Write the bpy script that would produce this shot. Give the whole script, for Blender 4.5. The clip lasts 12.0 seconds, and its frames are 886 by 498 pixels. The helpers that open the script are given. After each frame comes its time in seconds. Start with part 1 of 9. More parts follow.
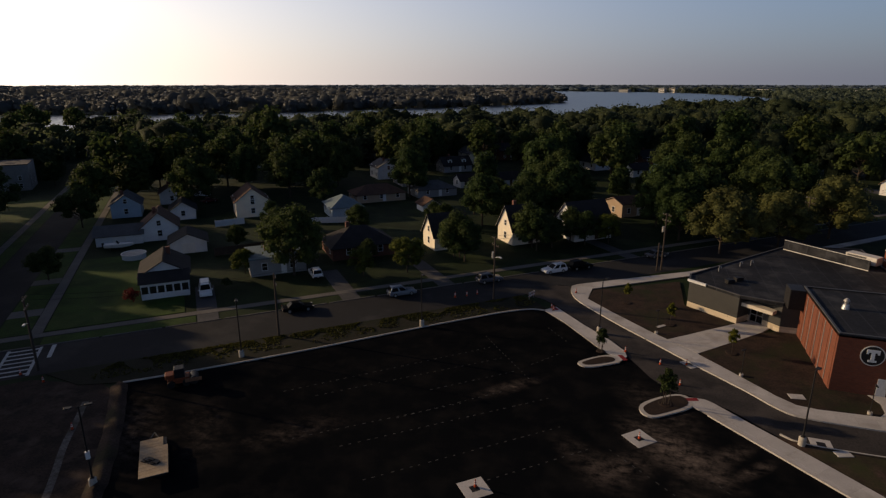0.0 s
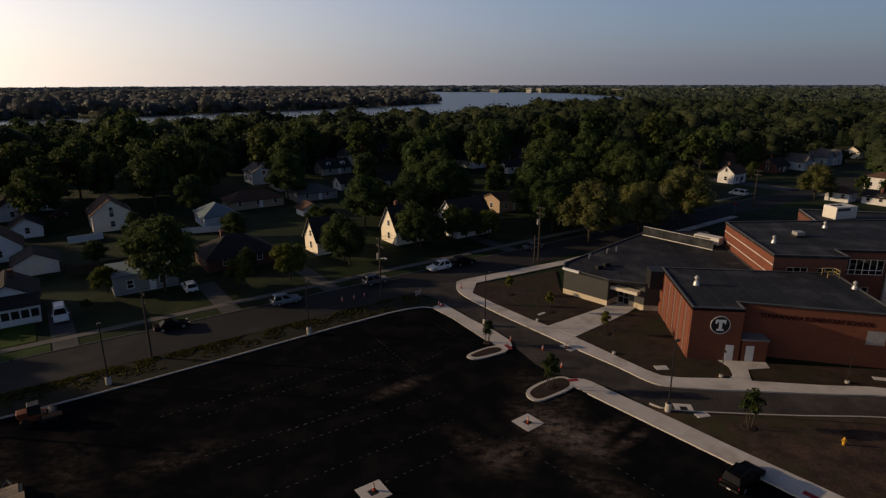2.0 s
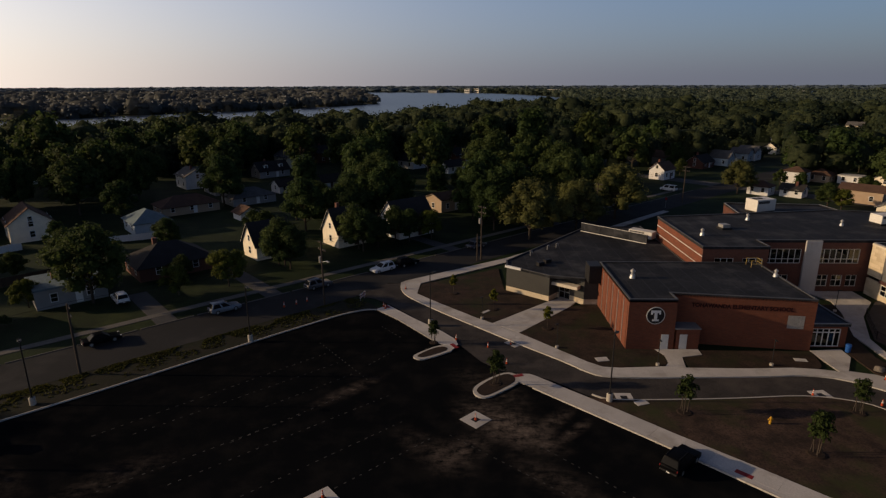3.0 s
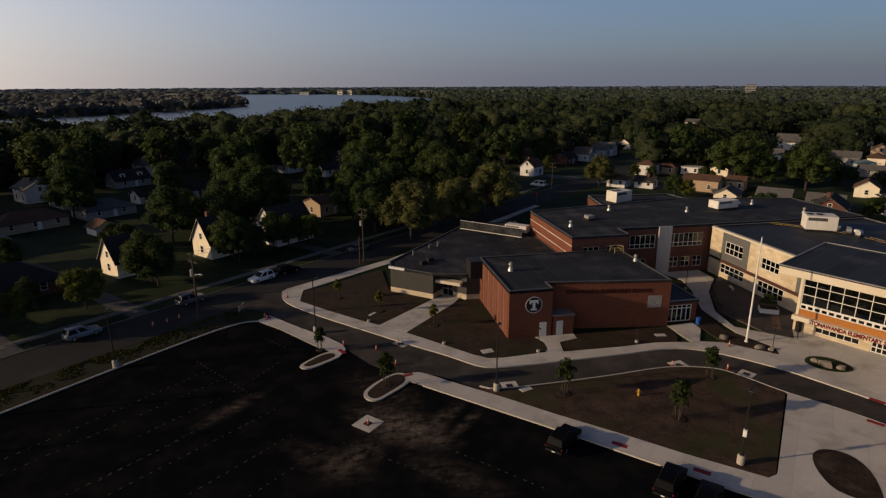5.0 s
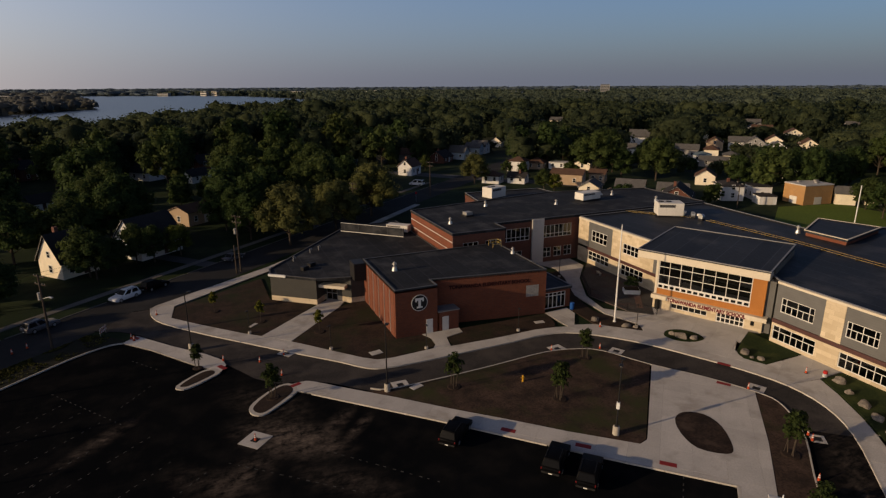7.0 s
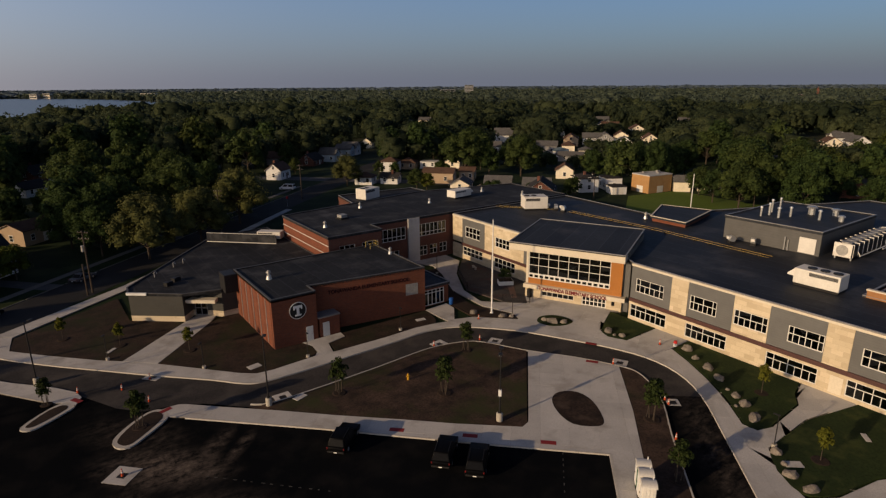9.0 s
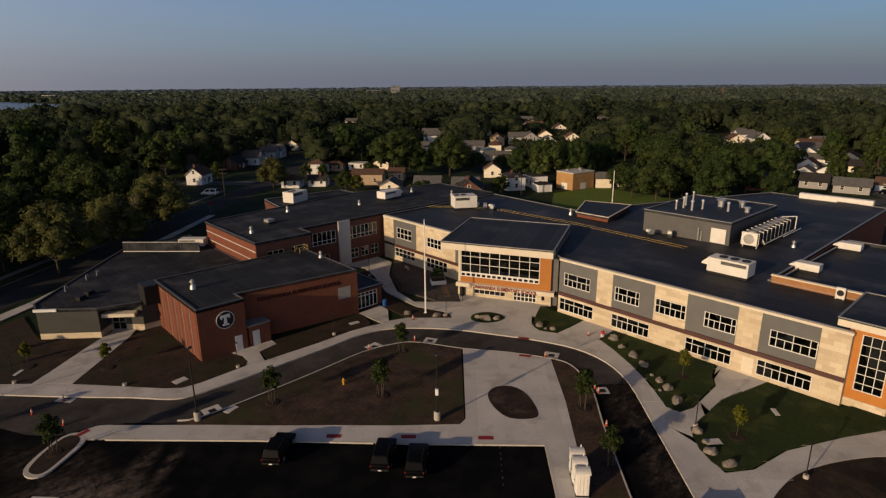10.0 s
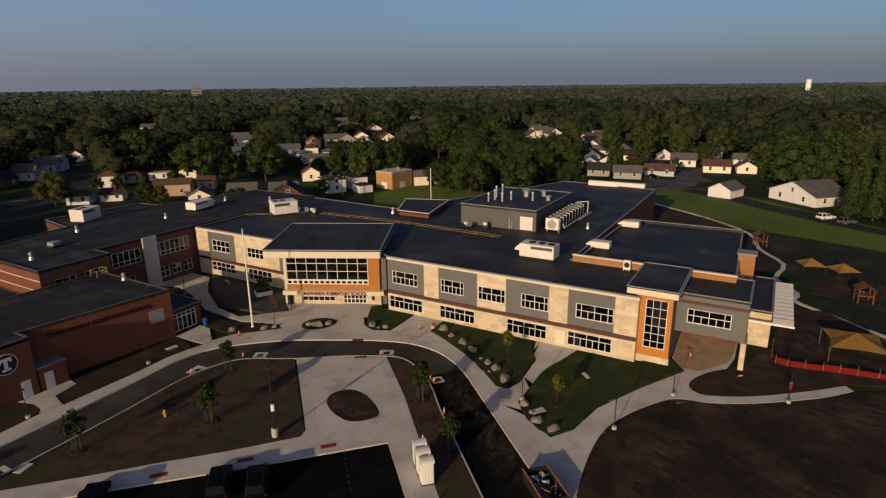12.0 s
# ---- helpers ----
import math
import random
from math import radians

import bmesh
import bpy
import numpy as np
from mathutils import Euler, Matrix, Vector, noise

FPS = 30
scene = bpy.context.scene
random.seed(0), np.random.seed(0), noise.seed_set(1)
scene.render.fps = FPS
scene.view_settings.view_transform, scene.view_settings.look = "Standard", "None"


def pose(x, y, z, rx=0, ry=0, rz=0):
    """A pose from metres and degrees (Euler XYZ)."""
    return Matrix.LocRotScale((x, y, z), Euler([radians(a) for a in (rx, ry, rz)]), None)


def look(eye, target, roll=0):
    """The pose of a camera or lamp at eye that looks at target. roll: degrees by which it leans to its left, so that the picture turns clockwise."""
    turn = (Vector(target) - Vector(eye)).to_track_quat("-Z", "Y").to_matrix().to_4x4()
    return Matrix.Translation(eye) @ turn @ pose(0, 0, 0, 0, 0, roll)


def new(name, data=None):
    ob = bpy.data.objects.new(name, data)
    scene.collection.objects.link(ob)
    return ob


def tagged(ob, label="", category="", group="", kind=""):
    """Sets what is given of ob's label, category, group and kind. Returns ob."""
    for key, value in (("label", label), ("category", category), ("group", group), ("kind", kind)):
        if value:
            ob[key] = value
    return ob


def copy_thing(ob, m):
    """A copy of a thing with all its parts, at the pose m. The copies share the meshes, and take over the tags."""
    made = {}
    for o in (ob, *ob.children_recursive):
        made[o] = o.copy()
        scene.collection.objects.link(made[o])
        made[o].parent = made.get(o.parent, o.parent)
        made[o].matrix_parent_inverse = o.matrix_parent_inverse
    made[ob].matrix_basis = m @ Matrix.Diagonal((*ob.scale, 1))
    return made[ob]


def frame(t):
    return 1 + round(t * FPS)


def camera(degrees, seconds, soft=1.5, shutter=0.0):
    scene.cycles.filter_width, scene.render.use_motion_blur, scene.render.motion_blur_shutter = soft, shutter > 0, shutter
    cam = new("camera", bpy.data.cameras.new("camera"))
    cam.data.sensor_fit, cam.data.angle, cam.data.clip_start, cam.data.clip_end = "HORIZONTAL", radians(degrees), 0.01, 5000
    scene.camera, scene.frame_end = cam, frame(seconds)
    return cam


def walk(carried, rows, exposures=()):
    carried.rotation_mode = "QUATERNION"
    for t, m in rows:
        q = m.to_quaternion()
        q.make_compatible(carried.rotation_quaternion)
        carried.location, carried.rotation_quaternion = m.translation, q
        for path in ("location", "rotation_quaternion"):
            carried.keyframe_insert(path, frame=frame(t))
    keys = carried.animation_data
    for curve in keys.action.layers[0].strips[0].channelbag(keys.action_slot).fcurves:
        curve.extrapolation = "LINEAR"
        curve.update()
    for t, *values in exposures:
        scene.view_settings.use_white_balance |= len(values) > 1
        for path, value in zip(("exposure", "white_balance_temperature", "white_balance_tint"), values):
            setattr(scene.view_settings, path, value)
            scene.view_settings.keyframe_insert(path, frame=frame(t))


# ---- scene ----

# ---------------------------------------------------------------- camera
# The drone hangs 34 m above the car park and pans to the right.
cam = camera(74.8, 12.0, soft=1.3)
ROWS = [
    (0.0, 19.00, -16.10, 0.03), (0.5, 15.90, -16.07, 0.06), (1.0, 12.90, -16.05, 0.10), (1.5, 10.02, -16.05, 0.13),
    (2.0, 7.13, -16.04, 0.15), (2.5, 4.25, -16.03, 0.17), (3.0, 1.29, -16.00, 0.20), (5.0, -10.75, -15.91, 0.22),
    (5.5, -13.73, -15.90, 0.22), (6.0, -16.73, -15.90, 0.24), (6.5, -19.73, -15.92, 0.25), (7.0, -22.78, -15.92, 0.28),
    (9.0, -35.38, -15.92, 0.40), (9.5, -38.84, -15.90, 0.44), (10.0, -42.39, -15.91, 0.46), (10.5, -45.95, -15.92, 0.50),
    (11.0, -49.75, -15.90, 0.54), (11.5, -54.72, -15.90, 0.58), (12.0, -60.16, -15.95, 0.62)]
walk(cam, [(t, pose(0, 0, 34, 90 + pitch, roll, yaw)) for t, yaw, pitch, roll in ROWS],
     [(0.0, -0.30), (2.0, -0.37), (5.0, -0.35), (7.0, -0.31), (9.0, -0.25), (12.0, -0.19)])

# ---------------------------------------------------------------- light
SUN_UP = 14.0
world = bpy.data.worlds.new("evening_sky")
scene.world = world
world.use_nodes = True
wn = world.node_tree.nodes
sky = wn.new("ShaderNodeTexSky")
sky.sky_type = "NISHITA"
sky.sun_disc = False
sky.sun_elevation = radians(SUN_UP)
sky.sun_rotation = radians(270)
sky.air_density, sky.dust_density, sky.ozone_density = 1.0, 1.0, 2.0
wn["Background"].inputs["Strength"].default_value = 1.0
# hazy evening air: the clear sky fades into a mauve-grey haze towards the horizon and darkens towards the zenith; the haze glows towards the low sun
wl = world.node_tree.links
way = wn.new("ShaderNodeTexCoord")
toward = wn.new("ShaderNodeVectorMath")
toward.operation = "DOT_PRODUCT"
toward.inputs[1].default_value = (-math.cos(radians(SUN_UP)), 0, math.sin(radians(SUN_UP)))
wl.new(way.outputs["Generated"], toward.inputs[0])
height = wn.new("ShaderNodeSeparateXYZ")
wl.new(way.outputs["Generated"], height.inputs[0])


def reckon(kind, a, b, c=0.0):
    m = wn.new("ShaderNodeMath")
    m.operation = kind
    m.use_clamp = kind == "SUBTRACT"
    for i, v in enumerate((a, b, c)):
        if isinstance(v, (int, float)):
            m.inputs[i].default_value = v
        else:
            wl.new(v, m.inputs[i])
    return m.outputs[0]


def blend(kind, fac, a, b):
    m = wn.new("ShaderNodeMix")
    m.data_type, m.blend_type = "RGBA", kind
    for i, v in ((0, fac), (6, a), (7, b)):
        if isinstance(v, (int, float)):
            m.inputs[i].default_value = v
        elif isinstance(v, tuple):
            m.inputs[i].default_value = (*v, 1)
        else:
            wl.new(v, m.inputs[i])
    return m.outputs[2]


up = reckon("ABSOLUTE", height.outputs[2], 0.0)
clear = blend("MULTIPLY", 1.0, sky.outputs["Color"], (0.054, 0.069, 0.098))
deep = blend("MIX", reckon("POWER", reckon("SUBTRACT", up, 0.14), 0.8), (1.0, 1.0, 1.0), (0.10, 0.14, 0.24))
clear = blend("MULTIPLY", 1.0, clear, deep)
low_air = reckon("POWER", reckon("SUBTRACT", 1.0, up), 10.0)
air = blend("MIX", low_air, clear, (0.166, 0.182, 0.236))
near_sun = reckon("MULTIPLY_ADD", toward.outputs["Value"], 0.5, 0.5)
thin = reckon("SUBTRACT", 1.0, up)
glow = reckon("MULTIPLY", reckon("POWER", near_sun, 5.0), reckon("POWER", thin, 2.6))
veil = reckon("MULTIPLY", reckon("POWER", near_sun, 2.0), reckon("POWER", thin, 2.6))
side = reckon("MULTIPLY", reckon("POWER", near_sun, 1.5), reckon("SUBTRACT", 1.0, near_sun))
bright = reckon("MULTIPLY", reckon("MULTIPLY", side, reckon("SUBTRACT", 1.0, low_air)), reckon("POWER", thin, 2.0))
for tone, amount in (((2.70, 2.18, 1.56), glow), ((0.27, 0.235, 0.26), veil), ((0.86, 1.10, 1.52), bright)):
    air = blend("ADD", 1.0, air, blend("MULTIPLY", 1.0, tone, amount))
wl.new(air, wn["Background"].inputs["Color"])
sun = new("sun", bpy.data.lights.new("sun", "SUN"))
sun.data.energy, sun.data.angle, sun.data.color = 4.7, radians(0.6), (1.0, 0.72, 0.43)
sun.matrix_world = look((-100 * math.cos(radians(SUN_UP)), 0, 100 * math.sin(radians(SUN_UP))), (0, 0, 0))

# ---------------------------------------------------------------- materials
def shader(name, rough=0.8, metal=0.0, spec=0.4):
    m = bpy.data.materials.new(name)
    m.use_nodes = True
    b = m.node_tree.nodes["Principled BSDF"]
    b.inputs["Roughness"].default_value = rough
    b.inputs["Metallic"].default_value = metal
    b.inputs["Specular IOR Level"].default_value = spec
    return m, m.node_tree.nodes, m.node_tree.links, b


def mixed(n, l, fac, a, b, kind="MIX"):
    x = n.new("ShaderNodeMix")
    x.data_type, x.blend_type = "RGBA", kind
    for socket, value in ((x.inputs[0], fac), (x.inputs[6], a), (x.inputs[7], b)):
        if hasattr(value, "links"):
            l.new(value, socket)
        elif isinstance(value, (int, float)):
            socket.default_value = value
        else:
            socket.default_value = (*value[:3], 1)
    return x.outputs[2]


def noise_at(n, l, vec, scale, detail=4, rough=0.6):
    x = n.new("ShaderNodeTexNoise")
    x.inputs["Scale"].default_value, x.inputs["Detail"].default_value, x.inputs["Roughness"].default_value = scale, detail, rough
    l.new(vec, x.inputs["Vector"])
    return x.outputs["Fac"]


def ramp(n, l, fac, lo, hi, a=0.0, b=1.0):
    x = n.new("ShaderNodeMapRange")
    for i, v in enumerate((lo, hi, a, b)):
        x.inputs[i + 1].default_value = v
    l.new(fac, x.inputs[0])
    return x.outputs[0]


def surface(name, colour, second=None, rough=0.85, big=0.15, fine=6.0, mix=0.6, grain=0.35, bump=0.3, metal=0.0, spec=0.15,
            vary=0.0, third=None, patch=0.05, cover=(0.52, 0.66), seam=0.0):
    """Two-scale colour with grain and bump; third is a patchy stain; vary is the spread from object to object."""
    m, n, l, b = shader(name, rough, metal, spec)
    at = n.new("ShaderNodeTexCoord").outputs["Object"]
    second = second or tuple(c * 0.75 for c in colour)
    wide = ramp(n, l, noise_at(n, l, at, big), 0.35, 0.65)
    col = mixed(n, l, wide, colour, tuple(c * mix + d * (1 - mix) for c, d in zip(second, colour)) if mix < 1 else second)
    tiny = noise_at(n, l, at, fine, 6, 0.7)
    dark = tuple(c * (1 - grain) for c in second)
    col = mixed(n, l, ramp(n, l, tiny, 0.42, 0.72), col, dark)
    if third:
        col = mixed(n, l, ramp(n, l, noise_at(n, l, at, patch, 7, 0.62), *cover), col, third)
    if seam:
        # lapped membrane sheets: a seam every few metres, each sheet with its own tone
        sep, f, w = n.new("ShaderNodeSeparateXYZ"), n.new("ShaderNodeMath"), n.new("ShaderNodeMath")
        l.new(at, sep.inputs[0])
        f.operation, w.operation = "DIVIDE", "FRACT"
        l.new(sep.outputs[0], f.inputs[0])
        f.inputs[1].default_value = seam
        l.new(f.outputs[0], w.inputs[0])
        white, whole = n.new("ShaderNodeTexWhiteNoise"), n.new("ShaderNodeMath")
        white.noise_dimensions = "1D"
        whole.operation = "FLOOR"
        l.new(f.outputs[0], whole.inputs[0])
        l.new(whole.outputs[0], white.inputs["W"])
        col = mixed(n, l, 1.0, col, mixed(n, l, white.outputs["Value"], (0.82,) * 3, (1.2,) * 3), "MULTIPLY")
        col = mixed(n, l, ramp(n, l, w.outputs[0], 0.0, 0.05, 0.8, 0.0), col, tuple(c * 2.2 for c in colour))
    if vary:
        info = n.new("ShaderNodeObjectInfo")
        col = mixed(n, l, 1.0, col, mixed(n, l, info.outputs["Random"], (1 - vary,) * 3, (1 + vary,) * 3), "MULTIPLY")
    l.new(col, b.inputs["Base Color"])
    if bump:
        p = n.new("ShaderNodeBump")
        p.inputs["Strength"].default_value, p.inputs["Distance"].default_value = bump, 0.02
        l.new(tiny, p.inputs["Height"])
        l.new(p.outputs[0], b.inputs["Normal"])
    return m


def coursed(name, a, b_, mortar, width, height, joint, rough=0.85, squash=1.0, offset=0.5, bump=0.4, along="xz", stain=None):
    """Brick or block courses on upright walls, whichever way they face."""
    m, n, l, b = shader(name, rough)
    geo = n.new("ShaderNodeTexCoord").outputs["Object"]
    sep, com, add = n.new("ShaderNodeSeparateXYZ"), n.new("ShaderNodeCombineXYZ"), n.new("ShaderNodeMath")
    l.new(geo, sep.inputs[0])
    l.new(sep.outputs[0], add.inputs[0])
    l.new(sep.outputs[1], add.inputs[1])
    l.new(add.outputs[0], com.inputs[0])
    l.new(sep.outputs[2], com.inputs[1])
    t = n.new("ShaderNodeTexBrick")
    t.offset = offset
    l.new(com.outputs[0], t.inputs["Vector"])
    for k, v in (("Color1", a), ("Color2", b_), ("Mortar", mortar)):
        t.inputs[k].default_value = (*v, 1)
    for k, v in (("Scale", 1.0), ("Mortar Size", joint), ("Brick Width", width), ("Row Height", height), ("Bias", 0.0)):
        t.inputs[k].default_value = v
    wide = ramp(n, l, noise_at(n, l, geo, 0.35, 5), 0.3, 0.7)
    col = mixed(n, l, wide, t.outputs["Color"], mixed(n, l, 1.0, t.outputs["Color"], stain or (0.8, 0.78, 0.76), "MULTIPLY"))
    col = mixed(n, l, ramp(n, l, noise_at(n, l, geo, 9, 6), 0.4, 0.75, 0, 0.35), col, tuple(c * 0.6 for c in b_))
    l.new(col, b.inputs["Base Color"])
    p = n.new("ShaderNodeBump")
    p.inputs["Strength"].default_value, p.inputs["Distance"].default_value = bump, 0.02
    l.new(t.outputs["Fac"], p.inputs["Height"])
    p.invert = True
    l.new(p.outputs[0], b.inputs["Normal"])
    return m


def ribbed(name, colour, pitch, axis=2, rough=0.6, deep=0.6, metal=0.0):
    """Board siding (axis 2: laps one above the other) or standing seams."""
    m, n, l, b = shader(name, rough, metal)
    at = n.new("ShaderNodeTexCoord").outputs["Object"]
    sep = n.new("ShaderNodeSeparateXYZ")
    l.new(at, sep.inputs[0])
    f, w = n.new("ShaderNodeMath"), n.new("ShaderNodeMath")
    f.operation, w.operation = "MULTIPLY", "FRACT"
    f.inputs[1].default_value = 1 / pitch
    l.new(sep.outputs[axis], f.inputs[0])
    l.new(f.outputs[0], w.inputs[0])
    stain = ramp(n, l, noise_at(n, l, at, 0.8, 6), 0.3, 0.75)
    col = mixed(n, l, stain, colour, tuple(c * 0.82 for c in colour))
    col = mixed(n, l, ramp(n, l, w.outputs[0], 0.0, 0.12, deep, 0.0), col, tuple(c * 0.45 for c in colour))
    info = n.new("ShaderNodeObjectInfo")
    col = mixed(n, l, 1.0, col, mixed(n, l, info.outputs["Random"], (0.92,) * 3, (1.06,) * 3), "MULTIPLY")
    l.new(col, b.inputs["Base Color"])
    p = n.new("ShaderNodeBump")
    p.inputs["Strength"].default_value, p.inputs["Distance"].default_value = 0.4, 0.02
    l.new(w.outputs[0], p.inputs["Height"])
    l.new(p.outputs[0], b.inputs["Normal"])
    return m


def leafy(name, a, b_, c, rough=0.75, through_light=0.25, even=0.0):
    """Foliage: the tone changes from clump to clump and from tree to tree; some light passes the leaves."""
    m, n, l, b = shader(name, rough, 0, 0.10)
    geo, info = n.new("ShaderNodeNewGeometry"), n.new("ShaderNodeObjectInfo")
    at = n.new("ShaderNodeTexCoord").outputs["Object"]
    col = mixed(n, l, ramp(n, l, geo.outputs["Random Per Island"], 0, 1, 0.2, 0.8), a, b_)
    col = mixed(n, l, ramp(n, l, info.outputs["Random"], 0.0, 1.0, 0.0, 0.75), col, c)
    # each crown of a wood has its own tone
    cell = n.new("ShaderNodeTexVoronoi")
    cell.voronoi_dimensions = "2D"
    cell.inputs["Scale"].default_value = 0.065
    l.new(at, cell.inputs["Vector"])
    own = n.new("ShaderNodeSeparateXYZ")
    l.new(cell.outputs["Color"], own.inputs[0])
    col = mixed(n, l, 1.0, col, mixed(n, l, own.outputs[0], tuple(v + (1 - v) * even for v in (0.55, 0.62, 0.65)), tuple(v + (1 - v) * even for v in (1.5, 1.42, 1.2))), "MULTIPLY")
    tiny = noise_at(n, l, at, 1.3, 4, 0.7)
    col = mixed(n, l, 1.0, col, mixed(n, l, ramp(n, l, tiny, 0.35, 0.65), tuple(v + (1 - v) * even for v in (0.55, 0.6, 0.6)), tuple(v + (1 - v) * even for v in (1.3, 1.3, 1.2))), "MULTIPLY")
    l.new(col, b.inputs["Base Color"])
    p = n.new("ShaderNodeBump")
    p.inputs["Strength"].default_value, p.inputs["Distance"].default_value = 0.7, 0.5
    l.new(tiny, p.inputs["Height"])
    l.new(p.outputs[0], b.inputs["Normal"])
    t, s = n.new("ShaderNodeBsdfTranslucent"), n.new("ShaderNodeMixShader")
    l.new(col, t.inputs["Color"])
    s.inputs[0].default_value = through_light
    l.new(b.outputs[0], s.inputs[1])
    l.new(t.outputs[0], s.inputs[2])
    l.new(s.outputs[0], n["Material Output"].inputs["Surface"])
    return m


def glassy(name, tint, rough=0.02, ior=1.7):
    m, n, l, b = shader(name, rough)
    n.remove(b)
    clear, gloss, mix, fre = n.new("ShaderNodeBsdfTransparent"), n.new("ShaderNodeBsdfGlossy"), n.new("ShaderNodeMixShader"), n.new("ShaderNodeFresnel")
    clear.inputs["Color"].default_value = (*tint, 1)
    gloss.inputs["Roughness"].default_value = rough
    gloss.inputs["Color"].default_value = (0.9, 0.95, 0.95, 1)
    fre.inputs["IOR"].default_value = ior
    l.new(fre.outputs[0], mix.inputs[0])
    l.new(clear.outputs[0], mix.inputs[1])
    l.new(gloss.outputs[0], mix.inputs[2])
    l.new(mix.outputs[0], n["Material Output"].inputs["Surface"])
    return m


GRASS = surface("grass", (0.015, 0.031, 0.007), (0.008, 0.017, 0.004), 0.95, 0.2, 5.0, 1, 0.6, 0.9, third=(0.026, 0.038, 0.010), patch=0.12)
WOODFLOOR = surface("wood_floor", (0.030, 0.036, 0.014), (0.022, 0.026, 0.010), 0.95, 0.02, 0.6, 1, 0.5, 0.5)
LAWN = surface("lawn", (0.026, 0.041, 0.010), (0.016, 0.027, 0.007), 0.95, 0.12, 4.0, 1, 0.5, 0.6, third=(0.050, 0.060, 0.016), patch=0.2)
FIELD = surface("mown_field", (0.105, 0.150, 0.022), (0.070, 0.105, 0.016), 0.95, 0.035, 2.0, 1, 0.3, 0.4)
SOIL = surface("bare_soil", (0.080, 0.050, 0.036), (0.030, 0.020, 0.015), 0.97, 0.45, 5.0, 1, 0.55, 0.9, third=(0.034, 0.036, 0.013), patch=0.13, cover=(0.50, 0.66))
DIRT = surface("raw_dirt", (0.050, 0.032, 0.024), (0.018, 0.012, 0.010), 0.97, 0.35, 4.5, 1, 0.6, 1.0, third=(0.066, 0.045, 0.034), patch=0.4, cover=(0.50, 0.68))
WEEDY = surface("weedy_soil", (0.056, 0.035, 0.025), (0.024, 0.016, 0.012), 0.97, 0.4, 5.0, 1, 0.55, 0.9, third=(0.022, 0.025, 0.010), patch=0.16, cover=(0.48, 0.68))


def raked(m, turn, tone):
    """Ridges that wheels and rakes have left in bare soil, all one way."""
    n, l = m.node_tree.nodes, m.node_tree.links
    b = n["Principled BSDF"]
    at = n.new("ShaderNodeTexCoord").outputs["Object"]
    spread = ramp(n, l, noise_at(n, l, at, 0.13, 6, 0.68), 0.47, 0.68)
    along = n.new("ShaderNodeMapping")
    along.vector_type = "TEXTURE"
    along.inputs["Rotation"].default_value = (0, 0, radians(turn))
    along.inputs["Scale"].default_value = (4.0, 0.5, 1)
    wobble, bent = n.new("ShaderNodeTexNoise"), n.new("ShaderNodeVectorMath")
    wobble.inputs["Scale"].default_value, wobble.inputs["Detail"].default_value = 0.12, 3
    bent.operation = "MULTIPLY_ADD"
    bent.inputs[1].default_value = (5, 5, 0)
    l.new(at, wobble.inputs["Vector"])
    l.new(wobble.outputs["Color"], bent.inputs[0])
    l.new(at, bent.inputs[2])
    l.new(bent.outputs[0], along.inputs["Vector"])
    ridge = noise_at(n, l, along.outputs[0], 1.0, 5, 0.62)
    f = n.new("ShaderNodeMath")
    f.operation = "MULTIPLY"
    l.new(ramp(n, l, ridge, 0.42, 0.66, 0.0, 0.9), f.inputs[0])
    l.new(spread, f.inputs[1])
    l.new(mixed(n, l, f.outputs[0], b.inputs["Base Color"].links[0].from_socket, tone), b.inputs["Base Color"])
    p = n.new("ShaderNodeBump")
    p.inputs["Strength"].default_value, p.inputs["Distance"].default_value = 0.5, 0.08
    l.new(ridge, p.inputs["Height"])
    l.new(b.inputs["Normal"].links[0].from_socket, p.inputs["Normal"])
    l.new(p.outputs[0], b.inputs["Normal"])
    return m


RAKED = raked(surface("raked_dirt", (0.036, 0.023, 0.016), (0.014, 0.010, 0.008), 0.97, 0.22, 4.5, 1, 0.6, 1.0, third=(0.050, 0.034, 0.022), patch=0.2, cover=(0.52, 0.70)), 71, (0.105, 0.074, 0.048))
MULCH = surface("mulch", (0.040, 0.026, 0.019), (0.026, 0.018, 0.014), 0.97, 0.5, 8.0, 1, 0.5, 0.9)
NEWASPHALT = surface("new_asphalt", (0.0040, 0.0046, 0.0058), (0.0068, 0.0072, 0.0082), 0.88, 0.06, 9.0, 1, 0.3, 0.25, third=(0.0125, 0.0118, 0.0116), patch=0.3, cover=(0.46, 0.74), spec=0.0)


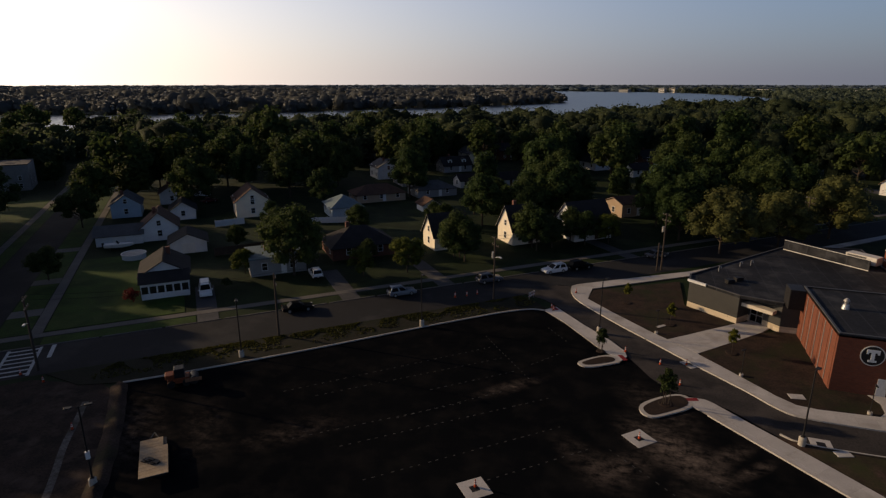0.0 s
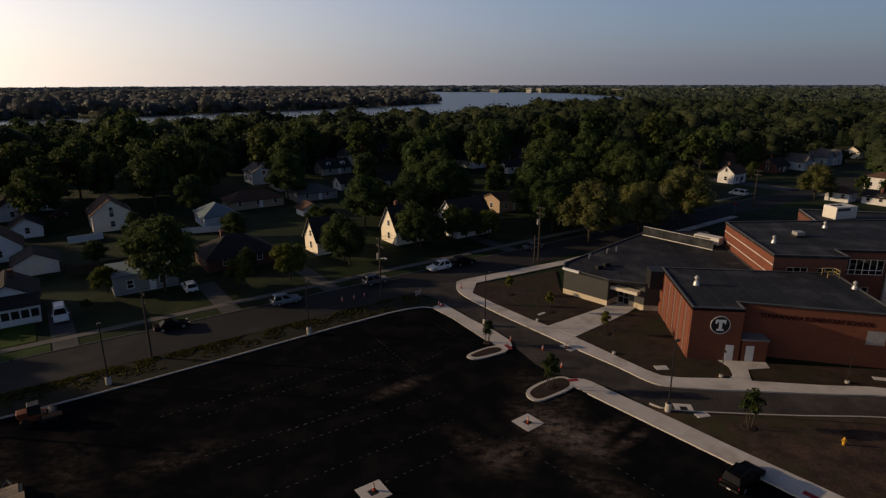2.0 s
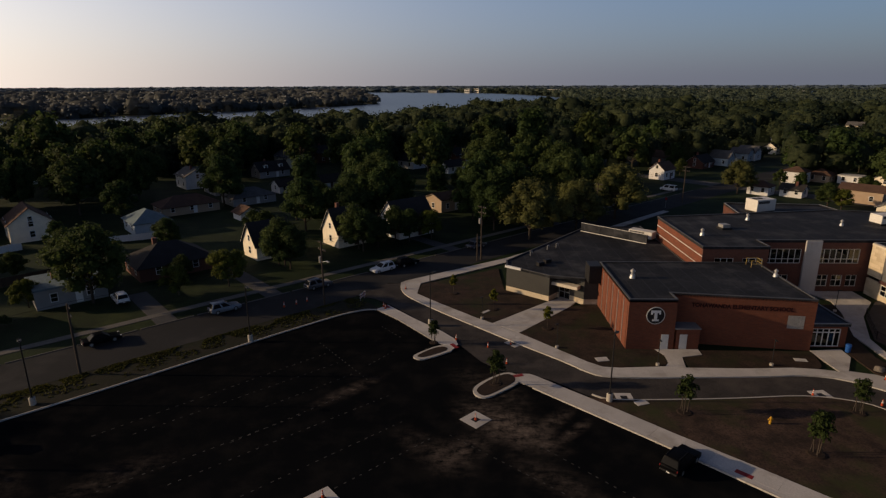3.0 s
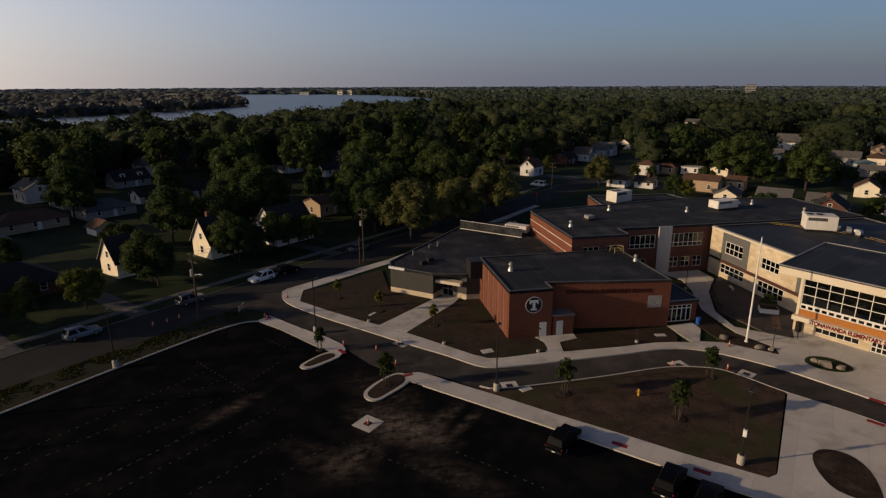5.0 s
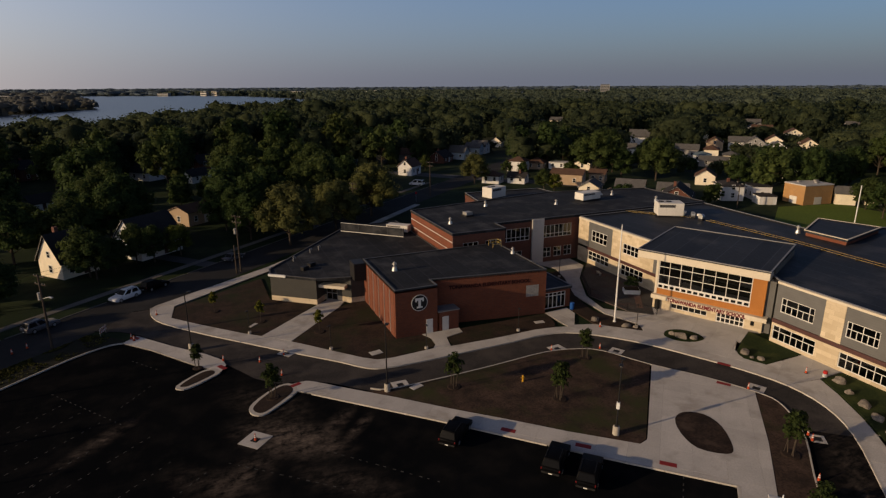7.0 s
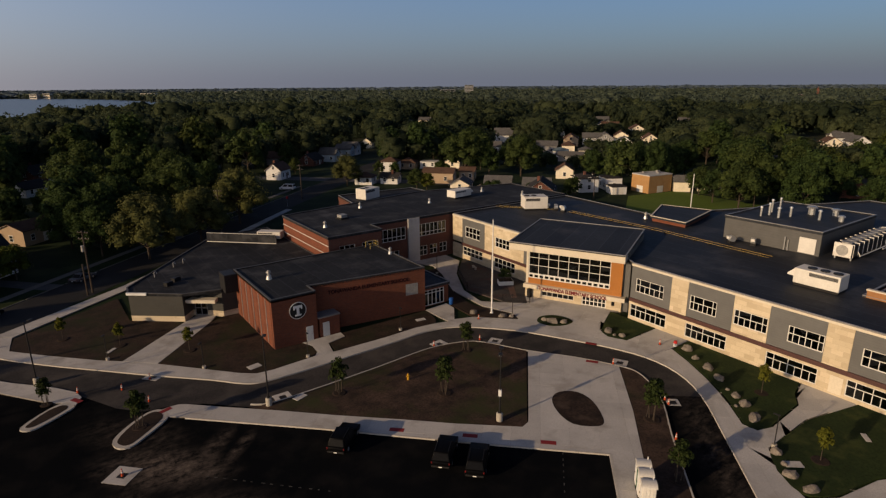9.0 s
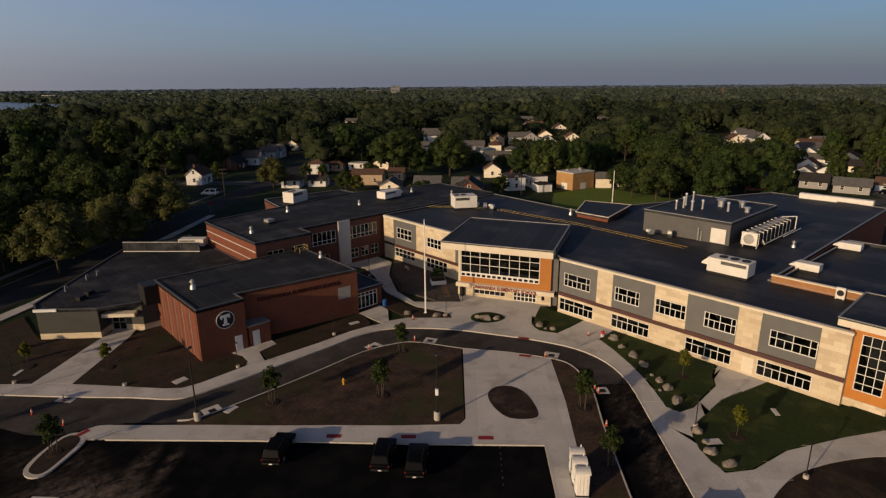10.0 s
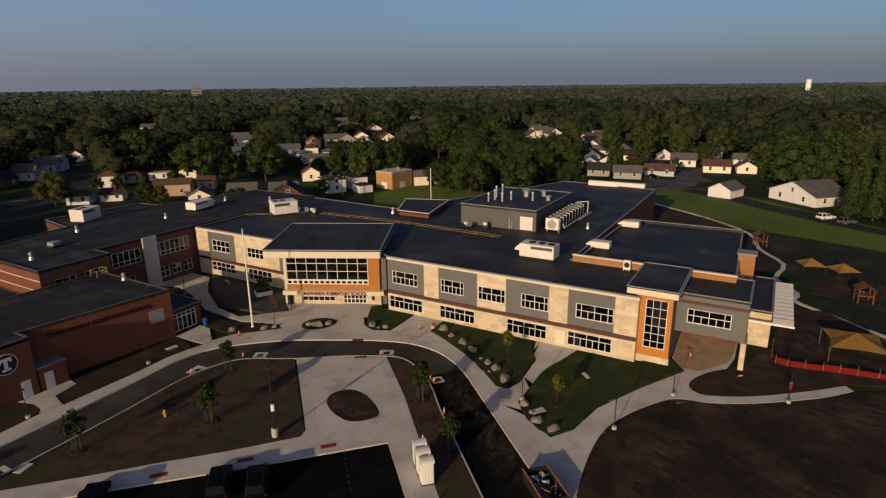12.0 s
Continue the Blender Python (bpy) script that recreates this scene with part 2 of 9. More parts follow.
def dusty(m, smears):
    """Pale dust that wheels have dragged over the asphalt: soft streaky smears (x, y, long, wide, turn, strength)."""
    n, l = m.node_tree.nodes, m.node_tree.links
    b = n["Principled BSDF"]
    at = n.new("ShaderNodeTexCoord").outputs["Object"]
    col = b.inputs["Base Color"].links[0].from_socket
    ragged = ramp(n, l, noise_at(n, l, at, 0.9, 8, 0.74), 0.36, 0.66)
    for x, y, along, wide, turn, strength in smears:
        mp = n.new("ShaderNodeMapping")
        mp.vector_type = "TEXTURE"
        mp.inputs["Location"].default_value = (x, y, 0)
        mp.inputs["Rotation"].default_value = (0, 0, radians(turn))
        mp.inputs["Scale"].default_value = (along, wide, 1)
        l.new(at, mp.inputs["Vector"])
        ln = n.new("ShaderNodeVectorMath")
        ln.operation = "LENGTH"
        l.new(mp.outputs[0], ln.inputs[0])
        soft = ramp(n, l, ln.outputs["Value"], 0.0, 1.0, strength, 0.0)
        soft.node.interpolation_type = "SMOOTHSTEP"
        stretch = n.new("ShaderNodeMapping")
        stretch.inputs["Rotation"].default_value = (0, 0, radians(-turn))
        stretch.inputs["Scale"].default_value = (0.55, 1.5, 1)
        l.new(at, stretch.inputs["Vector"])
        streak = ramp(n, l, noise_at(n, l, stretch.outputs[0], 0.8, 7, 0.7), 0.36, 0.64)
        f = n.new("ShaderNodeMath")
        f.operation = "MULTIPLY"
        l.new(soft, f.inputs[0])
        l.new(streak, f.inputs[1])
        g2 = n.new("ShaderNodeMath")
        g2.operation = "MULTIPLY"
        l.new(f.outputs[0], g2.inputs[0])
        l.new(ragged, g2.inputs[1])
        col = mixed(n, l, g2.outputs[0], col, (0.155, 0.122, 0.098))
    l.new(col, b.inputs["Base Color"])


dusty(NEWASPHALT, ((-12.2, 59.4, 7, 1.6, 46, 0.9), (4.8, 53.2, 8, 4.2, -40, 1.4), (6.4, 51.4, 7, 3.4, -36, 1.3), (0.6, 48.2, 6, 3.0, 46, 0.9), (10.2, 53.4, 5, 1.6, 46, 0.8), (12.2, 51.8, 3.6, 1.0, 46, 1.3), (9, 44, 8, 3.0, -45, 0.55), (-31, 43.5, 8, 3.0, 46, 0.5), (-46, 38.5, 12, 4.0, -48, 0.5), (-40, 41, 9, 4, -48, 0.35), (52, 27.5, 11, 3, 46, 0.6), (45, 20, 10, 3, 46, 0.6), (57, 36, 8, 3, 60, 0.5), (-2, 48, 7, 3.0, -42, 0.6), (4, 60, 9, 4, -50, 0.6)))
OLDASPHALT = surface("old_asphalt", (0.025, 0.025, 0.027), (0.018, 0.018, 0.019), 0.92, 0.08, 7.0, 1, 0.3, 0.25, third=(0.034, 0.033, 0.033), patch=0.12)
OLDROAD = surface("bleached_asphalt", (0.085, 0.084, 0.086), (0.060, 0.060, 0.062), 0.92, 0.1, 6.0, 1, 0.3, 0.25, third=(0.11, 0.107, 0.104), patch=0.12)
CONCRETE = surface("concrete", (0.53, 0.50, 0.465), (0.43, 0.405, 0.38), 0.9, 0.2, 7.0, 1, 0.15, 0.2, vary=0.07, third=(0.34, 0.315, 0.285), patch=0.25)
JOINT = surface("joint", (0.24, 0.22, 0.20), None, 0.95, 0.4, 8.0)
KERB = surface("kerb_concrete", (0.50, 0.46, 0.41), (0.42, 0.39, 0.35), 0.9, 0.4, 8.0, 1, 0.2, 0.2, vary=0.05)
OLDWALK = surface("old_walk", (0.16, 0.15, 0.135), (0.115, 0.107, 0.098), 0.92, 0.3, 5.0, 1, 0.25, 0.2)
WHITEPAINT = surface("road_paint", (0.55, 0.55, 0.53), (0.38, 0.38, 0.37), 0.8, 0.6, 6.0, 1, 0.4, 0.0)
REDPAD = surface("tactile_red", (0.26, 0.028, 0.030), (0.20, 0.024, 0.026), 0.7, 0.6, 12.0, 1, 0.2, 0.5)
BRICK = coursed("brick", (0.185, 0.050, 0.020), (0.140, 0.038, 0.016), (0.125, 0.062, 0.042), 0.42, 0.14, 0.012)
BRICK_OLD = coursed("old_brick", (0.15, 0.050, 0.031), (0.110, 0.038, 0.024), (0.115, 0.075, 0.055), 0.42, 0.14, 0.012)
STONE = coursed("cream_stone", (0.62, 0.52, 0.37), (0.46, 0.375, 0.255), (0.40, 0.33, 0.245), 1.22, 0.61, 0.010, 0.8, bump=0.25, stain=(0.88, 0.86, 0.82))
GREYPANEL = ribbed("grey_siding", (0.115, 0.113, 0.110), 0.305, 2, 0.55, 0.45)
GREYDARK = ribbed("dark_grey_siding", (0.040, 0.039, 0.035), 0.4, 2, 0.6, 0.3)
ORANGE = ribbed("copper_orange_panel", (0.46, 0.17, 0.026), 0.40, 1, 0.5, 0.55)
BELT = surface("maroon_metal", (0.075, 0.028, 0.024), None, 0.5, 0.4, 6, spec=0.5)
FASCIA = surface("cream_fascia", (0.62, 0.55, 0.43), (0.56, 0.49, 0.38), 0.55, 0.4, 5, 1, 0.08, 0.05)
DULLCOPING = surface("dull_metal_coping", (0.105, 0.102, 0.10), (0.07, 0.068, 0.067), 0.5, 0.5, 5, 1, 0.2, 0.05, metal=0.2)
COPING = surface("pale_coping", (0.27, 0.265, 0.26), (0.21, 0.205, 0.20), 0.45, 0.5, 5, 1, 0.15, 0.05, metal=0.2)
ROOF = surface("dark_roof", (0.030, 0.032, 0.038), (0.019, 0.021, 0.025), 0.62, 0.09, 2.4, 1, 0.35, 0.2, third=(0.056, 0.056, 0.060), patch=0.16, cover=(0.52, 0.70), seam=3.0)
ROOFOLD = surface("old_roof", (0.024, 0.025, 0.029), (0.014, 0.015, 0.018), 0.82, 0.16, 2.4, 1, 0.45, 0.2, third=(0.050, 0.050, 0.053), patch=0.22, cover=(0.50, 0.68), seam=2.4)
UNITWHITE = surface("unit_white", (0.66, 0.63, 0.57), (0.58, 0.55, 0.50), 0.5, 0.7, 6, 1, 0.1, 0.05, vary=0.05)
UNITGREY = surface("unit_grey", (0.36, 0.35, 0.33), (0.26, 0.25, 0.24), 0.5, 0.8, 6, 1, 0.3, 0.1, metal=0.3)
STEEL = surface("galvanised", (0.50, 0.50, 0.49), (0.40, 0.40, 0.39), 0.4, 1.0, 8, 1, 0.2, 0.05, metal=0.7)
BLACKMETAL = surface("black_metal", (0.022, 0.021, 0.021), None, 0.5, 1.0, 8)
FRAME = surface("window_frame_white", (0.66, 0.64, 0.60), None, 0.5, 1.0, 8, 0.3, 0.08, 0.0)
YELLOW = surface("yellow_pipe", (0.50, 0.36, 0.11), (0.42, 0.29, 0.09), 0.5, 0.6, 6)
GLASS = glassy("window_glass", (0.18, 0.20, 0.20))
ROOMWALL = surface("room_wall", (0.14, 0.135, 0.12), None, 0.9, 0.3, 3)
WHITE = surface("white_paint", (0.72, 0.71, 0.68), (0.64, 0.63, 0.60), 0.6, 0.4, 5, 1, 0.08, 0.05)
WATER, wnod, wlin, wb = shader("river_water", 0.3, 0, 0.32)
wb.inputs["Base Color"].default_value = (0.042, 0.066, 0.094, 1)
wbump = wnod.new("ShaderNodeBump")
wbump.inputs["Strength"].default_value, wbump.inputs["Distance"].default_value = 0.5, 1.2
wlin.new(noise_at(wnod, wlin, wnod.new("ShaderNodeTexCoord").outputs["Object"], 0.15, 4), wbump.inputs["Height"])
wlin.new(wbump.outputs[0], wb.inputs["Normal"])
LEAF = leafy("summer_leaves", (0.031, 0.048, 0.017), (0.078, 0.098, 0.033), (0.054, 0.074, 0.024), through_light=0.42)
LEAFDARK = leafy("dark_leaves", (0.027, 0.046, 0.018), (0.060, 0.088, 0.030), (0.041, 0.063, 0.020), through_light=0.42)
LEAFYELLOW = leafy("yellow_green_leaves", (0.065, 0.078, 0.015), (0.115, 0.118, 0.025), (0.08, 0.098, 0.018), through_light=0.35)
LEAFFAR = leafy("far_leaves", (0.036, 0.048, 0.027), (0.082, 0.096, 0.054), (0.056, 0.070, 0.040), through_light=0.6)
# LEAFMID and LEAFHAZE: distance haze is put into the leaf colour, with less contrast
LEAFMID = leafy("haze_blued_far_leaves", (0.044, 0.058, 0.044), (0.090, 0.108, 0.080), (0.064, 0.080, 0.062), through_light=0.4, even=0.4)
# far bank: light grey and strong translucency stand in for haze over the river
LEAFISLE = leafy("haze_greyed_island_leaves", (0.195, 0.200, 0.200), (0.215, 0.220, 0.218), (0.205, 0.210, 0.208), through_light=0.75, even=0.75)
LEAFHAZE = leafy("haze_paled_far_leaves", (0.056, 0.072, 0.086), (0.066, 0.084, 0.098), (0.060, 0.078, 0.092), through_light=0.05, even=0.8)
REDLEAF = leafy("red_leaves", (0.10, 0.015, 0.015), (0.16, 0.03, 0.025), (0.12, 0.02, 0.02))
BARK = surface("bark", (0.075, 0.058, 0.044), (0.05, 0.04, 0.03), 0.95, 1.0, 9, 1, 0.4, 0.6)
POLEWOOD = surface("pole_wood", (0.075, 0.058, 0.045), (0.05, 0.04, 0.032), 0.9, 0.8, 10, 1, 0.4, 0.5)


# ---------------------------------------------------------------- building helpers
def part(name, bm, material, parent=None, label="", smooth=False):
    me = bpy.data.meshes.new(name)
    bmesh.ops.recalc_face_normals(bm, faces=bm.faces)
    bm.to_mesh(me)
    bm.free()
    for m in (material if isinstance(material, (list, tuple)) else (material,)):
        me.materials.append(m)
    if smooth:
        me.polygons.foreach_set("use_smooth", [True] * len(me.polygons))
    ob = new(name, me)
    ob.parent = parent
    return tagged(ob, label)


def thing(name, label, category, m=None, group="", kind=""):
    ob = new(name)
    ob.empty_display_size = 0.3
    if m is not None:
        ob.matrix_world = m
    return tagged(ob, label, category, group, kind)


def box(bm, x0, x1, y0, y1, z0, z1, bevel=0.0, slot=0):
    vs = [bm.verts.new(p) for p in ((x0, y0, z0), (x1, y0, z0), (x1, y1, z0), (x0, y1, z0), (x0, y0, z1), (x1, y0, z1), (x1, y1, z1), (x0, y1, z1))]
    fs = [bm.faces.new([vs[i] for i in q]) for q in ((0, 3, 2, 1), (4, 5, 6, 7), (0, 1, 5, 4), (1, 2, 6, 5), (2, 3, 7, 6), (3, 0, 4, 7))]
    for f in fs:
        f.material_index = slot
    if bevel:
        bmesh.ops.bevel(bm, geom=list({e for f in fs for e in f.edges}), offset=bevel, segments=1, affect="EDGES")
    return vs


def boxed(*dims, bevel=0.0):
    bm = bmesh.new()
    box(bm, *dims, bevel=bevel)
    return bm


def tube(bm, a, b, r0, r1=None, n=8, cap=True):
    a, b = Vector(a), Vector(b)
    r1 = r0 if r1 is None else r1
    q = (b - a).to_track_quat("Z", "Y")
    rings = [[bm.verts.new(c + q @ Vector((r * math.cos(2 * math.pi * i / n), r * math.sin(2 * math.pi * i / n), 0))) for i in range(n)] for c, r in ((a, r0), (b, r1))]
    for i in range(n):
        bm.faces.new((rings[0][i], rings[0][(i + 1) % n], rings[1][(i + 1) % n], rings[1][i]))
    if cap:
        bm.faces.new(rings[0][::-1])
        bm.faces.new(rings[1])


def tubed(*legs, n=8):
    bm = bmesh.new()
    for leg in legs:
        tube(bm, *leg, n=n)
    return bm


def prism(poly, z0, z1, bm=None, bottom=False):
    bm = bm or bmesh.new()
    lo = [bm.verts.new((x, y, z0)) for x, y in poly]
    hi = [bm.verts.new((x, y, z1)) for x, y in poly]
    k = len(poly)
    for i in range(k):
        bm.faces.new((lo[i], lo[(i + 1) % k], hi[(i + 1) % k], hi[i]))
    bm.faces.new(hi)
    if bottom:
        bm.faces.new(lo[::-1])
    return bm


def smooth_line(pts, step=4, closed=False):
    """Catmull-Rom through the points."""
    out, k = [], len(pts)
    for i in range(k if closed else k - 1):
        p = [Vector(pts[(i + j) % k] if closed else pts[min(max(i + j, 0), k - 1)]) for j in (-1, 0, 1, 2)]
        for s in range(step):
            t = s / step
            out.append(tuple(0.5 * (2 * p[1] + (p[2] - p[0]) * t + (2 * p[0] - 5 * p[1] + 4 * p[2] - p[3]) * t * t + (3 * p[1] - p[0] - 3 * p[2] + p[3]) * t ** 3)))
    if not closed:
        out.append(tuple(pts[-1]))
    return out


def offset_line(line, d):
    out = []
    for i, p in enumerate(line):
        a, b = Vector(line[max(i - 1, 0)]), Vector(line[min(i + 1, len(line) - 1)])
        t = (b - a).normalized()
        out.append((p[0] - t.y * d, p[1] + t.x * d))
    return out


def ribbon(line, left, right):
    return offset_line(line, left) + offset_line(line, -right)[::-1]


def inside(poly, x, y):
    hit, j = False, len(poly) - 1
    for i, (xi, yi) in enumerate(poly):
        xj, yj = poly[j]
        if (yi > y) != (yj > y) and x < (xj - xi) * (y - yi) / (yj - yi) + xi:
            hit = not hit
        j = i
    return hit


def clip_cell(poly, x0, x1, y0, y1):
    for axis, limit, sign in ((0, x0, 1), (0, x1, -1), (1, y0, 1), (1, y1, -1)):
        out, k = [], len(poly)
        for i in range(k):
            p, q = poly[i], poly[(i + 1) % k]
            dp, dq = sign * (p[axis] - limit), sign * (q[axis] - limit)
            if dp >= 0:
                out.append(p)
            if (dp >= 0) != (dq >= 0):
                s = dp / (dp - dq)
                out.append((p[0] + s * (q[0] - p[0]), p[1] + s * (q[1] - p[1])))
        poly = out
        if len(poly) < 3:
            return []
    return poly


def area_of(poly):
    return 0.5 * sum(a[0] * b[1] - b[0] * a[1] for a, b in zip(poly, poly[1:] + poly[:1]))


def tidy(poly):
    out = []
    for p in poly:
        if not out or (p[0] - out[-1][0]) ** 2 + (p[1] - out[-1][1]) ** 2 > 1e-4:
            out.append(p)
    while len(out) > 2 and (out[0][0] - out[-1][0]) ** 2 + (out[0][1] - out[-1][1]) ** 2 < 1e-4:
        out.pop()
    return out


def paved(name, label, poly, angle, size, top=0.15, material=CONCRETE, across=None):
    """A walk of cast slabs: a bed with its joints and one object for each slab."""
    bed = part(name, prism(poly, -0.05, top - 0.025), JOINT)
    tagged(bed, label, "walkway", kind="structure")
    c, s = math.cos(radians(angle)), math.sin(radians(angle))
    turned = [(x * c + y * s, -x * s + y * c) for x, y in poly]
    lo = [min(p[i] for p in turned) for i in (0, 1)]
    hi = [max(p[i] for p in turned) for i in (0, 1)]
    sy = across or size
    for i in range(int((hi[0] - lo[0]) / size) + 1):
        for j in range(int((hi[1] - lo[1]) / sy) + 1):
            g = 0.006
            cell = tidy(clip_cell(turned, lo[0] + i * size + g, lo[0] + (i + 1) * size - g, lo[1] + j * sy + g, lo[1] + (j + 1) * sy - g))
            if len(cell) > 2 and abs(area_of(cell)) > 0.05:
                part("slab", prism([(x * c - y * s, x * s + y * c) for x, y in cell], top - 0.05, top + random.uniform(-0.002, 0.004)), material, bed)
    return bed


def kerb_along(name, label, line, width=0.16, top=0.16, material=KERB, length=3.0):
    """Kerb stones one behind the other along a line."""
    pts = [Vector(p) for p in line]
    bed = None
    for i in range(len(pts) - 1):
        a, b = pts[i], pts[i + 1]
        d = b - a
        if d.length < 0.05:
            continue
        k = max(1, round(d.length / length))
        nrm = Vector((-d.y, d.x)).normalized() * width / 2
        for j in range(k):
            p, q = a + d * (j / k), a + d * ((j + 1) / k - (0.002 if k > 1 else 0))
            bm = prism([tuple(p - nrm), tuple(q - nrm), tuple(q + nrm), tuple(p + nrm)], -0.05, top)
            if bed is None:
                bed = part(name, bm, material)
                tagged(bed, label, "kerb", kind="structure")
            else:
                part("kerb_stone", bm, material, bed)
    return bed


# ---------------------------------------------------------------- ground, water and roads
def sheet(name, poly, z, material, label, category="ground"):
    bm = bmesh.new()
    bm.faces.new([bm.verts.new((x, y, z)) for x, y in poly])
    ob = part(name, bm, material)
    if ob.data.polygons[0].normal.z < 0:
        ob.data.flip_normals()
    return tagged(ob, label, category, kind="structure")


def slab(name, poly, z, material, label, category="ground"):
    return tagged(part(name, prism(poly, -0.06, z), material), label, category, kind="structure")


sheet("ground", [(4900 * math.cos(i * math.pi / 32), 4900 * math.sin(i * math.pi / 32)) for i in range(64)], -0.06, WOODFLOOR, "dark green wooded flat land reaching the horizon")
# turf of the house plots, the school grounds and the verges
sheet("ground_turf", [(-230, -40), (120, -120), (330, -120), (330, 130), (150, 240), (-60, 300), (-260, 220)], -0.045, GRASS, "dry evening grass around houses and school")

RIVER = [(-1500, -150), (-700, 20), (-330, 190), (-285, 235), (-237, 312), (-147, 376), (-63, 490), (22, 605), (130, 730), (185, 900), (225, 1130), (250, 1350), (200, 1750),
         (60, 2100), (-330, 2250), (-260, 1500), (-131, 1005), (-230, 812), (-348, 668), (-424, 560), (-540, 488), (-900, 320), (-1600, 60)]
sheet("water", RIVER, -0.02, WATER, "broad calm grey-blue river with wooded banks", "river")

ST = radians(42.6)                                  # the street runs past the car park at this angle
SD, SN = Vector((math.cos(ST), math.sin(ST))), Vector((-math.sin(ST), math.cos(ST)))


def street_xy(s, d):
    """s metres along the street, d metres to the house side of its car-park kerb."""
    p = Vector((-63.2, 47.0)) + SD * s + SN * d
    return (p.x, p.y)


def street_box(s0, s1, d0, d1):
    return [street_xy(s0, d0), street_xy(s1, d0), street_xy(s1, d1), street_xy(s0, d1)]


sheet("road_street", street_box(-150, 330, 0, 9.3), -0.02, OLDASPHALT, "worn grey asphalt residential street", "road")
sheet("road_side_street", street_box(-20.2, -13.0, -60, 260), -0.024, OLDASPHALT, "grey side street running between the houses", "road")
sheet("road_back_street", street_box(212, 220, -40, 260), -0.024, OLDROAD, "grey asphalt back street between the houses", "road")
sheet("road_far_lane", [(150, 62), (152, 56), (205, 34), (222, 18), (262, 40), (258, 47), (222, 30), (207, 41)], -0.03, OLDROAD, "narrow asphalt lane beyond the playing field", "road")
for s0 in (13.2, 35, 52, 93, 128, 160):
    slab("pavement_drive", street_box(s0, s0 + 3.0, 9.5, 26), 0.0, OLDROAD, "worn driveway crossing the verge to a house", "driveway")
slab("pavement_house_side", street_box(-12, 200, 12.6, 14.1), 0.02, OLDWALK, "old concrete footway in front of the houses", "walkway")
slab("pavement_side", street_box(-8.5, -7.0, 14.2, 150), 0.02, OLDWALK, "old concrete footway along the side street", "walkway")
slab("pavement_far_side", street_box(-24.4, -22.9, 14, 220), 0.02, OLDWALK, "old concrete footway beyond the side street", "walkway")
for d0 in (22, 38, 60):
    slab("pavement_side_drive", street_box(-12.9, -8.6, d0, d0 + 3), 0.0, OLDWALK, "short concrete crossing over the verge", "driveway")
kerb_along("kerb_street_far", "worn pale kerb of the street", [street_xy(-15, 9.4), street_xy(200, 9.4)], 0.18, 0.06, OLDWALK, 8)
# crossing bars at the corner
crossing = tagged(part("crosswalk", prism(street_box(-9.9, -9.55, 0.4, 9), -0.02, -0.008), WHITEPAINT), "worn white ladder crosswalk across the street", "crosswalk", kind="structure")
part("stripe", prism(street_box(-6.3, -5.95, 0.4, 9), -0.02, -0.008), WHITEPAINT, crossing)
for i in range(7):
    part("stripe", prism(street_box(-9.55, -6.3, 0.8 + i * 1.25, 1.15 + i * 1.25), -0.02, -0.008), WHITEPAINT, crossing)
tagged(part("stop_bar", prism(street_box(-4.9, -4.4, 5.0, 9.1), -0.02, -0.008), WHITEPAINT), "white stop bar on the street", "road marking", kind="structure")

LOT_KERB = smooth_line([(-55.5, 45.5), (-49.2, 51.0), (-39.3, 60.4), (-27.8, 72.0), (-21.1, 78.5), (-17.3, 81.9), (-14.2, 83.8), (-12.4, 83.9)], 3)
WALK_OUT = smooth_line([(-9.6, 96.5), (-9.3, 93.2), (-7.6, 89.4), (-2.0, 82.8), (3.0, 77.6), (8.0, 72.4), (13.3, 67.2), (16.3, 63.9), (18.5, 62.95), (23.5, 62.8), (29, 63.0), (37, 63.3),
                        (42.0, 63.6), (46.6, 62.2), (52.3, 56.5), (56.2, 49.9), (58.7, 45.0), (60.2, 40.2), (59.8, 35.5), (57.2, 30.7), (51.5, 24.6), (44.8, 17.7), (38, 10.6)], 3)
EAST_EDGE = smooth_line([(41.6, 11.2), (45.4, 11.7), (49.5, 11.9), (53.0, 11.6), (56.1, 10.5), (59.3, 8.8), (61.9, 6.9), (62.7, 5.2), (63.2, 2.9), (65.4, -1.3), (69.8, -7.2), (73.5, -10.8)], 3)
EAST_INNER = smooth_line([(74.5, -10.1), (70.9, -6.2), (66.9, -1.1), (64.9, 2.7), (64.7, 4.5), (65.8, 5.5), (67.7, 5.4), (70.3, 4.1), (72.6, 2.1)], 3)
ASPHALT = [(-56.0, 44.6)] + LOT_KERB + [(-10.6, 86.0), (-13.2, 88.6), (-16.6, 90.0), (-12.0, 96.6)] + WALK_OUT + [(20, -12), (-20, -12), (-40.6, 28.0), (-53.8, 42.9)]
sheet("road_car_park", ASPHALT, 0.0, NEWASPHALT, "fresh black asphalt car park with dusty patches and drive", "car park")
slab("ground_west_dirt", [(-57.5, 44.6), (-53.6, 43.1), (-40.4, 28.0), (-28, 12), (-75, 0), (-76, 32), (-66.5, 42.5)], -0.02, DIRT, "rutted brown dirt beside the car park")

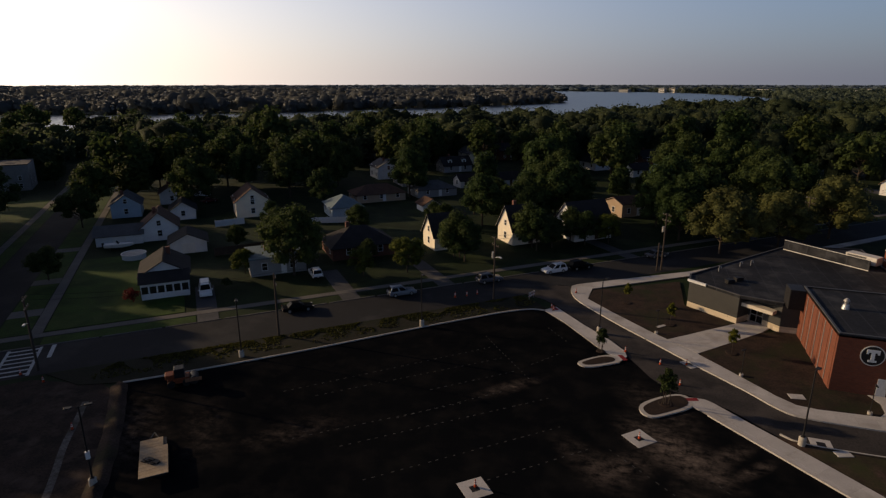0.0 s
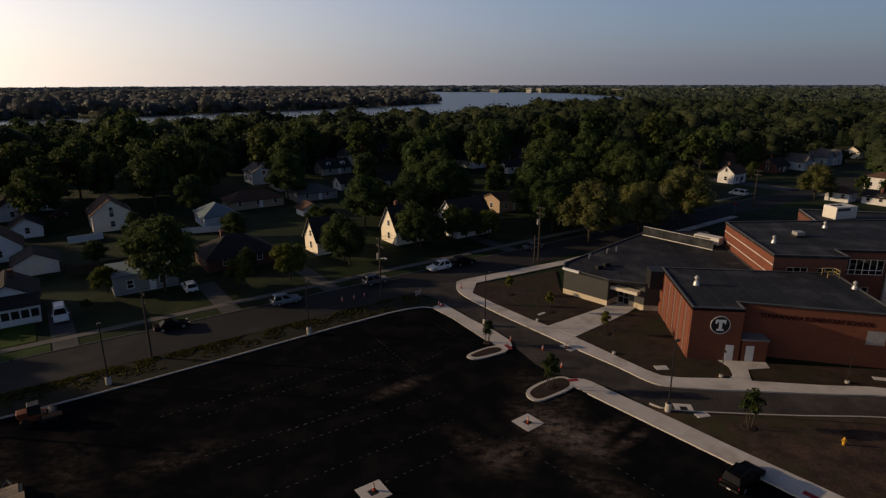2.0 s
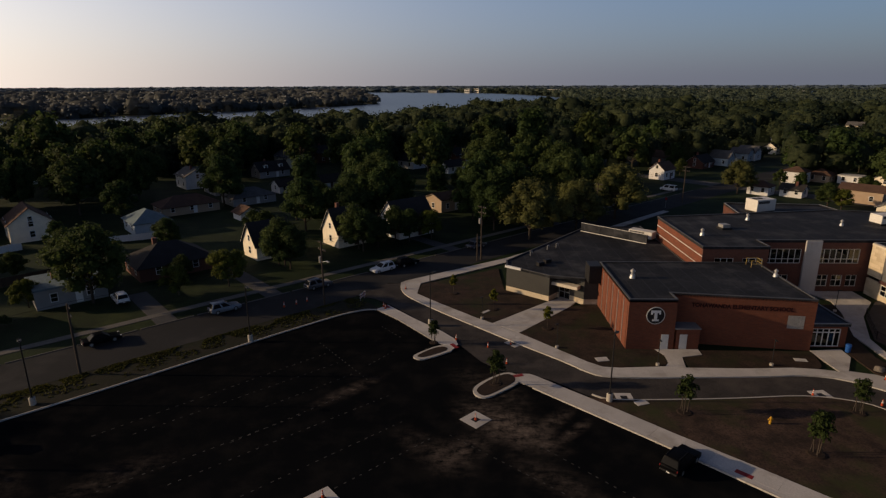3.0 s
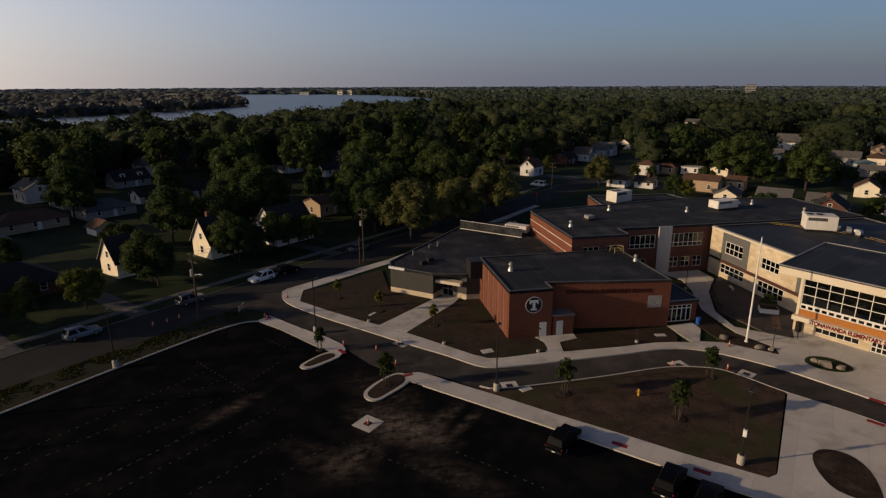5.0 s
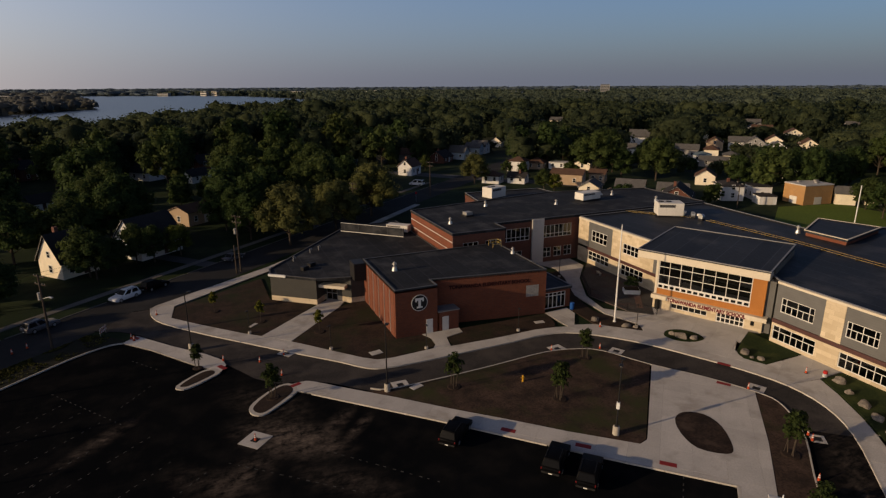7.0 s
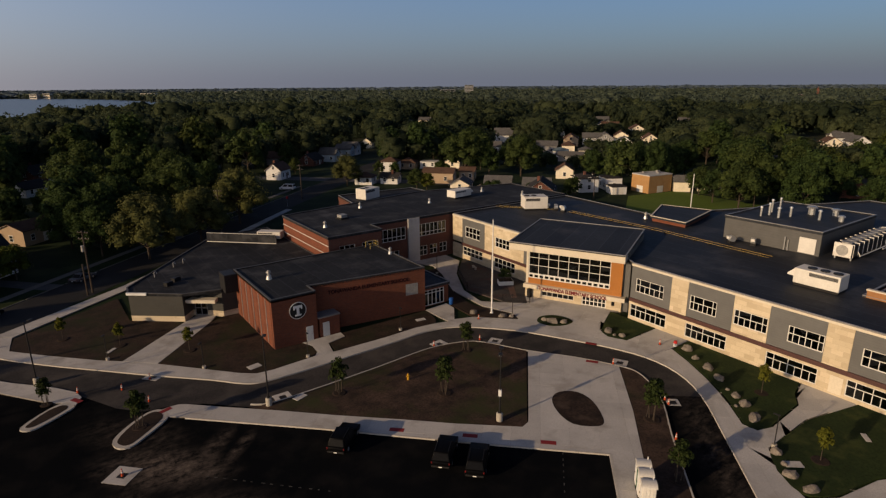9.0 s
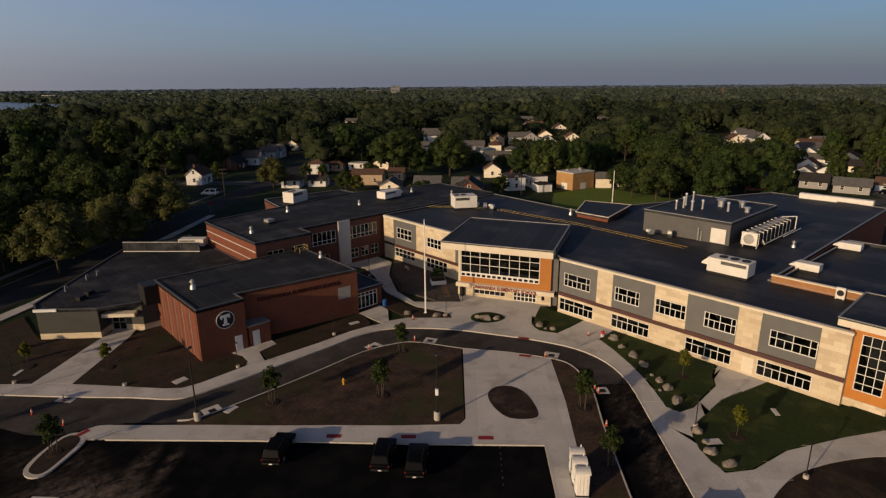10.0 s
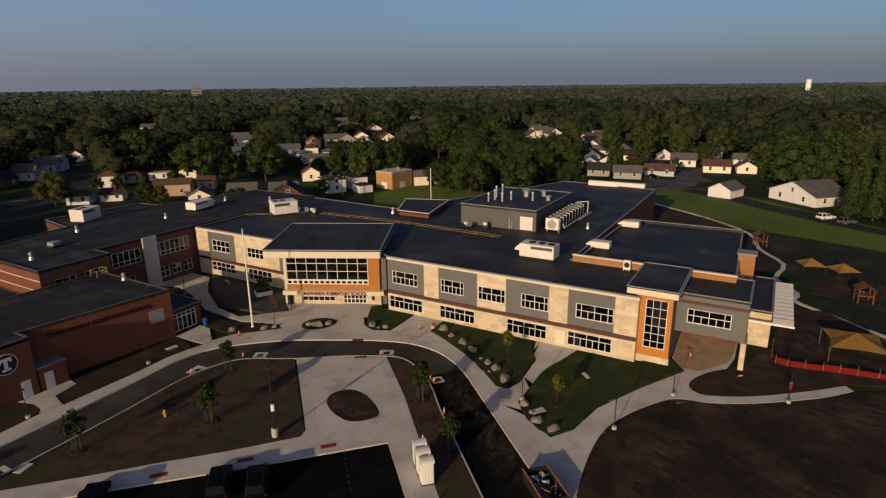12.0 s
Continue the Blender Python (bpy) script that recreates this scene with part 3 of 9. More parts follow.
# raised soil and grass plots
slab("ground_loop_soil", smooth_line([(15.0, 58.2), (17.6, 57.7), (24.6, 57.8), (31.6, 58.2), (39.0, 58.8), (43.6, 57.9), (46.2, 56.1), (49.2, 50.7)], 3) +
     [(38.3, 39.0), (37.7, 38.35), (36.7, 38.05), (31.4, 42.5), (26.7, 47.0), (22.0, 51.3), (17.5, 55.7)], 0.12, SOIL, "bare brown soil plot with sparse weeds inside the loop drive")
slab("ground_strip_soil", smooth_line([(55.4, 40.6), (55.9, 38.2), (54.6, 35.4), (52.0, 32.0), (47.8, 28.2), (42.7, 23.2), (33, 13.6)], 3) + [(30.4, 16.2), (38.2, 23.8), (42.4, 27.7), (48.2, 33.2)],
     0.12, SOIL, "narrow bare soil strip beside the loop drive")
slab("ground_west_soil", [(-6.0, 95.6), (-6.3, 93.0), (-6.4, 91.1), (-2.3, 86.5), (3.1, 80.9), (5.4, 78.9), (14.8, 87.8), (8.2, 93.2), (8.0, 104.9)], 0.12, WEEDY, "bare soil plot beside the low wing")
slab("ground_gym_soil", [(9.1, 75.6), (11.1, 73.1), (14.1, 69.7), (16.7, 66.8), (18.3, 65.5), (20.2, 65.25), (25.8, 65.7), (26.6, 66.6), (26.8, 68.6), (26.2, 70.3), (22.4, 70.6), (22.4, 86.4), (20.3, 86.7), (17.9, 85.3)], 0.12, WEEDY,
     "bare soil plot with thin grass around the brick gym")
slab("ground_gym_front", smooth_line([(28.8, 65.45), (36, 65.3), (41.5, 65.6), (44.2, 65.3), (45.4, 66.2), (46.2, 69.2)], 3) + [(46.2, 70.2), (32.0, 70.2), (31.9, 68.8), (29.1, 68.1)], 0.12, WEEDY, "narrow soil bed below the gym's brick front")
slab("ground_verge", [street_xy(-4, -0.3), street_xy(58, -0.3), (-17.4, 88.6), (-14.6, 87.4), (-12.2, 85.0)] + offset_line(LOT_KERB, 0.12)[::-1] + [(-60, 43.4)], 0.04, surface("rough_verge", (0.012, 0.016, 0.006), (0.020, 0.017, 0.011), 0.97, 0.5, 3.0, 1, 0.5, 0.9), "rough dry grass verge along the car park")

# concrete
paved("pavement_west", "pale new concrete walk beside the drive", WALK_OUT[:15] + [(8.9, 75.3), (5.4, 78.7), (3.0, 80.8), (-2.4, 86.4), (-6.5, 91.0), (-6.4, 93.0), (-6.2, 96.2), (-8.9, 97.6)], -49, 2.6)
paved("pavement_gym", "pale new concrete walk in front of the brick gym", WALK_OUT[14:34] + [(46.6, 64.6), (44.6, 65.1), (41.5, 65.5), (36, 65.2), (28.4, 65.3), (26.0, 65.6), (20.2, 65.15), (18.2, 65.4), (16.6, 66.7), (14.0, 69.6), (11.0, 73.0), (8.9, 75.3)], 0, 1.9)
paved("pavement_low_wing", "pale concrete path to the low wing's door", [(5.4, 78.8), (8.9, 75.4), (17.9, 85.4), (19.2, 87.4), (17.2, 89.6), (15.0, 87.8)], 44, 2.4)
paved("pavement_gym_doors", "pale concrete path to the white gym doors", [(26.0, 65.65), (28.4, 65.35), (28.6, 66.4), (29.0, 68.2), (31.8, 68.9), (31.9, 70.45), (26.2, 70.4), (26.9, 68.6), (26.7, 66.6)], 0, 2.0, 0.148)
paved("pavement_street_walk", "pale new concrete walk along the street", [(-8.8, 97.7), (-6.1, 96.3), (11.4, 110.0), (30, 128), (58, 156), (56.8, 157.2), (28.5, 129.6), (10, 111.6)], 43, 2.4, 0.14)
paved("pavement_car_park", "broad pale concrete walk edging the car park", smooth_line([(7.2, 61.4), (8.9, 60.3), (19.8, 49.9), (31.5, 38.2), (40.2, 29.8)], 2) + [(35.4, 24.9), (28.4, 17.9), (30.3, 16.1), (38.2, 23.7), (42.4, 27.6), (48.3, 33.2), (55.3, 40.6), (52.9, 45.4), (49.3, 50.5), (38.4, 38.9), (37.7, 38.2), (36.6, 37.9)] +
      smooth_line([(31.4, 42.4), (26.7, 46.9), (22.0, 51.2), (17.5, 55.6), (12.8, 59.9), (10.6, 62.0), (8.9, 63.4), (7.2, 63.3)], 2), -44.2, 2.9)
paved("pavement_entrance", "pale concrete forecourt before the school entrance", WALK_OUT[33:52] + [(64.9, 39.8), (68.9, 39.9), (69.0, 44.9), (62.3, 44.8), (61.2, 47.2), (62.2, 49.4), (68.9, 53.0), (70.5, 52), (63.3, 66.0), (61.0, 63.0), (58.2, 65.6), (55.6, 68.2), (54.6, 66.4), (56.4, 61.2), (55.5, 59.0), (50.5, 63.8), (47.8, 64.7), (46.6, 64.6)], 30, 3.0)
paved("pavement_gym_annex", "pale concrete path to the glazed annex doors", [(46.6, 64.65), (47.8, 64.75), (50.4, 68.4), (50.6, 70.8), (46.3, 70.3)], 0, 1.9, 0.148)
paved("pavement_court", "pale concrete path through the fenced court", [(54.6, 66.4), (55.6, 68.2), (56.6, 74), (61, 82), (66.2, 88.0), (66.4, 93.0), (58, 93.0), (60.2, 88.6), (58.6, 83.2), (55.0, 75.0)], 60, 2.0, 0.148)
paved("pavement_main", "pale concrete walk round the loop drive", WALK_OUT[51:] + [(40.6, 10.6)] + EAST_EDGE + EAST_INNER + [(76, 1.5), (81, 1.5), (81, 8.6), (72.5, 8.4), (69.6, 6.4),
      (62.9, 10.2), (56.2, 13.4), (51.0, 14.4), (48.6, 16.0), (50.4, 19.2), (53.2, 21.4), (61.2, 21.6), (68.9, 19.9), (69.0, 25.4), (65.8, 24.5), (63.7, 23.3), (57.2, 22.9), (55.3, 23.5), (55.2, 25.0), (58.3, 28.5), (61.1, 32.5), (63.4, 36.5), (64.9, 39.7)], 46, 2.6, 0.149)
paved("pavement_lot_end", "pale concrete walk at the car park entrance", [(-12.4, 83.9), (-10.8, 85.8), (-6.3, 80.4), (-2.0, 75.8), (-0.1, 73.2), (0.3, 71.6), (-0.4, 69.9), (-1.2, 71.0), (-2.7, 72.2), (-8.7, 80.0)], -49, 2.4)

# planted plots
slab("ground_lawn_west", smooth_line([(65.1, 39.5), (63.6, 36.4), (61.3, 32.4), (58.5, 28.4), (55.4, 24.9), (55.5, 23.7), (57.3, 23.1)], 3) + [(63.7, 23.5), (65.8, 24.7), (68.9, 25.6), (68.9, 39.7)], 0.17, LAWN, "dark green lawn plot along the cream facade")
slab("ground_lawn_east", smooth_line([(61.4, 21.4), (53.6, 21.2), (50.8, 19.4), (49.0, 16.6), (51.2, 14.7), (56.3, 13.6), (63.0, 10.4)], 3) + [(69.5, 6.7), (72.4, 8.4), (72.4, 10.0), (68.9, 12.0), (68.9, 19.6)], 0.17, LAWN, "dark green lawn plot below the stair tower")
slab("ground_lawn_entrance", smooth_line([(68.8, 52.8), (62.5, 49.3), (61.4, 47.2), (62.5, 45.1), (66, 45.1), (68.9, 45.0)], 3), 0.17, LAWN, "green lawn plot beside the entrance")
slab("ground_oval_bed", smooth_line([(57.0, 56.6), (57.4, 54.6), (59.2, 53.4), (61.2, 53.6), (61.6, 55.4), (60.6, 57.2), (58.6, 57.8)], 3, True), 0.19, LAWN, "small oval planted bed in the forecourt")
slab("ground_flag_bed", smooth_line([(50.7, 64.4), (53.2, 61.6), (55.4, 59.4), (56.2, 60.8), (54.6, 65.2), (53.6, 68.5), (55.2, 75), (58.4, 83.0)], 3) + [(59.6, 87), (52, 87), (51.6, 71.4), (50.8, 70.4)], 0.13, MULCH, "dark mulch bed round the flagpole")
slab("ground_court_turf", [(58.6, 65.6), (61.4, 62.8), (63.4, 66.4), (68.0, 70), (68.2, 89), (66.8, 88), (61.4, 82), (57.2, 74)], 0.13, surface("court_paving", (0.075, 0.068, 0.066), (0.05, 0.046, 0.045), 0.9, 0.4, 5.0, 1, 0.3, 0.3, third=(0.085, 0.050, 0.045), patch=0.2), "grey paved fenced court beside the facade")
slab("ground_court_red", [(60.6, 66.4), (61.4, 65.8), (67.6, 74.4), (67.8, 76.4)], 0.135, BELT, "dull red band across the fenced court")
slab("ground_plaza_bean", smooth_line([(44.8, 40.6), (46.4, 39.4), (46.3, 37.0), (44.4, 33.9), (43.0, 33.4), (41.2, 35.2), (41.6, 37.8), (43.0, 40.0)], 3, True), 0.16, DIRT, "bean-shaped bare planting bed in the plaza")
# the tan holds both dust and the low sunlight reaching in, painted as colour
slab("passage_floor", smooth_line([(70.2, 5.0), (72.4, 3.4), (75.4, 1.9), (80.9, 1.6)], 3) + [(80.9, 8.5), (72.6, 8.3), (70.2, 6.9)], 0.157, surface("dusty_sunwarmed_passage_floor", (0.42, 0.29, 0.18), (0.31, 0.21, 0.13), 0.9, 0.35, 5.0, 1, 0.3, 0.2, third=(0.36, 0.30, 0.23), patch=0.3), "dusty tan concrete passage floor with sun warmth in its colour", "walkway")
slab("ground_bedside", EAST_INNER + [(75.0, 0.4)], 0.14, WEEDY, "weedy soil bed by the covered passage")
slab("ground_east_dirt", [(26, -2), (40.6, 10.6)] + EAST_EDGE + [(76, -16), (88, -30), (100, -70), (20, -70)], 0.08, RAKED, "dark churned brown dirt field with rake marks")
slab("ground_passage_dirt", [(74.8, -9.2), (71.6, -4.6), (75.2, 0.5), (82, -2.4), (98, -3.2), (100, -9), (92, -16), (86, -20), (77, -15)], 0.06, DIRT, "brown dirt by the shaded play yard")
sheet("ground_play_turf", [(96, 2), (115, 2), (118, -4), (112, -9), (98, -11), (92, -18), (100, -40), (140, -30), (152, 4), (150, 22), (112, 22)], -0.01, surface("play_turf", (0.020, 0.026, 0.012), (0.012, 0.016, 0.009), 0.95, 0.1, 3.0, 1, 0.4, 0.4, third=(0.040, 0.032, 0.020), patch=0.15), "dark green rubber turf of the play yard")
slab("ground_play_dirt", [(108, -7.5), (117, -8.5), (122, -16), (114, -20), (107, -15)], 0.03, DIRT, "brown bark patch in the play yard")
sheet("ground_field", [(150, 44), (196, 40), (205, 20), (192, 2), (160, -30), (130, -60), (118, -34), (134, -14), (152, 6), (153, 24)], -0.03, FIELD, "sunlit mown grass playing field", "lawn")
sheet("ground_far_lawn", [(112, 66), (150, 60), (168, 80), (170, 108), (150, 112), (122, 92)], -0.034, FIELD, "mown grass behind the school", "lawn")
slab("ground_school_back", [(112.6, 24.2), (146, 24.4), (149.2, 47), (152, 46), (174, 32.6), (160, 14.6), (147, 4.2), (134, 1.8), (122, -2.6), (112.6, 3)], 0.0, DIRT, "dark bare soil between the school and the curving path")
slab("pavement_play_path", ribbon(smooth_line([(176, 33), (160, 14), (147, 3.5), (134, 1.0), (124, -3.6), (114, -2.4), (107, -5.6), (103, -5.2), (99, -9.4), (95, -13.6), (90, -20)], 3), 0.4, 0.4), 0.05, CONCRETE, "pale curving path of the play yard", "walkway")

sheet("road_back_lane", ribbon(smooth_line([(150, 52), (176, 41), (196, 33.5), (210, 26), (226, 27.5), (250, 25), (280, 17), (330, 6)], 4), 3.2, 3.2), -0.026, OLDROAD, "grey asphalt lane curving past the bungalows", "road")
sheet("road_back_branch", ribbon(smooth_line([(208, 27), (224, 45), (236, 52), (262, 46), (300, 50)], 4), 2.6, 2.6), -0.024, OLDROAD, "grey asphalt lane between the bungalows", "road")
sheet("road_hall_yard", [(203, 22), (196, 8), (186, 0), (181, -8), (168, -20), (160, -30), (156, -28), (166, -12), (178, 2), (190, 14), (198, 27)], -0.022, OLDASPHALT, "dark asphalt yard in front of the hall", "road")
sheet("road_side_lot", [(192, 186), (204, 176), (214, 184), (206, 198), (198, 196)], -0.024, OLDROAD, "grey asphalt lot between houses", "road")

slab("pavement_patch", [(64.4, 21.0), (66.4, 19.9), (68.88, 19.75), (68.88, 21.6), (66, 22.0)], 0.156, CONCRETE, "pale concrete apron at a facade door", "walkway")
# islands at the ends of the parking rows
def island(outer, inner):
    base = tagged(part("traffic_island", prism(outer, 0, 0.16), KERB), "kerbed planting island at a parking row's end", "traffic island", group="islands of the car park")
    part("soil", prism(inner, 0.10, 0.175), MULCH, base, "dark mulch")


island(smooth_line([(-5.4, 68.2), (-4.9, 67.1), (-3.6, 67.3), (-1.0, 69.2), (-0.5, 69.9), (-1.3, 71.2), (-2.9, 70.7)], 3, True), smooth_line([(-4.9, 68.2), (-4.6, 67.6), (-3.7, 67.8), (-1.2, 69.6), (-1.5, 70.7), (-2.9, 70.3)], 3, True))
island(smooth_line([(2.1, 60.0), (2.2, 58.4), (3.3, 57.8), (4.8, 58.8), (7.4, 61.3), (7.2, 63.3), (5.8, 63.6), (3.6, 61.9)], 3, True), smooth_line([(2.5, 59.8), (2.6, 58.7), (3.3, 58.2), (4.5, 59.0), (6.9, 61.4), (6.8, 63.0), (5.8, 63.2), (3.9, 61.7)], 3, True))

kerb_along("kerb_car_park", "pale new concrete kerb of the car park", LOT_KERB)
kerb_along("kerb_loop", "pale new concrete kerb of the loop drive", smooth_line([(15.4, 58.8), (17.6, 57.7), (24.6, 57.8), (31.6, 58.2), (39.0, 58.8), (43.6, 57.9), (46.2, 56.1), (49.2, 50.7), (52.9, 45.5), (55.5, 40.6), (55.9, 38.2), (54.6, 35.4), (52.0, 32.0), (47.8, 28.2), (42.7, 23.2), (33, 13.6)], 3), 0.14, 0.165)
kerb_along("kerb_walk", "pale new concrete kerb along the walk", WALK_OUT, 0.18, 0.162)
kerb_along("kerb_rows", "pale new concrete kerb at the parking row", [(8.9, 60.2), (19.8, 49.8), (31.5, 38.1), (40.3, 29.6), (35.4, 24.7), (28.4, 17.7)], 0.18, 0.162)

# red tactile pads set in the walks
for x, y, a in ((25.9, 45.0, -44), (31.3, 39.8, -44), (36.8, 34.4, -44), (57.6, 47.0, -60), (53.6, 43.4, -55), (7.4, 62.9, 20), (-10.9, 85.1, -49), (-0.2, 71.0, -60)):
    pad = tagged(part("tactile_pad", boxed(-0.75, 0.75, -0.3, 0.3, 0.0, 0.018, bevel=0.006), REDPAD), "brick-red tactile paving pad in the walk", "tactile pad", group="tactile pads")
    pad.matrix_world = pose(x, y, 0.15, rz=a)

# dashed setting-out marks of the stalls, painted on the asphalt
STALLPAINT = surface("worn_stall_paint", (0.085, 0.082, 0.078), (0.035, 0.034, 0.033), 0.9, 0.8, 6, 1, 0.4, 0.0)


def dashes(a, b, step=0.9, size=0.32):
    a, b = Vector(a), Vector(b)
    d = (b - a).normalized()
    nrm = Vector((-d.y, d.x)) * 0.045
    bm = bmesh.new()
    for i in range(int((b - a).length / step)):
        p = a + d * (i * step + random.uniform(-0.1, 0.1))
        q = p + d * size * random.uniform(0.6, 1.2)
        prism([tuple(p - nrm), tuple(q - nrm), tuple(q + nrm), tuple(p + nrm)], -0.01, 0.006, bm)
    return tagged(part("stall_marks", bm, STALLPAINT), "faint dashed white setting-out marks on fresh asphalt", "road marking", kind="stuff")


for a_, b_ in (((-36.6, 49.9), (-16.3, 69.5)), ((-32.5, 50.4), (-14.1, 66.9)), ((-20.8, 55.7), (-12.0, 63.8)), ((-22.2, 49.1), (-12.2, 58.7)), ((-25.4, 42.8), (-6.5, 59.3)), ((-21.1, 39.0), (-4.6, 54.0)), ((-10.6, 42.6), (-1.6, 51.0)), ((-31.2, 41.8), (-15.8, 54.8)),
               ((-18.5, 72.0), (-9.7, 60.9)), ((-10.8, 77.7), (-7.0, 73.1)), ((36.9, 32.6), (32.0, 27.7)), ((8.2, 49.1), (17.6, 39.5)), ((-0.5, 50.7), (10.7, 41.2)), ((-8.2, 69.6), (-11.6, 64.7))):
    dashes(a_, b_)
# brighter than the other grass: evening sunlight on these lawns is put into the colour
GARDENLIT = surface("sunlit_garden_lawn", (0.046, 0.092, 0.012), (0.022, 0.047, 0.007), 0.95, 0.22, 5.0, 1, 0.6, 0.9, third=(0.050, 0.072, 0.014), patch=0.15)
slab("ground_corner_lawn", street_box(-6.8, 11.5, 14.6, 52), 0.01, GARDENLIT, "green corner lawn beside the white house", "lawn")
slab("ground_corner_verge", street_box(-6.5, 13, 9.7, 12.3), 0.01, GARDENLIT, "green verge between footway and street", "lawn")
for s0, s1, d0, d1, words in ((-12.8, -8.7, 14.6, 150, "narrow green verge beside the side street"), (-22.8, -20.4, 14.6, 220, "narrow green verge of the far footway"), (-60, -24.6, 16, 128, "broad mown lawn beyond the side street")):
    sheet("ground_side_lawn", street_box(s0, s1, d0, d1), -0.03, GARDENLIT, words, "lawn")
# dustier asphalt of the loop drive
sheet("road_loop", [(-12.2, 96.3), (-9.7, 96.4)] + [(x - 0.1, y - 0.1) for x, y in WALK_OUT[1:58]] +
      smooth_line([(53.2, 33.8), (54.6, 35.5), (55.9, 38.2), (55.5, 40.7), (52.9, 45.6), (49.3, 50.8), (46.2, 56.2), (43.6, 58.0), (39.0, 58.9), (31.6, 58.3), (24.6, 57.9), (17.6, 57.8), (15.0, 58.6), (11.2, 62.2), (7.6, 63.9)], 3) +
      [(5.4, 64.4), (3.2, 66.8), (2.0, 69.0), (0.4, 71.8), (-0.2, 73.4), (-1.9, 75.9), (-6.2, 80.6), (-10.5, 86.2), (-13.2, 88.7), (-16.4, 90.1)], 0.005,
      surface("dusty_asphalt", (0.068, 0.060, 0.056), (0.036, 0.033, 0.032), 0.92, 0.3, 5.0, 1, 0.3, 0.25, spec=0.05, third=(0.070, 0.061, 0.055), patch=0.2), "dusty grey-brown asphalt loop drive", "road")


# ---------------------------------------------------------------- the school
def pierced(a, b, z0, z1, thick, holes):
    """An upright wall from a to b (seen from outside, left to right) with openings (s0, s1, z0, z1) right through it."""
    a, b = Vector(a), Vector(b)
    d = (b - a).normalized()
    out = Vector((d.y, -d.x))
    span = (b - a).length
    ss = sorted({0, span} | {min(max(v, 0), span) for h in holes for v in h[:2]})
    zs = sorted({z0, z1} | {min(max(v, z0), z1) for h in holes for v in h[2:]})
    bm = bmesh.new()
    solid = {(i, j): not any(h[0] < (ss[i] + ss[i + 1]) / 2 < h[1] and h[2] < (zs[j] + zs[j + 1]) / 2 < h[3] for h in holes) for i in range(len(ss) - 1) for j in range(len(zs) - 1)}

    def at(i, j, back):
        p = a + d * ss[i] - out * (thick if back else 0)
        return bm.verts.new((p.x, p.y, zs[j]))

    for (i, j), full in solid.items():
        if not full:
            continue
        for back in (0, 1):
            bm.faces.new([at(i, j, back), at(i + 1, j, back), at(i + 1, j + 1, back), at(i, j + 1, back)])
        for (p, q), near in ((((i, j), (i, j + 1)), (i - 1, j)), (((i + 1, j), (i + 1, j + 1)), (i + 1, j)), (((i, j), (i + 1, j)), (i, j - 1)), (((i, j + 1), (i + 1, j + 1)), (i, j + 1))):
            if not solid.get(near, False):
                bm.faces.new([at(*p, 0), at(*q, 0), at(*q, 1), at(*p, 1)])
    bmesh.ops.remove_doubles(bm, verts=bm.verts, dist=0.0005)
    return bm


def roof_slab(corners, thick=0.14):
    bm = bmesh.new()
    n = (Vector(corners[1]) - Vector(corners[0])).cross(Vector(corners[2]) - Vector(corners[0])).normalized()
    if n.z < 0:
        n = -n
    hi = [bm.verts.new(Vector(c) + n * thick) for c in corners]
    lo = [bm.verts.new(c) for c in corners]
    bm.faces.new(hi)
    bm.faces.new(lo[::-1])
    for i in range(len(corners)):
        j = (i + 1) % len(corners)
        bm.faces.new((lo[i], lo[j], hi[j], hi[i]))
    return bm


def framed(parent, a, b, s0, s1, z0, z1, cols=4, rails=(), bar=0.07, deep=0.10, inset=0.08, name="window", material=None, outer=0.08, low=None):
    """A glazed unit in the wall a-b: frame with mullions and rails, and its pane behind."""
    a, b = Vector(a), Vector(b)
    d = (b - a).normalized()
    out = Vector((d.y, -d.x))
    m = Matrix(((d.x, -out.x, 0, a.x), (d.y, -out.y, 0, a.y), (0, 0, 1, 0), (0, 0, 0, 1)))
    edges = [s0 + (s1 - s0) * i / cols for i in range(cols + 1)] if isinstance(cols, int) else [s0 + (s1 - s0) * c for c in (0, *cols, 1)]
    levels = [z0, *[z0 + (z1 - z0) * r for r in rails], z1]
    gaps = []
    for j in range(len(levels) - 1):
        if low and j == 0:
            edges, whole = [s0 + (s1 - s0) * c for c in (0, *low, 1)], edges
        elif low and j == 1:
            edges = whole
        for i in range(len(edges) - 1):
            gaps.append((edges[i] - s0 + (outer if i == 0 else bar / 2), edges[i + 1] - s0 - (outer if i == len(edges) - 2 else bar / 2),
                         levels[j] + (outer if j == 0 else bar / 2), levels[j + 1] - (outer if j == len(levels) - 2 else bar / 2)))
    p0, p1 = a + d * s0 - out * inset, a + d * s1 - out * inset
    bm = pierced(tuple(p0), tuple(p1), z0, z1, deep, gaps)
    frame_ob = part(name, bm, material or FRAME, parent)
    pane = boxed(s0 + 0.02, s1 - 0.02, inset + deep * 0.5, inset + deep * 0.5 + 0.02, z0 + 0.02, z1 - 0.02)
    pane.transform(m)
    p = part("pane", pane, GLASS, frame_ob, "dark reflecting glass")
    p.visible_shadow = False
    return frame_ob


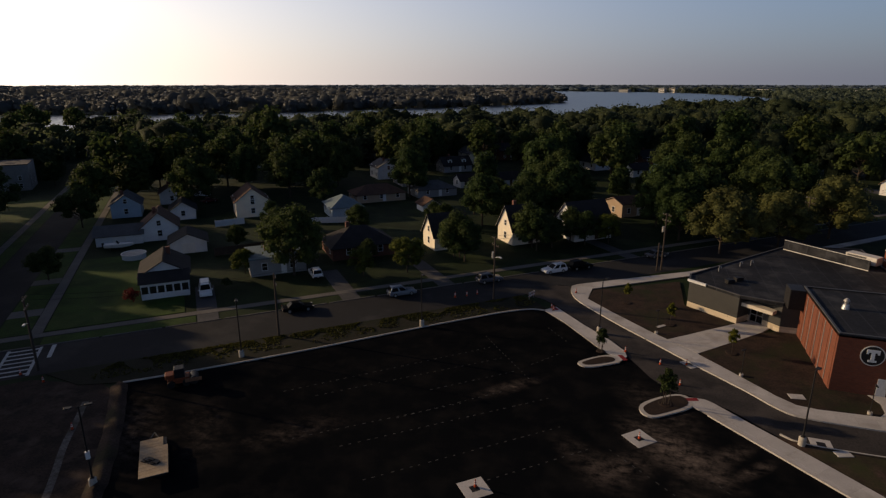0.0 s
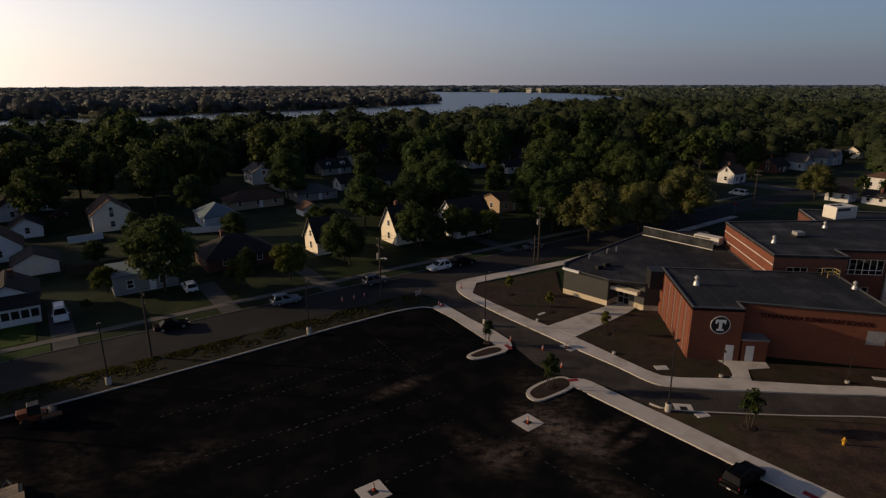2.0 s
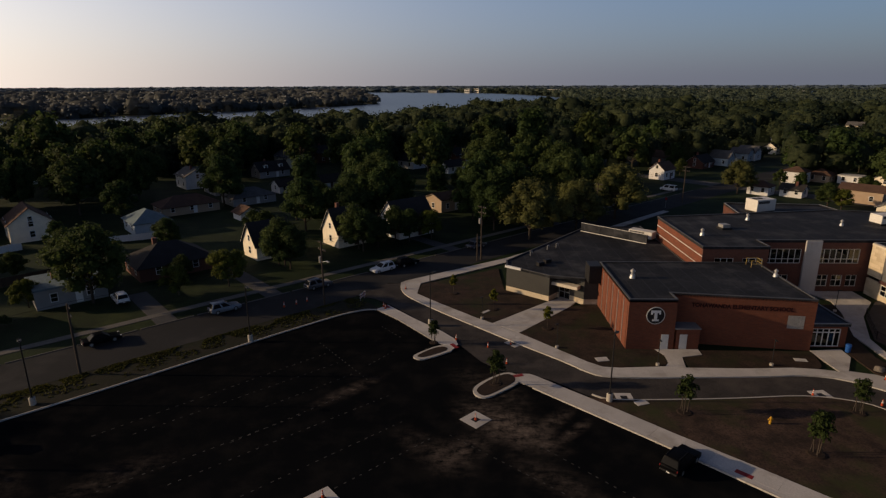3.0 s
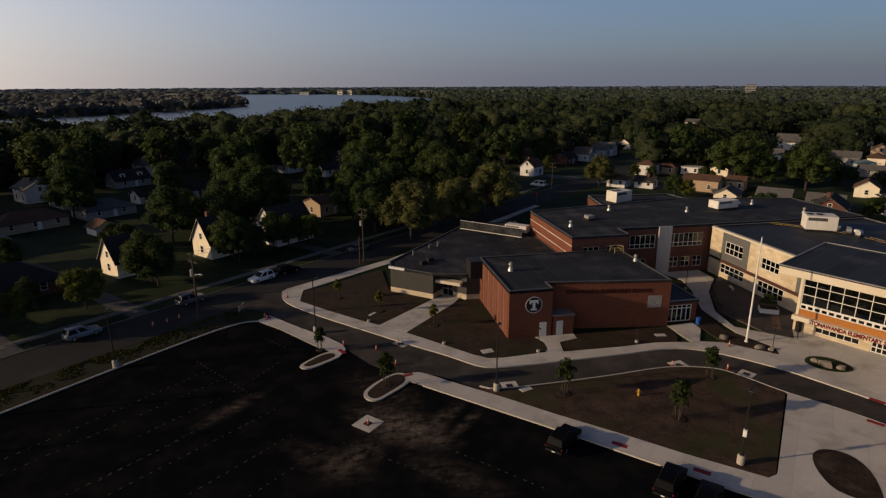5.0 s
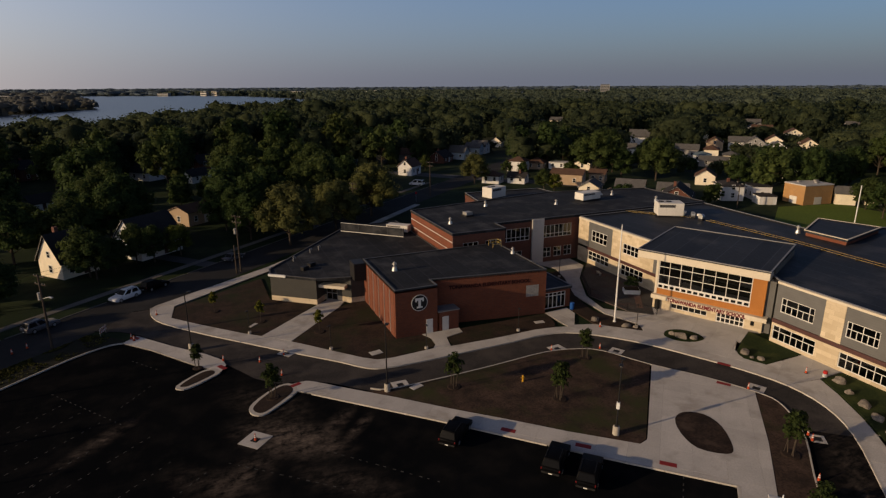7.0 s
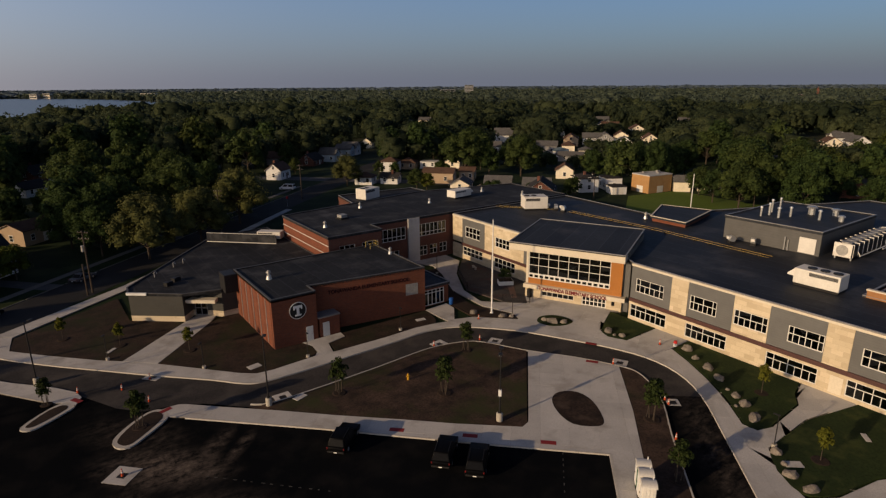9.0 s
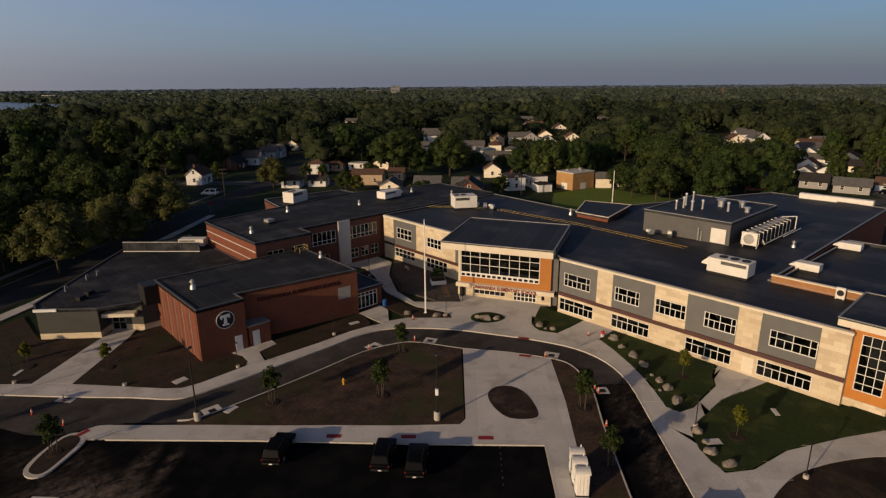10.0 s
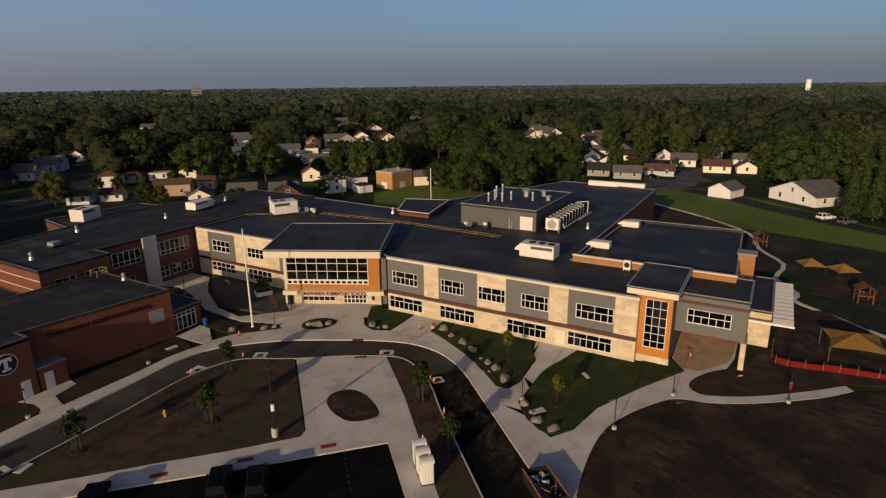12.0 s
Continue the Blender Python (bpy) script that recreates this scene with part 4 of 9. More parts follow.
def roofed(parent, poly, z, material=ROOF, rim=0.2, up=0.25, coping=COPING, thick=0.3):
    """A flat roof sheet with a raised edge and its coping."""
    if area_of(poly) < 0:
        poly = poly[::-1]
    part("roof", prism(poly, z - thick, z, bottom=True), material, parent, "flat dark membrane roof")
    k = len(poly)
    inner = []
    for i in range(k):
        p, q, r = Vector(poly[i - 1]), Vector(poly[i]), Vector(poly[(i + 1) % k])
        n1, n2 = Vector((-(q - p).y, (q - p).x)).normalized(), Vector((-(r - q).y, (r - q).x)).normalized()
        n = (n1 + n2).normalized()
        inner.append(tuple(q + n * rim / max(0.4, n.dot(n1))))
    bm = bmesh.new()
    rings = [[bm.verts.new((x, y, h)) for x, y in ring] for ring, h in ((poly, z), (poly, z + up), (inner, z + up), (inner, z - 0.02))]
    for i in range(k):
        j = (i + 1) % k
        for lo, hi in zip(rings, rings[1:]):
            bm.faces.new((lo[i], lo[j], hi[j], hi[i]))
    part("upstand", bm, material, parent, "roof membrane turned up at the edge")
    bm = bmesh.new()
    wide = []
    for i in range(k):
        p, q, r = Vector(poly[i - 1]), Vector(poly[i]), Vector(poly[(i + 1) % k])
        n1, n2 = Vector((-(q - p).y, (q - p).x)).normalized(), Vector((-(r - q).y, (r - q).x)).normalized()
        n = (n1 + n2).normalized()
        wide.append((tuple(q - n * 0.03 / max(0.4, n.dot(n1))), tuple(q + n * (min(rim, 0.2) + 0.03) / max(0.4, n.dot(n1)))))
    rings = [[bm.verts.new((*w[e], h)) for w in wide] for e, h in ((0, z + up - 0.06), (0, z + up + 0.045), (1, z + up + 0.045), (1, z + up - 0.03))]
    for i in range(k):
        j = (i + 1) % k
        for lo, hi in zip(rings, rings[1:]):
            bm.faces.new((lo[i], lo[j], hi[j], hi[i]))
    part("coping", bm, coping, parent, "thin metal coping")


def inner_room(parent, poly, floors, top):
    """Dim interior: partition core and floor decks behind the windows."""
    for z in floors:
        part("floor_deck", prism(poly, z - 0.12, z, bottom=True), ROOMWALL, parent)


def lettered(text, size, deep, material, parent, m, spread=1.0, name="letters"):
    cu = bpy.data.curves.new(name, "FONT")
    cu.body, cu.size, cu.extrude, cu.align_x, cu.offset = text, size, deep, "CENTER", size * 0.035
    tmp = bpy.data.objects.new(name, cu)
    me = bpy.data.meshes.new_from_object(tmp)
    xs = [v.co.x for v in me.vertices]
    me.transform(Matrix.Diagonal((spread / (max(xs) - min(xs)), 1, 1, 1)))
    bpy.data.objects.remove(tmp)
    me.materials.clear()
    me.materials.append(material)
    ob = new(name, me)
    ob.parent = parent
    ob.matrix_local = m
    return ob


X0 = 69.0                                           # the main facade's plane
Z_ROOF = 8.45
main = thing("school_main_wing", "two-storey school wing in cream stone and grey siding", "school building")
A0 = (X0, 49.8)
BAYS = [("g", 49.8, 43.2, 49.0, 44.4), ("c", 43.2, 40.7, None, None), ("g", 40.7, 34.4, 40.4, 36.6), ("c", 34.4, 30.0, 34.4, 30.0), ("g", 30.0, 23.8, 27.8, 23.9), ("c", 23.8, 21.2, None, None),
        ("g", 21.2, 15.2, 20.2, 15.3), ("c", 15.2, 12.4, None, None)]
LOW = [(49.6, 43.6), (40.6, 34.8), (29.8, 24.0), (21.1, 15.3)]
for look_, y0, y1, w0, w1 in BAYS:
    a, b = (X0, y0), (X0, y1)
    hole = [] if w0 is None else [(max(y0 - w0, 0.12), min(y0 - w1, y0 - y1 - 0.1), 4.55, 6.6)]
    shift = 0.0 if look_ == "c" else 0.08
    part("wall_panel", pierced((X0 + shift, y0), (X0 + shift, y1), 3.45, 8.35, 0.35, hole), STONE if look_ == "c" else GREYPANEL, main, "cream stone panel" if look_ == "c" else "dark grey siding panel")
    for s0, s1, z0, z1 in hole:
        framed(main, (X0 + shift, y0), (X0 + shift, y1), s0, s1, z0, z1, (0.15, 0.5, 0.85), (0.54,), 0.075, outer=0.10, low=(0.15, 0.33, 0.5, 0.67, 0.85))
lows = [(49.8 - p, 49.8 - q, 0.55, 2.55) for p, q in LOW]
part("base_wall", pierced(A0, (X0, 12.4), 0.0, 2.9, 0.35, lows + [(5.0, 6.2, 0, 0.0)]), STONE, main, "cream stone ground-floor wall")
for i, (s0, s1, z0, z1) in enumerate(lows):
    framed(main, A0, (X0, 12.4), s0, s1, z0, z1, (0.16, 0.44, 0.72), (0.62,), 0.075, outer=0.10, low=(0.16, 0.30, 0.44, 0.58, 0.72, 0.86))
    part("spandrel", boxed(X0 - 0.02, X0 - 0.004, 49.8 - s0 + 0.3, 49.8 - s0 + 1.6, 0.2, 2.4), FASCIA, main, "cream side panel") if i == 3 else None
part("belt", boxed(X0 - 0.14, X0 + 0.2, 12.4, 49.8, 2.9, 3.45, bevel=0.03), BELT, main, "maroon metal belt course")
part("cornice", boxed(X0 - 0.10, X0 + 0.3, 12.3, 49.8, 8.35, 8.66, bevel=0.02), FASCIA, main, "cream metal cornice")
part("plinth", boxed(X0 - 0.06, X0 - 0.002, 12.4, 49.8, 0.0, 0.34, bevel=0.015), STONE, main, "pale stone plinth")
part("end_wall", prism([(X0 + 0.36, 12.4), (80.6, 12.4), (80.6, 12.75), (X0 + 0.36, 12.75)], 0, 8.45), STONE, main)
# the part left of the entrance
B0, B1 = (68.0, 92.6), (68.0, 66.0)
lowl = [(3.4, 9.6, 0.9, 2.7), (13.0, 18.8, 0.7, 2.7), (22.0, 25.2, 0.7, 2.6)]
for y0, y1, mat_, hs in ((92.6, 89.4, STONE, []), (89.4, 82.4, GREYPANEL, [(0.9, 5.5, 4.7, 6.9)]), (82.4, 71.6, STONE, [(3.0, 7.0, 4.7, 6.6)]), (71.6, 66.0, GREYPANEL, [(2.0, 4.4, 4.7, 6.6)])):
    part("wall_panel", pierced((68.0, y0), (68.0, y1), 3.35, 8.35, 0.35, hs), mat_, main, "cream stone panel" if mat_ is STONE else "dark grey siding panel")
    for h in hs:
        framed(main, (68.0, y0), (68.0, y1), *h, 4, (0.5,), 0.09, outer=0.12)
part("base_wall", pierced(B0, B1, 0, 2.8, 0.35, lowl), STONE, main, "cream stone ground-floor wall")
for h in lowl:
    framed(main, B0, B1, *h, 5, (0.5,), 0.09, outer=0.12)
part("belt", boxed(67.86, 68.2, 66.0, 89.6, 2.8, 3.35, bevel=0.03), BELT, main, "maroon metal belt course")
part("cornice", boxed(67.9, 68.3, 66.0, 92.6, 8.35, 8.66, bevel=0.02), FASCIA, main, "cream metal cornice")
part("rear_wall", prism([(80.8, 13), (80.8, 24.4), (146, 24.6), (149, 48), (113, 63), (99, 64), (101, 93), (100.6, 93), (98.6, 63.6), (112.8, 62.6), (148.5, 47.7), (145.6, 25.0), (80.4, 24.8), (80.4, 13)], 0, 8.2), BRICK, main, "brick rear walls")
roofed(main, [(68.36, 92.9), (68.36, 66.0), (70.6, 52.0), (69.3, 50.0), (69.3, 12.5), (80.8, 12.5), (80.8, 24.6), (146, 24.6), (149, 48), (113, 63), (99, 64), (101, 92.9)], Z_ROOF, ROOF, 0.2, 0.22)
part("partition", prism([(75.4, 13), (75.6, 13), (75.6, 92), (75.4, 92)], 0, 8.1), ROOMWALL, main)
inner_room(main, [(69.4, 12.8), (75.4, 12.8), (75.4, 50), (69.4, 50)], (0.1, 3.5), 8)
inner_room(main, [(68.4, 66), (75.4, 66), (75.4, 92), (68.4, 92)], (0.1, 3.4), 8)
for y_ in (43.0, 36.0, 30.0, 23.9, 18.0, 71.6, 82.0):
    part("partition", boxed(69.4, 75.4, y_ - 0.1, y_ + 0.1, 0.1, 8.0), ROOMWALL, main)
for pts in (((79.5, 102), (80.6, 92), (88.2, 82.8)), ((88.4, 80), (89.3, 62), (88.0, 39.5))):
    bm = bmesh.new()
    for off in (-0.55, 0.55):
        line = offset_line(list(pts), off)
        for p, q in zip(line, line[1:]):
            tube(bm, (*p, Z_ROOF + 0.24), (*q, Z_ROOF + 0.24), 0.024, n=6)
    blocks = bmesh.new()
    for p, q in zip(pts, pts[1:]):
        for i in range(8):
            c = Vector(p).lerp(Vector(q), (i + 0.5) / 8)
            box(blocks, c.x - 0.6, c.x + 0.6, c.y - 0.1, c.y + 0.1, Z_ROOF, Z_ROOF + 0.2)
    gp = tagged(part("gas_pipe", bm, YELLOW), "pair of yellow gas pipes on roof blocks", "pipe")
    tagged(part("support", blocks, BLACKMETAL, gp), "dark rubber blocks", kind="stuff")

# entrance pavilion, turned towards the forecourt
PL, PR = Vector((62.9, 66.3)), Vector((70.1, 52.0))
pd = (PR - PL).normalized()
po = Vector((pd.y, -pd.x))
PW = (PR - PL).length
PM = Matrix(((pd.x, -po.x, 0, PL.x), (pd.y, -po.y, 0, PL.y), (0, 0, 1, 0), (0, 0, 0, 1)))   # x along the front, y into the house
pav = thing("school_entrance_pavilion", "entrance pavilion with tall glazing and orange panels", "school building", PM)


GL0, GL1 = 1.0, 14.1
part("base_wall", pierced((0.5, 0.05), (PW, 0.05), 0, 1.85, 0.35, [(2.8, 8.1, 0.6, 1.4), (9.4, 13.2, 0.0, 1.84), (14.0, 14.5, 0.8, 1.5)]), STONE, pav, "cream stone wall")
part("canopy", boxed(0.4, PW + 0.6, -0.75, 0.42, 1.85, 2.5, bevel=0.03), FASCIA, pav, "cream canopy band under the sign")
framed(pav, (0.5, 0.05), (PW, 0.05), 2.8, 8.1, 0.6, 1.4, 6, (), 0.07)
doors = framed(pav, (0.5, 0.05), (PW, 0.05), 9.4, 13.2, 0.02, 1.84, 6, (0.14, 0.52), 0.12, outer=0.14, name="glazed_entrance")
framed(pav, (0.5, 0.05), (PW, 0.05), 14.0, 14.5, 0.8, 1.5, 1, (), 0.09, material=BLACKMETAL)
part("orange_band", boxed(1.0, PW - 0.1, 0.0, 0.4, 2.5, 3.45), ORANGE, pav, "copper-orange ribbed panel band")
part("orange_side", boxed(14.1, PW - 0.1, 0.0, 0.4, 3.45, 8.3), ORANGE, pav, "copper-orange ribbed panel")
part("grey_side", boxed(PW - 0.1, PW + 0.9, 0.5, 1.4, 0.0, 8.3), GREYPANEL, pav, "grey siding return")
part("column", boxed(0.6, 0.98, -0.05, 0.5, 2.5, 8.3, bevel=0.02), FASCIA, pav, "pale corner column")
framed(pav, (0, 0.0), (PW, 0.0), GL0, GL1, 4.15, 8.2, 8, (0.36, 0.68), 0.08, name="curtain_wall", inset=0.04, outer=0.10)
row = framed(pav, (0, 0.0), (PW, 0.0), GL0, GL1, 3.45, 4.15, 15, (), 0.26, name="low_window", inset=0.0, outer=0.14)
part("orange_left", pierced((0.55, 14.0), (0.55, 0.4), 1.85, 8.3, 0.3, []), GREYPANEL, pav)
part("fascia", boxed(-1.8, PW + 0.4, -1.75, 0.2, 8.3, 9.35, bevel=0.04), FASCIA, pav, "deep cream roof fascia")
bm = bmesh.new()
vs = [bm.verts.new(p) for p in ((-1.85, -1.8, 9.37), (PW + 0.45, -1.8, 9.37), (PW + 0.45, 13.8, 9.9), (-1.85, 13.8, 9.9), (-1.85, -1.8, 9.55), (PW + 0.45, -1.8, 9.55), (PW + 0.45, 13.8, 10.1), (-1.85, 13.8, 10.1))]
for q in ((0, 3, 2, 1), (4, 5, 6, 7), (0, 1, 5, 4), (1, 2, 6, 5), (2, 3, 7, 6), (3, 0, 4, 7)):
    bm.faces.new([vs[i] for i in q])
part("roof", bm, ROOF, pav, "sloping dark membrane roof")
bm = bmesh.new()
for q in (((-1.9, -1.85), (PW + 0.5, -1.65)), ((PW + 0.3, -1.65), (PW + 0.5, 13.9)), ((-1.9, 13.7), (PW + 0.3, 13.9)), ((-1.9, -1.65), (-1.7, 13.7))):
    (x0, y0), (x1, y1) = q
    zz = lambda y: 9.53 + (y + 1.8) * 0.0353
    vs = [bm.verts.new(p) for p in ((x0, y0, zz(y0)), (x1, y0, zz(y0)), (x1, y1, zz(y1)), (x0, y1, zz(y1)), (x0, y0, zz(y0) + 0.12), (x1, y0, zz(y0) + 0.12), (x1, y1, zz(y1) + 0.12), (x0, y1, zz(y1) + 0.12))]
    for f in ((0, 3, 2, 1), (4, 5, 6, 7), (0, 1, 5, 4), (1, 2, 6, 5), (2, 3, 7, 6), (3, 0, 4, 7)):
        bm.faces.new([vs[i] for i in f])
part("coping", bm, COPING, pav)
part("side_wall", prism([(PW + 0.2, 1.4), (PW + 0.45, 1.4), (PW + 0.45, 13.6), (-1.0, 13.6), (-1.0, 13.3), (PW + 0.2, 13.3)], 3.2, 9.4), ROOMWALL, pav)
part("soffit", boxed(-1.7, PW + 0.3, 0.2, 13.3, 8.25, 8.32), ROOMWALL, pav)
part("floor_deck", boxed(0.9, PW, 0.9, 13.3, 2.6, 3.4), ROOMWALL, pav)
part("back_wall", boxed(0, PW, 5.0, 5.2, 0.0, 8.2), ROOMWALL, pav)
SIGNRED = surface("sign_letter_red", (0.15, 0.010, 0.016), None, 0.5, 1, 8, bump=0.0)
lettered("TONAWANDA ELEMENTARY SCHOOL", 0.80, 0.03, SIGNRED, pav, Matrix.Translation((8.45, -0.79, 1.90)) @ pose(0, 0, 0, 90), 11.0, "sign_letters")

# stair tower
tower = thing("school_stair_tower", "orange-panelled stair tower with tall glazing", "school building")
TA, TB = (70.0, 12.9), (70.0, 8.6)
part("orange_wall", pierced(TA, TB, 0.95, 9.0, 0.35, [(1.15, 3.75, 2.0, 8.4)]), ORANGE, tower, "copper-orange ribbed panel wall")
framed(tower, TA, TB, 1.15, 3.75, 2.0, 8.4, 3, (0.14, 0.30, 0.46, 0.64, 0.82), 0.06, name="stair_window", outer=0.09)
part("base_wall", boxed(69.9, 70.4, 8.5, 12.95, 0, 0.95, bevel=0.02), STONE, tower, "cream stone plinth")
part("side_wall", prism([(70.35, 8.6), (80, 8.6), (80, 8.9), (70.35, 8.9)], 0, 9.0), GREYPANEL, tower)
part("side_wall", prism([(70.35, 12.6), (80, 12.6), (80, 12.9), (70.35, 12.9)], 8.3, 9.0), GREYPANEL, tower)
part("fascia", boxed(69.3, 80.2, 8.0, 14.0, 9.0, 9.75, bevel=0.03), FASCIA, tower, "cream roof fascia")
roofed(tower, [(69.25, 7.95), (80.25, 7.95), (80.25, 14.05), (69.25, 14.05)], 9.85, ROOF, 0.15, 0.1, COPING, 0.1)
part("back_wall", boxed(76, 76.2, 8.9, 12.6, 0, 9), ROOMWALL, tower)

# bridging wing over the covered passage
bridge = thing("school_bridge_wing", "grey upper storey bridging a covered passage", "school building")
GA, GB = (73.3, 8.6), (73.3, 0.6)
part("grey_wall", pierced(GA, GB, 3.6, 7.5, 0.35, [(1.3, 6.3, 4.9, 6.8)]), GREYPANEL, bridge, "grey siding wall")
framed(bridge, GA, GB, 1.3, 6.3, 4.9, 6.8, (0.15, 0.5, 0.85), (0.54,), 0.075, outer=0.10, low=(0.15, 0.33, 0.5, 0.67, 0.85))
part("belt", boxed(73.16, 73.6, 0.45, 8.6, 7.5, 7.85, bevel=0.02), BELT, bridge, "maroon metal belt")
part("upper_band", boxed(73.3, 73.65, 0.6, 8.6, 7.85, 8.5), GREYPANEL, bridge)
part("grey_wall", pierced((73.65, 0.6), (81.5, 0.6), 3.6, 8.5, 0.3, []), GREYPANEL, bridge)
part("soffit", boxed(73.6, 81.5, 0.6, 8.6, 3.6, 3.8), FASCIA, bridge)
part("passage_wall", boxed(81.3, 81.6, 0.9, 8.6, 0, 3.6), BRICK_OLD, bridge, "tan brick passage wall")
part("pier", boxed(72.9, 73.7, 0.4, 1.0, 0, 3.6, bevel=0.02), STONE, bridge, "cream stone pier")
roofed(bridge, [(73.2, 0.5), (82.4, 0.5), (82.4, 8.6), (73.2, 8.6)], 8.6, ROOF, 0.2, 0.18, COPING, 0.15)
part("back_wall", boxed(78, 78.2, 0.9, 8.6, 3.8, 8.5), ROOMWALL, bridge)

# low cream end and slatted canopy
end = thing("school_end_block", "low cream stone block at the school's end", "school building")
part("wall", prism([(81.8, -2.0), (97, -2.0), (97, 0.6), (81.8, 0.6)], 0, 4.7), STONE, end, "cream stone wall")
roofed(end, [(81.7, -2.1), (97.1, -2.1), (97.1, 1.6), (81.7, 1.6)], 4.85, ROOF, 0.2, 0.15, COPING, 0.15)
chim = thing("brick_stack", "square tan brick stack on the low roof", "stack")
TANBRICK = coursed("tan_brick", (0.36, 0.165, 0.06), (0.30, 0.135, 0.05), (0.28, 0.16, 0.08), 0.42, 0.14, 0.012)
part("shaft", boxed(92.4, 94.6, 0.9, 3.2, 4.6, 9.4), TANBRICK, chim, "orange-tan brick")
part("cap", boxed(92.2, 94.8, 0.7, 3.4, 9.4, 9.6, bevel=0.02), COPING, chim)
can = thing("slatted_canopy", "white slatted sun canopy beside the end block", "canopy")
part("beam", boxed(79.0, 96.5, -4.3, -4.1, 4.3, 4.5), WHITE, can)
part("beam", boxed(79.0, 96.5, -2.3, -2.1, 4.3, 4.5), WHITE, can)
part("front_beam", boxed(78.85, 79.0, -4.5, 0.9, 4.3, 4.55, bevel=0.02), WHITE, can)
for i in range(11):
    x_ = 79.2 + i * 1.58
    part("slat", roof_slab([(x_, -4.4, 4.5), (x_ + 1.3, -4.4, 4.72), (x_ + 1.3, -2.1, 4.72), (x_, -2.1, 4.5)], 0.05), WHITE, can)
for x in (82.2, 88, 96):
    part("bracket", tubed(((x, -2.0, 3.4), (x, -4.2, 4.35), 0.05), n=6), WHITE, can)

# rear gym with its brick parapet
rear = thing("school_rear_gym", "rear gym block with brick parapet and flat roof", "school building")
part("wall", prism([(80.9, 2.6), (112.4, 3.6), (112.4, 23.4), (80.9, 24.3)], 0, 7.9), BRICK, rear, "brick wall")
roofed(rear, [(80.9, 2.6), (112.4, 3.6), (112.4, 23.4), (80.9, 24.3)], 8.0, ROOF, 0.22, 0.5)
part("parapet", boxed(80.6, 80.95, 2.6, 24.4, 8.46, 9.4), TANBRICK, rear, "orange-lit brick parapet")
part("parapet_cap", boxed(80.5, 81.05, 2.5, 24.5, 9.4, 9.58, bevel=0.02), FASCIA, rear)
hall = thing("school_far_hall_edge", "pale raised roof edge of the far hall", "roof edge")
part("edge", boxed(147, 148.4, 27.5, 41.5, 8.3, 9.6, bevel=0.05), UNITWHITE, hall)

# roof penthouse
pent = thing("roof_penthouse", "grey metal-clad plant room on the roof", "plant room")
part("wall", boxed(94.6, 114.4, 35.6, 50.6, 8.4, 12.1), ribbed("plant_room_cladding", (0.082, 0.080, 0.077), 0.42, 2, 0.55, 0.5), pent, "grey corrugated cladding")
roofed(pent, [(94.5, 35.5), (114.5, 35.5), (114.5, 50.7), (94.5, 50.7)], 12.15, ROOF, 0.2, 0.15)
part("door", boxed(94.48, 94.6, 36.2, 38.6, 8.6, 11.0, bevel=0.02), UNITWHITE, pent, "white double door")
part("pipe", tubed(((94.4, 40.6, 8.5), (94.4, 40.6, 10.6), 0.12), ((94.4, 40.1, 8.5), (94.4, 40.1, 10.2), 0.09)), STEEL, pent)
for i, (x, y, r, h) in enumerate(((99, 47, .22, 1.5), (101, 46.6, .25, 1.9), (103.5, 47.4, .22, 2.1), (105.5, 47.0, .2, 2.2), (100, 44.6, .28, 1.6), (102.4, 43.8, .25, 1.5), (107, 42.5, .7, 1.2), (109, 39.6, .6, 1.0), (103.5, 39.8, .28, 1.5), (105, 37.2, .5, .8))):
    fl = thing("exhaust_flue", "galvanised exhaust flue on the plant room roof", "flue", pose(x, y, 12.1), "flues of the plant room")
    part("pipe", tubed(((0, 0, 0), (0, 0, h), r * 0.8)), STEEL, fl)
    part("cowl", tubed(((0, 0, h), (0, 0, h + 0.25), r * 1.25, r * 0.9)), STEEL, fl)

# ---- brick gym with the round badge
gym = thing("school_gym", "red brick school gym with flat roof and round badge", "school building")
GYM = [(22.4, 70.5), (28.6, 70.5), (28.6, 73.0), (46.4, 70.5), (46.6, 86.8), (22.4, 86.8)]
walls = [GYM[i] for i in range(6)]
part("front_wall", pierced((22.4, 70.5), (28.6, 70.5), 0, 6.9, 0.35, []), BRICK, gym, "dark red-brown brick wall")
part("front_wall", pierced((28.6, 73.0), (46.4, 70.5), 0, 6.9, 0.35, []), BRICK, gym, "dark red-brown brick wall")
part("step_wall", pierced((28.6, 70.87), (28.6, 73.0), 0, 6.9, 0.35, []), BRICK, gym)
part("end_wall", pierced((46.405, 70.9), (46.6, 86.8), 0, 6.9, 0.35, []), BRICK, gym)
part("rear_wall", pierced((46.6, 86.8), (22.4, 86.8), 0, 6.9, 0.35, []), BRICK, gym)
part("side_wall", pierced((22.4, 86.8), (22.4, 70.87), 0, 6.9, 0.35, []), BRICK, gym, "sunlit orange brick side wall")
for i in range(6):
    y = 71.0 + i * 2.75
    part("pilaster", boxed(22.36, 22.4, y, y + 1.55, 0.0, 6.7, bevel=0.01), BRICK, gym, "brick pilaster strip")
    if i < 5:
        part("recess_strip", boxed(22.345, 22.398, y + 1.72, y + 1.9, 0.3, 6.6), COPING, gym, "pale narrow vertical strip")
part("low_block", prism([(28.9, 70.55), (31.9, 70.55), (31.9, 72.6), (28.9, 73.0)], 0, 2.95), BRICK, gym, "low brick porch block")
